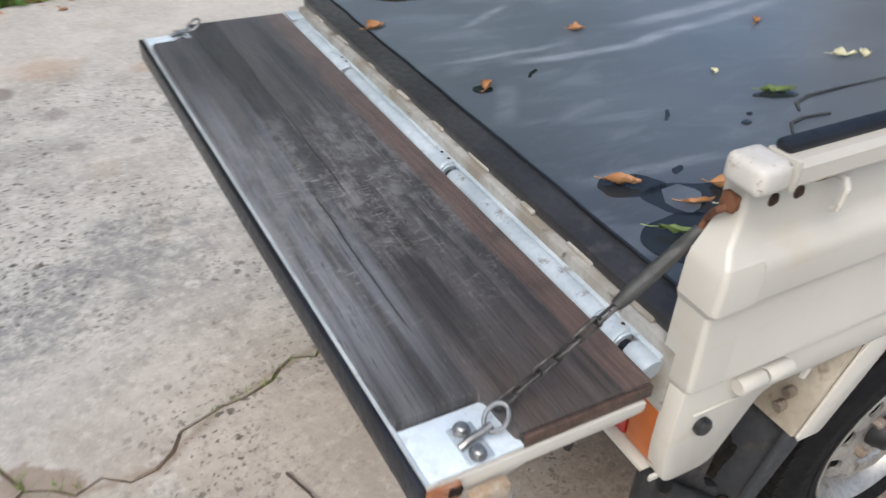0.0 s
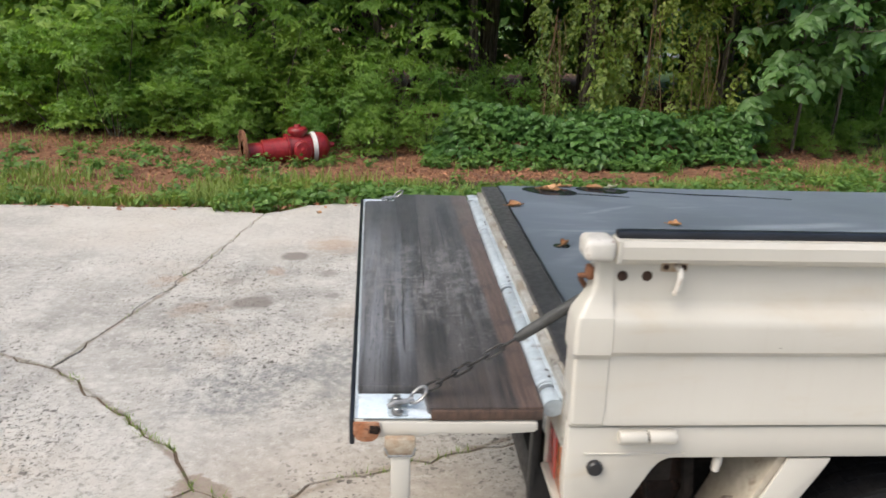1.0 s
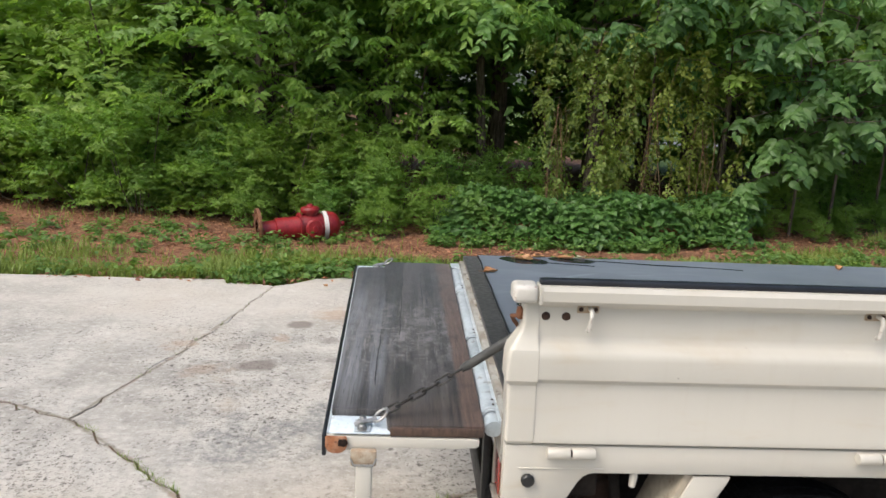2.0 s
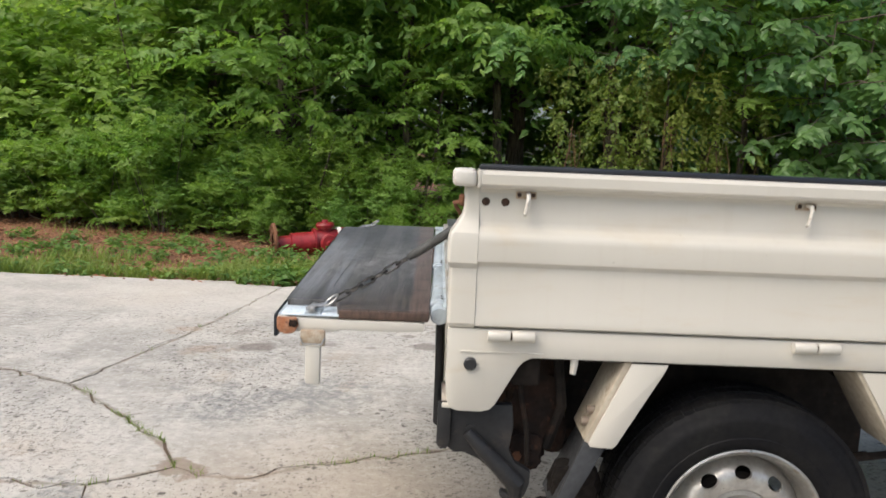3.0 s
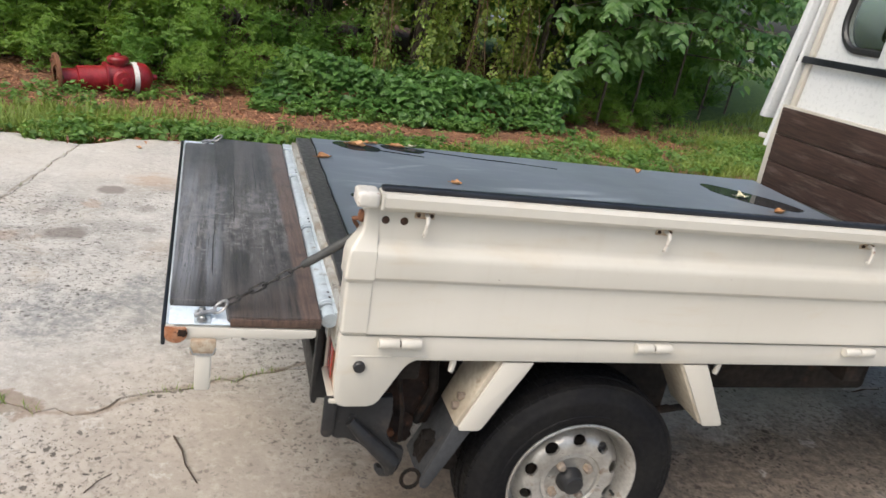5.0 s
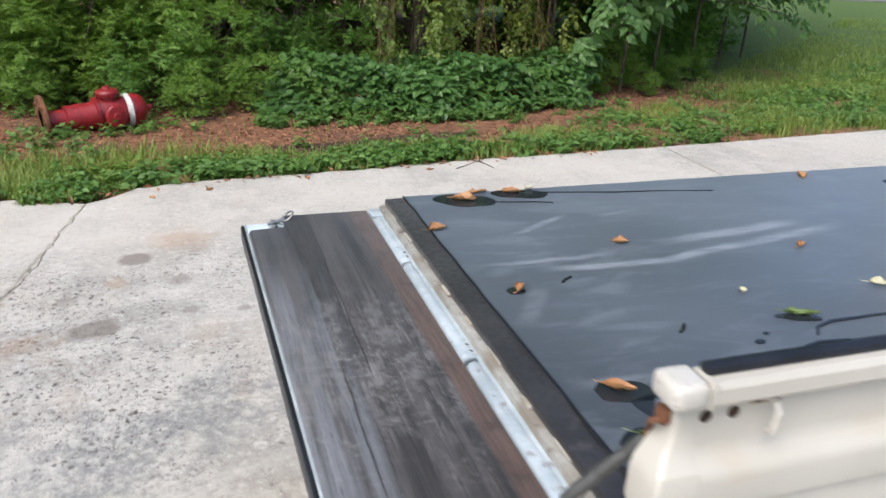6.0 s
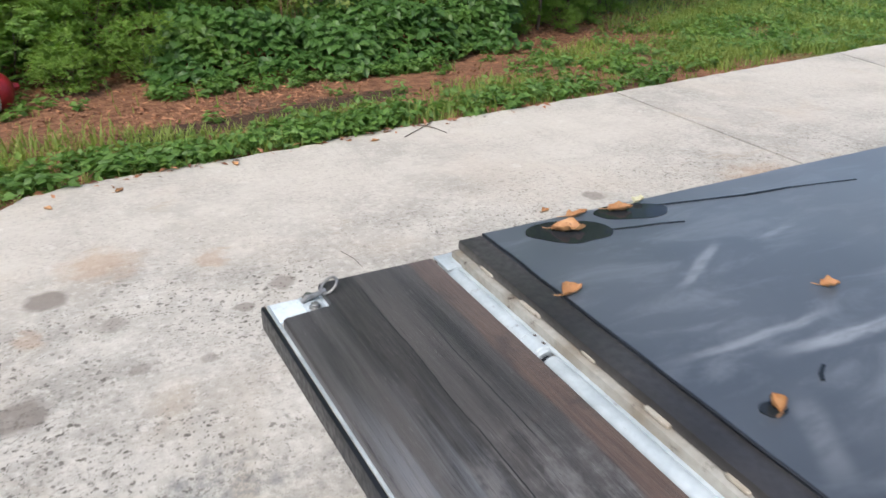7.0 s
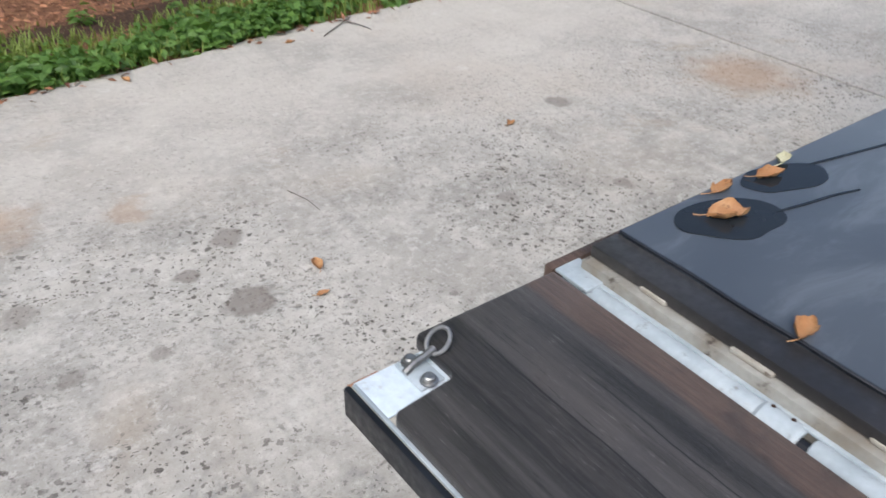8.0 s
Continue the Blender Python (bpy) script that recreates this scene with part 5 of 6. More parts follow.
build_side_gate()
build_bed()
build_far_gate()
build_tailgate()
build_chain()
build_wheel(0.648, 0.018, 0.291, -1)
build_wheel(0.648, 1.425, 0.262, 1)
build_wheel(2.62, 0.045, 0.290, -1)
build_wheel(2.62, 1.395, 0.263, 1)
build_underbody()
build_cab()


# ---------------------------------------------------------------- on the bed
SHEET_TOP = 0.789


def build_sheet():
    bm = bmesh.new()
    nx, ny = 56, 40
    x0, x1, y0, y1 = 0.0665, 2.044, 0.032, 1.416
    def height(x, y):
        edge = min(x - x0, x1 - x, y - y0, y1 - y)
        return SHEET_TOP + 0.0028 * noise.noise((x * 2.3, y * 2.3, 4)) * min(edge / 0.15, 1) + 0.0012 * noise.noise((x * 6, y * 6, 1))
    top = [[bm.verts.new((x0 + (x1 - x0) * i / nx, y0 + (y1 - y0) * j / ny, height(x0 + (x1 - x0) * i / nx, y0 + (y1 - y0) * j / ny))) for j in range(ny + 1)] for i in range(nx + 1)]
    for i in range(nx):
        for j in range(ny):
            bm.faces.new((top[i][j], top[i + 1][j], top[i + 1][j + 1], top[i][j + 1]))
    loop = [top[i][0] for i in range(nx + 1)] + [top[nx][j] for j in range(1, ny + 1)] + [top[i][ny] for i in range(nx - 1, -1, -1)] + [top[0][j] for j in range(ny - 1, 0, -1)]
    low = [bm.verts.new((v.co.x, v.co.y, 0.7535)) for v in loop]
    for k in range(len(loop)):
        j = (k + 1) % len(loop)
        bm.faces.new((loop[k], loop[j], low[j], low[k]))
    ob = part("rubber_bed_sheet", bm, RUBBER, smooth=40)
    ob.matrix_basis = LEAN
    tagged(ob, "grey-black rubber sheet covering the truck bed", "bed liner")
    strip = part("bed_edge_board", box(0.012, 0.0655, 0.030, 1.418, 0.7655, 0.7845, 0.003), RUBBER_EDGE)
    strip.matrix_basis = LEAN
    # thin black tube standing in for the shadow along the sheet's uneven edge
    shadow_line = [(0.0662 + 0.0026 * noise.noise((y * 9, 0, 2)), y, 0.7880 + 0.0012 * noise.noise((y * 7, 3, 2))) for y in np.arange(0.034, 1.416, 0.02)]
    part("rubber_bead", tube(shadow_line, 0.0028, 6), TRIM, strip)
    tagged(strip, "blackened board along the bed's rear edge", "board")


build_sheet()


def blob(cx, cy, rx, ry, turn, seed, wob=0.13):
    out = []
    for k in range(40):
        a = k * math.tau / 40
        f = 1 + wob * noise.noise((math.cos(a) * 1.3 + seed, math.sin(a) * 1.3, seed * 0.7)) * 1.8
        u, v = rx * f * math.cos(a), ry * f * math.sin(a)
        out.append((cx + u * math.cos(turn) - v * math.sin(turn), cy + u * math.sin(turn) + v * math.cos(turn)))
    return out


def build_puddle(label, *args):
    ob = part("puddle", prism(blob(*args), "z", SHEET_TOP - 0.003, SHEET_TOP + 0.0016), WATER, smooth=0)
    ob.matrix_basis = LEAN
    return tagged(ob, label, "puddle", "rain puddles on the bed")


# rain puddles; the patch at (0.142, 0.748) is a leaf's shadow in puddle form
for args in ((0.225, 1.340, 0.088, 0.052, -0.35, 1.0), (0.410, 1.370, 0.080, 0.038, -0.25, 2.0), (0.245, 0.262, 0.080, 0.050, -0.3, 3.3), (0.165, 0.185, 0.080, 0.060, -0.2, 4.1),
             (0.170, 0.335, 0.055, 0.035, -0.3, 5.2), (0.142, 0.748, 0.020, 0.015, 0, 6.4), (0.665, 0.497, 0.045, 0.014, -0.3, 7.7), (1.80, 1.10, 0.21, 0.085, -0.75, 8.5),
             (0.515, 0.43, 0.011, 0.007, 0, 9.1), (0.275, 0.345, 0.018, 0.007, 0.5, 9.9), (0.55, 0.455, 0.006, 0.005, 0, 10.5)):
    build_puddle("shallow dark rainwater puddle or painted leaf shadow on the rubber sheet", *args)


def build_streak(points, width):
    pts = [Vector(p) for p in points]
    left, right = [], []
    for i, p in enumerate(pts):
        d = (pts[min(i + 1, len(pts) - 1)] - pts[max(i - 1, 0)]).normalized()
        w = width * (0.45 + 0.55 * math.sin(math.pi * (i + 0.6) / (len(pts) + 0.2)))
        left.append((p.x - d.y * w, p.y + d.x * w))
        right.append((p.x + d.y * w, p.y - d.x * w))
    ob = part("water_streak", prism(left + right[::-1], "z", SHEET_TOP - 0.003, SHEET_TOP + 0.0024), WATER, smooth=0)
    ob.matrix_basis = LEAN
    return tagged(ob, "thin dark line of rainwater in a wrinkle", "puddle", "rain puddles on the bed")


build_streak([(0.48, 1.372), (0.58, 1.352), (0.70, 1.330), (0.82, 1.318), (0.92, 1.300), (1.02, 1.282)], 0.0022)
build_streak([(0.30, 1.315), (0.36, 1.302), (0.42, 1.292), (0.475, 1.277)], 0.0022)
build_streak([(0.648, 0.425), (0.670, 0.452), (0.72, 0.468), (0.83, 0.468), (0.955, 0.465)], 0.0035)
build_streak([(0.560, 0.362), (0.590, 0.392), (0.63, 0.400), (0.695, 0.393)], 0.0035)
build_streak([(0.575, 0.318), (0.60, 0.325), (0.66, 0.326), (0.78, 0.318)], 0.006)
build_streak([(0.258, 0.762), (0.270, 0.775), (0.292, 0.788)], 0.0035)
build_streak([(0.382, 0.496), (0.398, 0.510), (0.412, 0.528)], 0.004)


def build_leaf(name, label, material, x, y, size, width, curl, turn, tip=0.0, z=None, m=LEAN, group="fallen leaves on the bed"):
    """One curled leaf with a midrib fold and a short stalk."""
    bm = bmesh.new()
    nu, nv = 9, 6
    rows = []
    for i in range(nu + 1):
        u = i / nu
        half = width * (math.sin(math.pi * min(u * 1.02, 1)) ** 0.75) * (1.1 - 0.35 * u) * (1 + 0.22 * noise.noise((u * 4 + x * 9, y * 7, 2)))
        row = []
        for j in range(nv + 1):
            v = j / nv * 2 - 1
            ang = 1.25 * curl * v + 0.5 * noise.noise((u * 3, x * 20, y * 20))
            yy = half * math.sin(ang) / max(curl, 0.01)
            zz = half * (1 - math.cos(ang)) / max(curl, 0.01) + size * (0.16 * curl * (u - 0.45) ** 2 * 2 + tip * u * u) + 0.012 * size * 10 * noise.noise((u * 5, v * 3, x * 10))
            row.append(bm.verts.new((size * (u - 0.5), yy, zz)))
        rows.append(row)
    for i in range(nu):
        for j in range(nv):
            bm.faces.new((rows[i][j], rows[i + 1][j], rows[i + 1][j + 1], rows[i][j + 1]))
    ext = bmesh.ops.extrude_face_region(bm, geom=bm.faces[:])
    for v in ext["geom"]:
        if isinstance(v, bmesh.types.BMVert):
            v.co.z += 0.0007
    tube([(-size * 0.5, 0, rows[0][nv // 2].co.z), (-size * 0.62, 0.004, 0.003), (-size * 0.74, 0.010, 0.002)], 0.0009, 5, bm)
    low = min(v.co.z for v in bm.verts)
    for v in bm.verts:
        v.co.z -= low
    ob = part(name, bm, material, smooth=60)
    ob.matrix_basis = m @ pose(x, y, (SHEET_TOP + 0.001) if z is None else z, 0, 0, turn)
    return tagged(ob, label, "leaf", group)


BROWN_LABEL, PALE_LABEL = "curled dry orange-brown leaf on the rubber sheet", "pale dry leaf on the rubber sheet"
for x, y, size, width, curl, turn in ((0.230, 1.350, 0.070, 0.027, 1.1, -25), (0.290, 1.405, 0.060, 0.014, 0.9, 5), (0.390, 1.385, 0.060, 0.017, 1.2, -15), (0.085, 1.134, 0.052, 0.017, 1.1, 15),
                                      (0.150, 0.750, 0.040, 0.017, 1.6, 60), (0.508, 0.950, 0.040, 0.015, 1.2, -20), (0.160, 0.344, 0.058, 0.017, 1.4, -35), (0.305, 0.268, 0.052, 0.020, 1.2, -50),
                                      (0.232, 0.252, 0.050, 0.008, 1.4, -20), (0.954, 0.828, 0.040, 0.014, 1.3, 40), (1.80, 0.92, 0.06, 0.02, 1.3, 10), (1.42, 1.36, 0.06, 0.018, 1.2, 70)):
    build_leaf("dead_leaf", BROWN_LABEL, DEAD_LEAF, x, y, size, width, curl, turn)
for x, y, size, width, curl, turn in ((0.285, 0.225, 0.050, 0.017, 0.5, -10), (0.631, 0.633, 0.024, 0.009, 1.0, 70), (0.971, 0.586, 0.060, 0.012, 0.9, -20), (1.018, 0.572, 0.036, 0.016, 1.0, 50),
                                      (0.455, 1.405, 0.045, 0.014, 1.0, 30), (1.76, 1.10, 0.06, 0.02, 0.6, 0)):
    build_leaf("dead_leaf", PALE_LABEL, PALE_LEAF, x, y, size, width, curl, turn)
for x, y, size, width, curl, turn in ((0.676, 0.505, 0.072, 0.012, 1.3, -25), (0.165, 0.190, 0.100, 0.008, 0.9, -30)):
    build_leaf("green_leaf", "narrow green leaf fallen on the rubber sheet", GREEN_LEAF, x, y, size, width, curl, turn)
FLAT = Matrix.Identity(4)
for x, y, size, turn in ((0.192, 2.626, 0.07, 80), (0.131, 2.481, 0.045, 0), (1.405, 3.076, 0.06, 20), (-0.45, 4.35, 0.06, 40), (0.2, 4.5, 0.07, 100), (1.1, 4.55, 0.06, 0), (-0.8, 4.25, 0.06, 130)):
    build_leaf("dead_leaf", "curled dry leaf on the concrete", DEAD_LEAF, x, y, size, size * 0.26, 0.9, turn, z=0.001, m=FLAT, group="fallen leaves on the driveway")


def build_twig(points, r):
    ob = part("twig", tube(points, [r * (1 - 0.5 * i / len(points)) for i in range(len(points))], 6), TWIG)
    return tagged(ob, "thin dry twig lying on the concrete", "twig", "twigs on the driveway")


build_twig([(-0.345, 0.675, 0.006), (-0.318, 0.60, 0.009), (-0.305, 0.53, 0.007), (-0.27, 0.445, 0.006)], 0.0035)
build_twig([(-0.56, 0.42, 0.004), (-0.53, 0.47, 0.006), (-0.50, 0.50, 0.004)], 0.0018)
build_twig([(1.30, 4.53, 0.005), (1.45, 4.63, 0.012), (1.60, 4.745, 0.008)], 0.0035)
build_twig([(1.50, 4.72, 0.010), (1.55, 4.60, 0.012), (1.58, 4.485, 0.005)], 0.0035)
build_twig([(0.333, 3.10, 0.004), (0.359, 3.0, 0.006), (0.362, 2.91, 0.004)], 0.0014)


# ---------------------------------------------------------------- hydrant on the verge
def build_hydrant():
    root = thing("fire_hydrant", "old red fire hydrant lying on its side in leaf litter", "fire hydrant", pose(-1.77, 6.76, lie(-1.3, 6.86) + 0.115, 0, -4, 20) @ Matrix.Diagonal((1.10, 1.24, 1.24, 1)))
    part("barrel", lathe([(0, 0.0), (0.080, 0.0), (0.080, 0.14), (0.098, 0.15), (0.100, 0.36), (0.112, 0.42), (0.122, 0.50), (0.115, 0.58), (0.106, 0.62)], (0, 0, 0), "x", 32), RED_IRON, root)
    part("base_flange", lathe([(0.07, -0.03), (0.165, -0.03), (0.168, -0.025), (0.168, -0.002), (0.165, 0.0), (0.086, 0.0)], (0, 0, 0.03), "x", 32), RUSTY, root, "rusty base flange")
    for k in range(8):
        a = k * math.tau / 8
        part("flange_bolt", lathe([(0, -0.045), (0.013, -0.045), (0.013, 0.015), (0, 0.015)], (0, 0.135 * math.cos(a), 0.03 + 0.135 * math.sin(a)), "x", 6), RUSTY, root)
    part("collar", lathe([(0.105, 0.375), (0.130, 0.378), (0.130, 0.398), (0.105, 0.401)], (0, 0, 0), "x", 32), RED_IRON, root)
    part("band", lathe([(0.109, 0.615), (0.124, 0.617), (0.126, 0.655), (0.109, 0.657)], (0, 0, 0), "x", 32), BAND_WHITE, root, "white painted band")
    part("bonnet", lathe([(0.118, 0.652), (0.122, 0.68), (0.112, 0.73), (0.085, 0.77), (0.05, 0.79), (0.03, 0.793)], (0, 0, 0), "x", 32), RED_IRON, root)
    part("operating_nut", lathe([(0.03, 0.790), (0.028, 0.815), (0.02, 0.84), (0.0, 0.842)], (0, 0, 0), "x", 6), RED_IRON, root)
    for axis, name in (("z", "nozzle_cap"), ("y", "side_nozzle")):
        prof = [(0.072, 0.07), (0.072, 0.125), (0.092, 0.128), (0.094, 0.155), (0.082, 0.172), (0.034, 0.178), (0.028, 0.198), (0, 0.2)]
        if axis == "y":
            prof = [(r * 0.9, -w) for r, w in prof]
        nozzle = part(name, lathe(prof, (0.50, 0, 0), axis, 24), RED_IRON, root, "capped red nozzle")


build_hydrant()


# ---------------------------------------------------------------- plants
LEAF4 = np.array([(0, 0, 0), (0.40, 0.5, 0.07), (0.40, -0.5, 0.07), (0.50, 0, 0.0), (1, 0, -0.10)], float)
FACE4 = np.array([(0, 3, 1), (0, 2, 3), (1, 3, 4), (3, 2, 4)])
LEAF6 = np.array([(0, 0, 0), (0.10, 0.40, 0.05), (0.50, 0.46, 0.09), (1, 0, -0.16), (0.50, -0.46, 0.09), (0.10, -0.40, 0.05), (0.42, 0, 0.0)], float)
FACE6 = np.array([(0, 6, 1), (1, 6, 2), (2, 6, 3), (3, 6, 4), (4, 6, 5), (5, 6, 0)])


def unit(v):
    return v / np.maximum(np.linalg.norm(v, axis=-1, keepdims=True), 1e-6)


def leaves_at(rng, place, along, up, length, width, shape=LEAF4, faces=FACE4):
    """Leaf blades at place, pointing along, with their upper side towards up."""
    along = unit(along)
    side = unit(np.cross(up, along))
    up = np.cross(along, side)
    s = length[:, None, None]
    v = place[:, None] + s * (shape[None, :, :1] * along[:, None] + width * shape[None, :, 1:2] * side[:, None] + shape[None, :, 2:] * up[:, None])
    f = (np.arange(len(place))[:, None, None] * len(shape) + faces[None]).reshape(-1, 3)
    return v.reshape(-1, 3), f


def sprays(rng, start, heading, count, length, leaf, width=0.45, droop=0.35, shape=LEAF4, faces=FACE4):
    """Twigs with leaves set alternately on both sides, tips drooping."""
    n = len(start)
    heading = unit(heading)
    s = (np.arange(count)[None] + rng.uniform(0.2, 0.8, (n, count))) / count
    run = length * rng.uniform(0.7, 1.3, (n, 1))
    place = start[:, None] + heading[:, None] * (s * run)[..., None]
    place[..., 2] -= droop * s * s * run
    lateral = unit(np.cross(heading, np.array([0, 0, 1.0])) + 1e-3)
    sign = np.where(np.arange(count) % 2, 1.0, -1.0)[None, :, None]
    along = heading[:, None] * (0.20 + 0.45 * s[..., None]) + lateral[:, None] * sign * 0.85 + rng.normal(0, 0.25, (n, count, 3))
    along[..., 2] -= 0.30 + droop * s
    up = np.array([0, 0, 0.65]) + rng.normal(0, 0.45, (n, count, 3)) + 1.0 * heading[:, None]
    size = leaf * rng.uniform(0.6, 1.25, (n, count)) * (1.0 - 0.25 * s)
    return leaves_at(rng, place.reshape(-1, 3), along.reshape(-1, 3), up.reshape(-1, 3), size.reshape(-1), width, shape, faces)


def clumped(rng, n, centres, radii, flat=1.0):
    """Points and outward headings over a set of leafy clumps, denser near their skins."""
    k = rng.randint(0, len(centres), n)
    d = unit(rng.normal(0, 1, (n, 3)))
    d[:, 2] = np.abs(d[:, 2]) * 0.9 - 0.25
    d = unit(d)
    r = radii[k] * rng.uniform(0.35, 1.0, n) ** 0.6
    return centres[k] + d * r[:, None] * np.array([1.0, 1.0, flat]), d


def build_shrub(seed, height, spread_r, n_sprays, leaf, material, label, width=0.45, count=13, run=0.42, category="shrub", name="shrub", shape=LEAF4, faces=FACE4):
    rng = np.random.RandomState(seed)
    root = thing(name, label, category, group="undergrowth along the wood")
    m = 19
    ang = rng.uniform(0, math.tau, m)
    rad = spread_r * rng.uniform(0.2, 0.85, m)
    centres = np.stack([rad * np.cos(ang), rad * np.sin(ang), height * (0.10 + 0.72 * (np.arange(m) / m) ** 1.1)], 1)
    centres[:, 2] *= rng.uniform(0.75, 1.25, m)
    radii = rng.uniform(0.17, 0.42, m) * spread_r
    p, d = clumped(rng, n_sprays, centres, radii, 0.7)
    p[:, 2] = np.maximum(p[:, 2], 0.10)
    d = d + np.array([0, 0, 0.25]) + rng.normal(0, 0.25, d.shape)
    v, f = sprays(rng, p, d, count, run, leaf, width, 0.12, shape, faces)
    v[:, 2] = np.maximum(v[:, 2], 0.03)
    from_arrays("foliage", v, f, material, root)
    for c in centres[2::2]:
        base = Vector((c[0] * 0.15, c[1] * 0.15, -0.08))
        tip = Vector(c)
        mid = base.lerp(tip, 0.5) + Vector(rng.normal(0, 0.08, 3))
        part("stem", tube([base, mid, tip, tip + (tip - mid) * 0.4], [0.014, 0.010, 0.007, 0.003], 5), BARK, root)
    return root


def build_tree(seed, height, girth, crown_from, crown_r, n_sprays, leaf, material, label, width=0.42, count=13, run=0.6, lean_to=(0, -0.3), shape=LEAF4, faces=FACE4, droop=0.4, flat=0.4):
    rng = np.random.RandomState(seed)
    root = thing("tree", label, "tree", group="trees of the wood")
    bm = bmesh.new()
    pts = [Vector((0, 0, -0.15))]
    for i in range(1, 8):
        f = i / 7
        pts.append(Vector((lean_to[0] * f + rng.normal(0, 0.06), lean_to[1] * f + rng.normal(0, 0.06), height * f)))
    tube(pts, [girth * (1.25 - 0.2 * min(i, 1)) * (1 - 0.11 * i) for i in range(8)], 9, bm)
    part("trunk", bm, BARK, root)
    centres, radii = [], []
    m = 17
    for i in range(m):
        f = crown_from / height + (0.97 - crown_from / height) * (i / (m - 1)) ** 1.25
        k = min(int(f * 7), 6)
        base = pts[k].lerp(pts[k + 1], f * 7 - k)
        a = i * 2.4 + rng.uniform(-0.4, 0.4)
        reach = crown_r * rng.uniform(0.65, 1.05) * (1.05 - 0.55 * (i / m))
        tip = base + Vector((math.cos(a) * reach, math.sin(a) * reach, reach * rng.uniform(-0.05, 0.35)))
        mid = base.lerp(tip, 0.5) + Vector((0, 0, 0.10 * reach))
        part("limb", tube([base, mid, tip], [girth * 0.34, girth * 0.2, girth * 0.07], 5), BARK, root)
        for q, s in ((tip, 0.48), (mid, 0.40), (mid.lerp(tip, 0.5), 0.42)):
            centres.append(tuple(q))
            radii.append(crown_r * s * rng.uniform(0.6, 1.1))
    p, d = clumped(rng, n_sprays, np.array(centres), np.array(radii), flat)
    d[:, 2] = d[:, 2] * 0.5 + 0.05
    v, f = sprays(rng, p, d + rng.normal(0, 0.2, d.shape), count, run, leaf, width, droop, shape, faces)
    v[:, 2] = np.maximum(v[:, 2], 0.3)
    from_arrays("crown", v, f, material, root)
    return root


def sit(x, y, turn, s, sz=None):
    return pose(x, y, lie(x, y), 0, 0, turn) @ Matrix.Diagonal((s, s, sz or s, 1))


def plant(masters, spots, rng):
    for i, (x, y, s) in enumerate(spots):
        first = masters[i % len(masters)]
        m = sit(x, y, rng.uniform(0, 360), s, s * rng.uniform(0.85, 1.15))
        if first.get("set"):
            copy_thing(first, m)
        else:
            first.matrix_basis = m
            first["set"] = True


rng = np.random.RandomState(11)
shrubs = [build_shrub(21, 1.9, 1.0, 760, 0.092, SHRUB_LEAF, "leafy mid-green shrub at the wood's edge", 0.62, 9, 0.27, shape=LEAF6, faces=FACE6),
          build_shrub(22, 1.6, 0.95, 780, 0.088, SHRUB_LEAF, "dense bright green shrub at the wood's edge", 0.72, 9, 0.24, shape=LEAF6, faces=FACE6),
          build_shrub(23, 2.3, 1.05, 660, 0.110, SHRUB_LEAF, "tall green shrub with arching sprays", 0.50, 11, 0.38),
          build_shrub(24, 1.8, 0.9, 760, 0.086, TREE_LEAF, "dark green shrub at the wood's edge", 0.66, 9, 0.26, shape=LEAF6, faces=FACE6)]
front = [(-9.6, 11.5, 1.35), (-8.6, 11.4, 1.25), (-7.7, 11.3, 1.3), (-6.9, 11.2, 1.2), (-6.1, 11.0, 1.25), (-5.4, 10.6, 1.05), (-4.7, 10.2, 0.95), (-3.9, 9.7, 0.9), (-3.1, 9.3, 0.70), (-2.4, 8.8, 0.75), (-1.7, 8.25, 0.72),
         (-1.0, 8.0, 0.75), (-0.35, 8.1, 0.70), (0.35, 8.4, 0.62), (1.15, 8.8, 0.72), (5.2, 9.2, 0.6), (6.2, 9.9, 0.7), (7.4, 10.7, 0.8), (8.8, 11.8, 0.9), (4.4, 8.7, 0.45), (5.0, 8.5, 0.35), (5.9, 9.1, 0.38), (6.9, 9.8, 0.4),
         (-2.0, 7.75, 0.36), (-1.2, 7.45, 0.34), (-0.5, 7.4, 0.38), (0.1, 7.6, 0.4), (-4.6, 9.2, 0.4), (-6.4, 10.2, 0.45), (-7.9, 10.7, 0.65), (-9.2, 10.8, 0.7), (-7.0, 10.6, 0.65), (-5.6, 10.1, 0.6), (-8.6, 10.9, 0.7), (-6.5, 10.8, 0.7), (-5.0, 9.7, 0.42), (-7.4, 10.4, 0.36), (-9.7, 10.5, 0.45), (-5.9, 10.1, 0.36), (-4.0, 8.95, 0.36), (-8.2, 10.4, 0.36), (-3.4, 8.7, 0.4), (-2.7, 8.3, 0.38),
         (-1.9, 8.7, 0.85), (-0.7, 8.7, 0.9), (-4.3, 9.6, 0.6), (1.5, 8.5, 0.45), (-4.5, 10.2, 1.35), (-5.7, 10.7, 1.5), (-6.9, 11.0, 1.55), (-8.3, 11.3, 1.6), (-7.0, 9.7, 0.6), (-6.1, 9.5, 0.6), (-5.2, 9.1, 0.58), (-4.4, 8.8, 0.55), (-3.6, 8.4, 0.5), (-8.2, 10.0, 0.65), (4.35, 7.95, 0.28), (4.95, 7.9, 0.26), (5.6, 8.3, 0.32), (6.4, 8.9, 0.34), (3.9, 8.3, 0.3)]
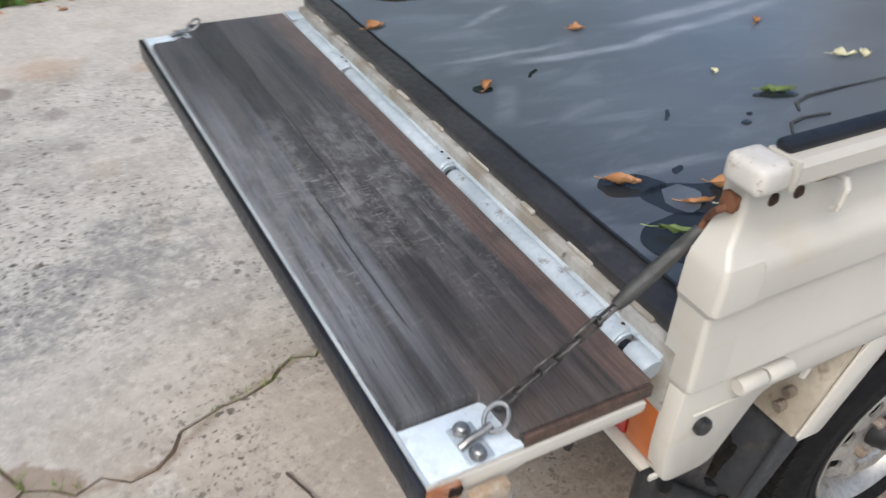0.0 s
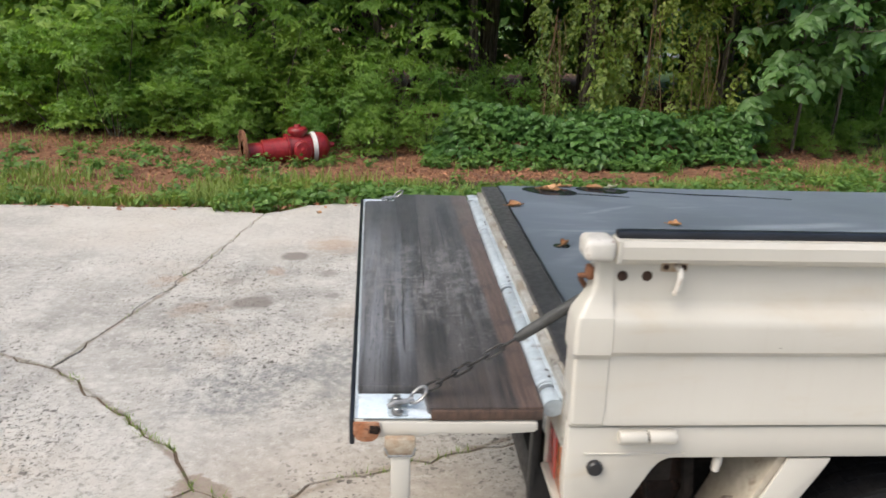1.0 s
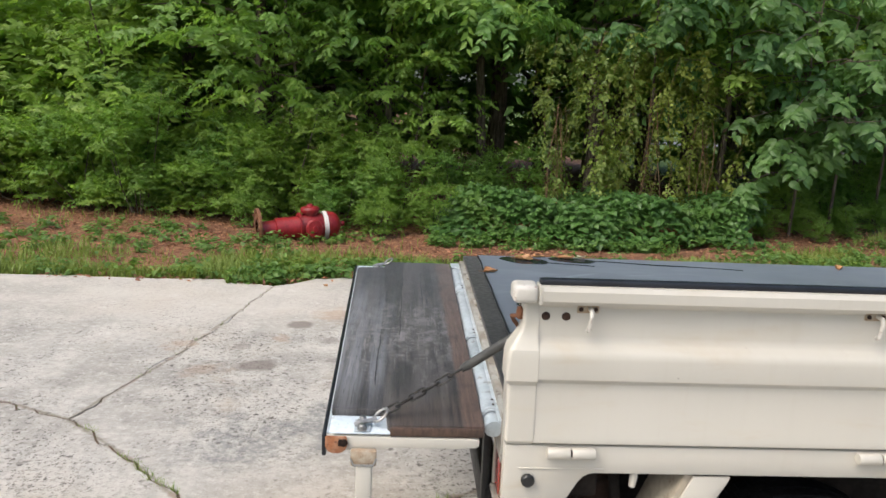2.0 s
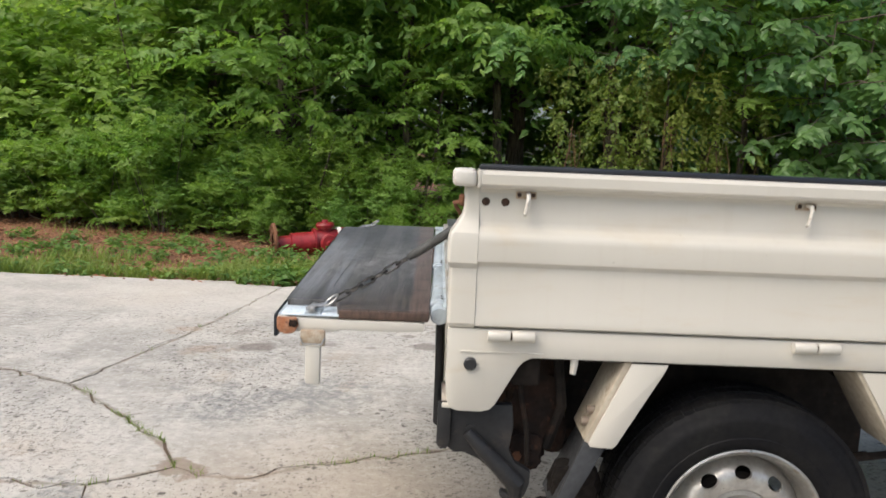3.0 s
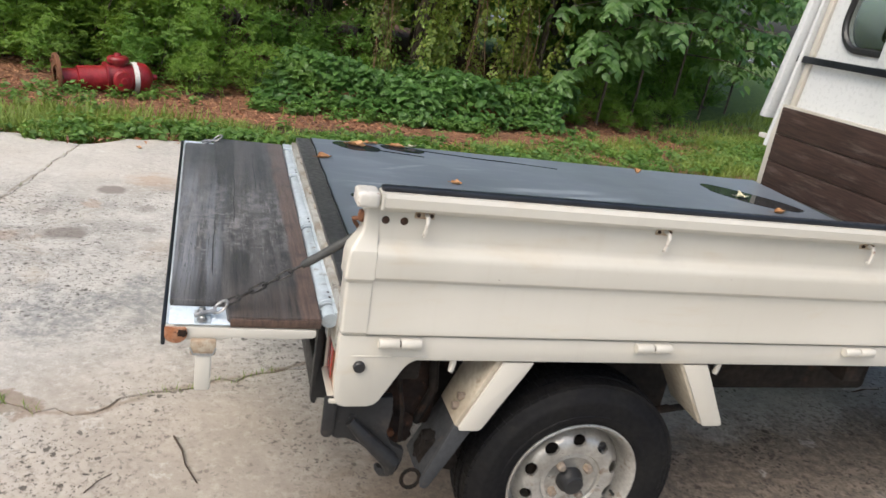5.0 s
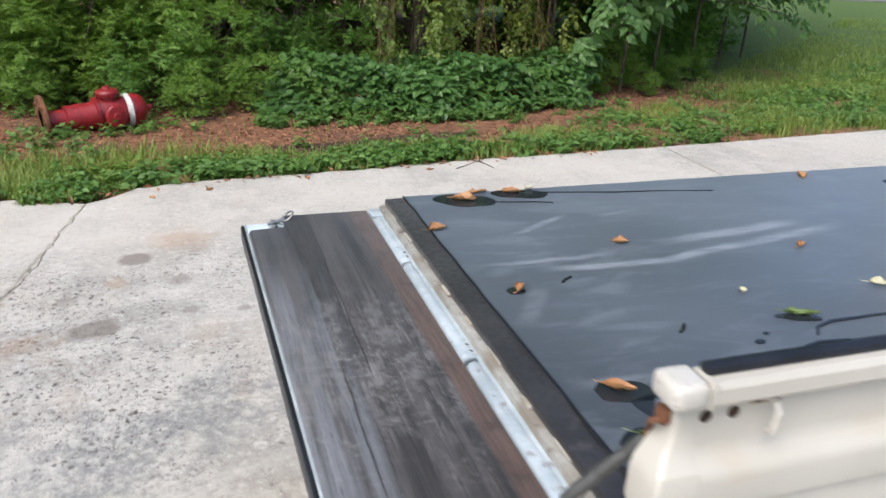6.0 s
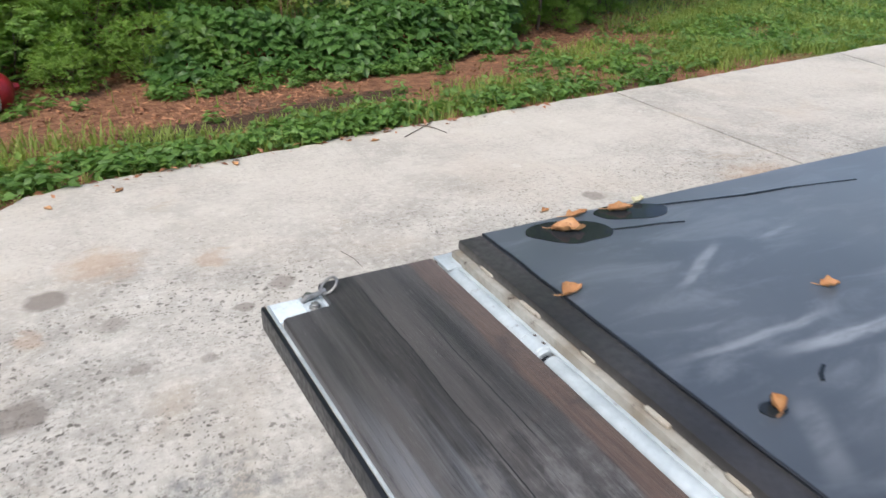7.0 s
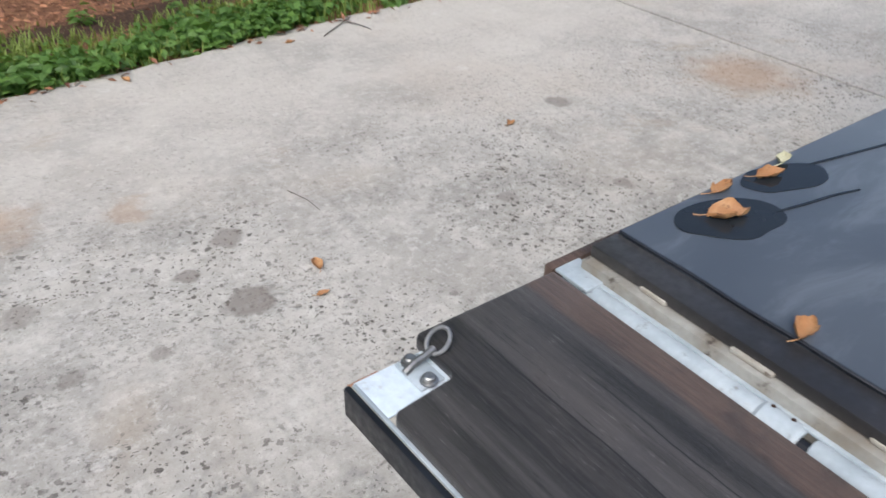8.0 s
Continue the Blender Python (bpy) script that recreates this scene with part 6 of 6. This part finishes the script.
second = [(-8.8, 12.3, 1.3), (-7.0, 12.0, 1.25), (-5.2, 11.7, 1.1), (-1.3, 9.8, 0.9), (2.9, 10.6, 0.7), (4.6, 10.8, 0.8), (6.3, 11.4, 1.1), (8.0, 12.6, 1.2), (9.8, 14.0, 1.2), (-3.9, 12.2, 1.0), (0.8, 12.2, 0.9), (-1.8, 12.4, 0.8)]
dim_shrubs = [build_shrub(26, 1.8, 0.95, 820, 0.078, DIM_SHRUB_LEAF, "dense dark green small-leaved shrub at the wood's edge", 0.62, 9, 0.24, shape=LEAF6, faces=FACE6),
          build_shrub(27, 2.0, 1.0, 780, 0.086, DIM_SHRUB_LEAF, "dark green shrub with arching twigs beside the hydrant", 0.55, 10, 0.30, shape=LEAF6, faces=FACE6)]
# shrubs right of x = -2.6 take the dimmer leaf copy
plant(shrubs, [q for q in front + second if q[0] < -2.6], rng)
plant(dim_shrubs, [q for q in front + second if q[0] >= -2.6], rng)

saplings = [build_tree(36, 4.2, 0.035, 1.15, 1.25, 460, 0.125, SHRUB_LEAF, "bright green sapling leaning out of the wood", 0.60, 11, 0.45, (0.1, -0.5), LEAF6, FACE6, flat=0.3),
            build_tree(37, 4.8, 0.040, 1.4, 1.4, 460, 0.14, SHRUB_LEAF, "slim sapling with layered leafy branches", 0.52, 12, 0.5, (-0.1, -0.6), LEAF6, FACE6, flat=0.3)]
plant(saplings, [(-4.9, 11.0, 1.0), (-1.7, 9.0, 0.8), (-0.2, 8.9, 0.75)], rng)
trees = [build_tree(31, 7.4, 0.085, 2.3, 1.9, 900, 0.15, TREE_LEAF, "broadleaf tree with low drooping branches", 0.56, 12, 0.55, shape=LEAF6, faces=FACE6),
         build_tree(32, 8.4, 0.10, 2.6, 2.2, 900, 0.145, TREE_LEAF, "tall broadleaf tree in the wood", 0.62, 12, 0.5, shape=LEAF6, faces=FACE6),
         build_tree(33, 6.6, 0.06, 1.9, 1.8, 850, 0.165, SHRUB_LEAF, "slender young tree with long green sprays", 0.5, 13, 0.6)]
plant(trees, [(-9.2, 15.2, 1.0), (-7.2, 14.6, 1.0), (-5.5, 13.6, 0.95), (-3.6, 10.6, 0.95), (-2.3, 9.5, 0.9), (-0.5, 9.4, 0.95), (0.9, 9.8, 0.9), (2.5, 9.9, 1.0), (4.2, 9.5, 0.95), (5.9, 10.3, 0.9), (7.6, 11.6, 1.0), (9.6, 13.2, 1.0)], rng)
deep = [build_tree(34, 10.5, 0.15, 2.0, 2.7, 760, 0.24, TREE_LEAF, "dark tree deep in the wood", 0.5, 10, 0.9, flat=0.8),
        build_tree(35, 11.0, 0.17, 1.7, 2.9, 760, 0.24, TREE_LEAF, "dark tree deep in the wood", 0.5, 10, 0.9, flat=0.8)]
plant(deep, [(x, y, 1.0) for x, y in ((-10.4, 16.4), (-8.2, 15.8), (-6.2, 15.2), (-4.2, 13.4), (-2.6, 11.6), (-0.7, 11.4), (1.2, 11.7), (3.0, 11.8), (4.8, 12.0), (6.6, 12.8),
             (-9.0, 15.6), (-6.2, 15.2), (-3.6, 14.9), (-1.0, 14.2), (1.6, 14.4), (4.2, 14.8), (7.0, 15.8), (-7.6, 17.6), (-4.8, 17.3), (-2.2, 16.9), (0.4, 16.9), (3.0, 17.1), (5.6, 17.6), (-12.5, 14.0), (-13.0, 11.0), (8.2, 18.0), (8.4, 14.0), (10.6, 15.8), (12.5, 18.5), (10.0, 19.5))], rng)
# saplings far in, closing the view under the crowns
plant([build_shrub(25, 2.6, 1.3, 420, 0.15, TREE_LEAF, "dark undergrowth deep in the wood", 0.6, 9, 0.4, shape=LEAF6, faces=FACE6)],
      [(x, 18.6 + 0.35 * (k % 3), 1.3) for k, x in enumerate((-14.0, -11.5, -9.0, -6.5, -4.0, -1.5, 1.0, 3.5, 6.0, 8.5))], rng)


# big-leaved tree leaning out at the wood's corner
def build_bigleaf(seed, x, y, height, reach, low, leaf):
    rng = np.random.RandomState(seed)
    root = thing("tree", "young tree with very large heart-shaped leaves", "tree", pose(x, y, lie(x, y)), "trees of the wood")
    part("trunk", tube([(0, 0, -0.1), (0.03, -0.05, height * 0.4), (-0.05, -0.15, height * 0.75), (0, -0.2, height)], [0.022, 0.018, 0.013, 0.008], 8), BARK, root)
    ends, heads = [], []
    for i in range(15):
        f = low + (0.98 - low) * i / 14
        a = -1.9 + rng.uniform(-1.5, 1.5)
        base = Vector((0, -0.2 * f, height * f))
        tip = base + Vector((math.cos(a), math.sin(a), rng.uniform(-0.15, 0.25))) * reach * rng.uniform(0.5, 1.0)
        part("limb", tube([base, base.lerp(tip, 0.5) + Vector((0, 0, 0.08)), tip], [0.012, 0.008, 0.004], 5), BARK, root)
        for k in range(7):
            ends.append(tuple(base.lerp(tip, 0.25 + 0.12 * k)))
            heads.append((math.cos(a) + rng.normal(0, 0.5), math.sin(a) + rng.normal(0, 0.5), 0.0))
    v, f = sprays(rng, np.array(ends), np.array(heads), 7, 0.42, leaf, 0.64, 0.55, LEAF6, FACE6)
    from_arrays("crown", v, f, BIG_LEAF, root)


for k, (x, y, h, r, low, leaf) in enumerate(((4.75, 8.2, 3.0, 1.25, 0.28, 0.175), (5.6, 8.8, 3.4, 1.35, 0.28, 0.19), (3.9, 8.6, 3.8, 1.25, 0.42, 0.175), (6.6, 9.4, 3.6, 1.5, 0.30, 0.19), (7.7, 10.2, 3.8, 1.6, 0.30, 0.20), (9.0, 11.3, 4.0, 1.7, 0.30, 0.20),
                                             (2.9, 8.6, 4.2, 1.30, 0.54, 0.175))):
    build_bigleaf(41 + k, x, y, h, r, low, leaf)


def build_vines(seed, x, y, height, spread_r, n):
    """A curtain of dead and yellowing vines hanging from the trees."""
    rng = np.random.RandomState(seed)
    root = thing("hanging_vines", "tangle of brown and yellowing vines", "vines", pose(x, y, lie(x, y)), "vines at the wood's edge")
    starts, heads = [], []
    for i in range(n):
        px, py = rng.uniform(-spread_r, spread_r), rng.uniform(-0.35, 0.35)
        qx, qy = px + rng.normal(0, 0.25), py + rng.normal(0, 0.15)
        pts = []
        for k in range(7):
            f = k / 6
            pts.append(Vector((px + (qx - px) * f + 0.11 * math.sin(f * 7 + i), py + (qy - py) * f + 0.05 * math.cos(f * 6 + i * 2), height * rng.uniform(0.96, 1.0) * f)))
        part("vine", tube(pts, rng.uniform(0.0015, 0.0035), 5), VINE_STEM, root)
        for k in range(64):
            f = rng.uniform(0.15, 1.0)
            j = min(int(f * 6), 5)
            starts.append(tuple(pts[j].lerp(pts[j + 1], f * 6 - j)))
            heads.append((rng.normal(0, 1), rng.normal(-0.4, 0.8), rng.normal(-0.3, 0.4)))
    for i in range(1):
        cx = rng.uniform(-spread_r, spread_r)
        top = height * rng.uniform(0.6, 0.85)
        for k in range(7):
            ox, oy = rng.normal(0, 0.05), -0.12 + rng.normal(0, 0.06)
            pts = [Vector((cx + ox * (1.6 - 0.9 * f) + 0.05 * math.sin(f * (4 + k % 3) + k) + rng.normal(0, 0.015), oy + 0.03 * math.cos(f * 5 + k), top * rng.uniform(0.9, 1.0) * f)) for f in (0, 0.2, 0.4, 0.6, 0.8, 1.0)]
            part("dead_vine", tube(pts, rng.uniform(0.002, 0.006), 5), VINE_STEM, root)
    v, f = sprays(rng, np.array(starts), np.array(heads), 7, 0.24, 0.068, 0.74, 0.4)
    from_arrays("foliage", v, f, VINE_LEAF, root)


build_vines(51, 1.85, 8.15, 2.5, 0.34, 7)
build_vines(52, 2.65, 8.35, 2.6, 0.42, 6)
build_vines(53, 3.5, 8.3, 2.3, 0.45, 5)


# ---------------------------------------------------------------- low growth
def far_edge(x):
    """Far edge of the slab at x."""
    if x < -1.55:
        return 4.37
    if x < -0.9:
        return 4.24 + 0.25 * max(0.0, (x + 1.25) / 0.35)
    return 4.5 + 0.10 * (x + 0.9)


def build_ground_cover():
    rng = np.random.RandomState(61)
    n = 8000
    x, y = rng.uniform(0.1, 4.3, n), rng.uniform(6.75, 8.2, n)
    edge = 7.02 + 0.18 * np.sin(x * 2.3) + 0.08 * np.sin(x * 6.1)
    keep = (y > edge - 0.08 * rng.rand(n)) & (x < 4.0 + 0.25 * np.sin(y * 5))
    x, y, edge = x[keep], y[keep], edge[keep]
    top = 0.44 * np.clip((y - edge) / 0.28, 0.12, 1) ** 0.6 * np.clip((x - 0.05) / 0.4, 0.3, 1) * (1 + 0.22 * np.sin(x * 4.1 + y * 3))
    z = -0.12 + top * rng.uniform(0.45, 1.05, len(x)) + 0.02
    along = np.stack([rng.normal(0, 0.8, len(x)), -0.55 + rng.normal(0, 0.7, len(x)), rng.normal(-0.25, 0.25, len(x))], 1)
    up = np.stack([rng.normal(0, 0.3, len(x)), -0.35 + rng.normal(0, 0.3, len(x)), np.ones(len(x))], 1)
    v, f = leaves_at(rng, np.stack([x, y, z], 1), along, up, rng.uniform(0.06, 0.125, len(x)), 0.84, LEAF6, FACE6)
    tagged(from_arrays("ground_cover", v, f, IVY_LEAF), "dense dark green broad-leaved ground cover", "ground cover", kind="stuff")


build_ground_cover()


def blades(rng, x, y, z, tall, wide):
    n = len(x)
    a = rng.uniform(0, math.tau, n)
    side = np.stack([np.cos(a), np.sin(a), np.zeros(n)], 1) * wide[:, None]
    bend = np.stack([-np.sin(a), np.cos(a), np.zeros(n)], 1) * (tall * rng.uniform(0.15, 0.8, n))[:, None]
    base = np.stack([x, y, z], 1)
    up = np.array([0, 0, 1.0])[None] * tall[:, None]
    mid = base + 0.55 * up + 0.3 * bend
    tip = base + 0.92 * up + bend
    v = np.stack([base - side, base + side, mid - side * 0.75, mid + side * 0.75, tip], 1)
    f = (np.arange(n)[:, None, None] * 5 + np.array([(0, 1, 3), (0, 3, 2), (2, 3, 4)])[None]).reshape(-1, 3)
    return v.reshape(-1, 3), f


def field(x, y, s, seed=0.0):
    return np.array([noise.noise((a * s + seed, b * s, 0.3 + seed)) for a, b in zip(x, y)])


def build_grass():
    rng = np.random.RandomState(71)
    n = 190000
    x, y = rng.uniform(-9, 9, n), 4.2 + 4.6 * rng.rand(n) ** 1.5
    edge = np.array([far_edge(a) for a in x])
    depth = y - edge
    w = field(x, y, 1.1)
    band = np.where(x < 3.2, np.clip(1.5 - np.abs(depth - 0.42) * 1.45, 0, 1), np.clip(1.2 - depth * 0.12, 0.35, 1))
    chance = band * np.clip(0.70 + 1.7 * w, 0.10, 1)
    chance = np.where((x < 3.2) & (depth > 1.3), 0.03 * np.clip(w * 3, 0, 1), chance)
    chance = np.where((x > -0.9) & (x < 3.2), chance * 0.45, chance)
    chance = np.where((x >= 3.2) & (x < 6.0), chance * np.clip(0.30 + 1.5 * field(x, y, 1.6, 5.0) + 0.22 * (x - 3.2), 0.05, 1), chance)
    keep = (depth > 0.02) & (rng.rand(n) < chance) & (y < np.where(x > 3.2, 6.5 + (x - 3.2) * 0.45, 8.6))
    x, y, w = x[keep], y[keep], w[keep]
    z = np.array([lie(a, b) for a, b in zip(x, y)]) - 0.005
    tall = rng.uniform(0.035, 0.135, len(x)) * np.clip(0.95 + 1.0 * w, 0.5, 1.8)
    v, f = blades(rng, x, y, z, tall, rng.uniform(0.003, 0.007, len(x)))
    tagged(from_arrays("verge_grass", v, f, GRASS), "uneven green grass along the driveway's edge", "grass", kind="stuff")


build_grass()


def build_lawn():
    rng = np.random.RandomState(72)
    n = 60000
    x, y = 5.4 + 18 * rng.rand(n) ** 1.3, 5.4 + 15 * rng.rand(n) ** 1.2
    keep = (y > 5.2 + 0.1 * (x - 6)) & (y < 7.6 + (x - 5.0) * 0.85)
    keep &= rng.rand(n) < np.clip(0.6 + 1.6 * field(x, y, 0.5, 6.0), 0.08, 1)
    x, y = x[keep], y[keep]
    z = np.array([lie(a, b) for a, b in zip(x, y)]) - 0.005
    v, f = blades(rng, x, y, z, rng.uniform(0.03, 0.13, len(x)) * np.clip(1 + 1.2 * field(x, y, 0.7, 2.0), 0.4, 2.0), rng.uniform(0.004, 0.011, len(x)))
    tagged(from_arrays("lawn_grass", v, f, GRASS), "rough bright green lawn beyond the wood", "grass", kind="stuff")


build_lawn()


def build_weeds():
    rng = np.random.RandomState(73)
    n = 1200
    x = rng.uniform(-9, 4.2, n)
    y = np.array([far_edge(a) for a in x]) + 0.06 + 0.40 * rng.rand(n) ** 1.3
    w = field(x, y, 0.9, 4.0)
    keep = rng.rand(n) < np.clip(0.65 + 1.3 * w, 0.1, 1) * np.where(x > 2.2, 0.5, np.where(x < -1.5, 0.22, 1))
    x, y = x[keep], y[keep]
    far_x, far_y = np.concatenate([rng.uniform(-9, 9.0, 420), rng.uniform(3.6, 9.5, 170)]), np.concatenate([rng.uniform(5.4, 7.6, 420), rng.uniform(5.3, 7.8, 170)])
    clear = (far_x > -1.6) & ((far_x < 3.0) | ((far_y > 6.7) & (far_x < 6.5))) & (rng.rand(len(far_x)) < 0.8)
    far_x, far_y = far_x[~clear], far_y[~clear]
    lush_x, lush_y = 6.0 + 9 * rng.rand(700) ** 1.2, 5.5 + 7 * rng.rand(700)
    lush = (lush_y < 6.6 + (lush_x - 4.8) * 0.62) & (lush_y > 5.2 + 0.1 * (lush_x - 6))
    far_x, far_y = np.concatenate([far_x, lush_x[lush]]), np.concatenate([far_y, lush_y[lush]])
    x, y = np.concatenate([x, far_x, rng.uniform(0.0, 2.6, 60), [-1.68, -1.62, -1.72, -1.2, -1.45, -1.30, -0.95, -0.85, -1.02]]), np.concatenate([y, far_y, rng.uniform(6.75, 7.05, 60), [6.58, 6.6, 6.64, 6.6, 6.52, 6.62, 6.78, 6.92, 6.70]])
    start = np.stack([x, y, np.array([lie(a, b) for a, b in zip(x, y)])], 1)
    vs, fs, base = [], [], 0
    for k in range(5):
        a = rng.uniform(0, math.tau, len(x))
        head = np.stack([np.cos(a) * 0.6, np.sin(a) * 0.6, rng.uniform(0.5, 1.4, len(x))], 1)
        v, f = sprays(rng, start, head, 6, 0.17, 0.078, 0.6, 0.25)
        vs.append(v)
        fs.append(f + base)
        base += len(v)
    tagged(from_arrays("verge_weeds", np.concatenate(vs), np.concatenate(fs), WEED), "low leafy green weeds along the driveway's edge", "weeds", kind="stuff")


build_weeds()


def build_litter():
    rng = np.random.RandomState(74)
    n = 52000
    x, y = rng.uniform(-9, 8.5, n), rng.uniform(4.5, 9.8, n)
    w = field(x, y, 0.8, 9.0)
    depth = y - np.array([far_edge(a) for a in x])
    keep = (depth > 0.0) & (rng.rand(n) < np.clip((depth - 0.3) * 0.8, 0.12, 1) * np.clip(0.6 + w, 0.15, 1))
    keep &= ~((x > -0.2) & (x < 1.8) & (np.abs(y - 5.45 - 0.3 * x) < 0.28) & (rng.rand(n) < 0.85))
    x, y = x[keep], y[keep]
    z = np.array([lie(a, b) for a, b in zip(x, y)]) + rng.uniform(0.004, 0.022, len(x))
    edge_x = rng.uniform(-3.0, 2.6, 150)
    edge_y = np.array([far_edge(a) for a in edge_x]) + rng.normal(-0.02, 0.035, 150)
    x, y, z = np.concatenate([x, edge_x]), np.concatenate([y, edge_y]), np.concatenate([z, np.full(150, 0.008)])
    along = np.stack([rng.normal(0, 1, len(x)), rng.normal(0, 1, len(x)), rng.normal(0, 0.35, len(x))], 1)
    up = np.stack([rng.normal(0, 0.6, len(x)), rng.normal(0, 0.6, len(x)), np.ones(len(x))], 1)
    size = rng.uniform(0.022, 0.060, len(x))
    size[-150:] = rng.uniform(0.04, 0.075, 150)
    v, f = leaves_at(rng, np.stack([x, y, z], 1), along, up, size, 0.38)
    tagged(from_arrays("leaf_litter", v, f, LITTER), "reddish-brown fallen leaves under the wood's edge", "leaf litter", kind="stuff")


build_litter()


def build_crack_grass():
    rng = np.random.RandomState(75)
    xs, ys = [], []
    for key, dense in (("edge_to_a", 60), ("a_west", 110), ("a_to_b", 260), ("b_to_c", 60), ("c_west", 260), ("b_east", 320), ("c_south", 50)):
        line = CRACKS[key]
        for k in range(dense * 3):
            i = rng.randint(0, len(line) - 1)
            f = rng.rand()
            px, py = line[i][0] * (1 - f) + line[i + 1][0] * f, line[i][1] * (1 - f) + line[i + 1][1] * f
            if noise.noise((px * 4.5, py * 4.5, 8)) > 0.0 and -3 < px < 0.4:
                xs.append(px + rng.normal(0, 0.009))
                ys.append(py + rng.normal(0, 0.009))
    x, y = np.array(xs), np.array(ys)
    v, f = blades(rng, x, y, np.full(len(x), -0.02), rng.uniform(0.015, 0.048, len(x)), rng.uniform(0.0010, 0.0024, len(x)))
    tagged(from_arrays("crack_grass", v, f, GRASS), "sparse grass growing in the driveway's cracks", "grass", kind="stuff")


build_crack_grass()
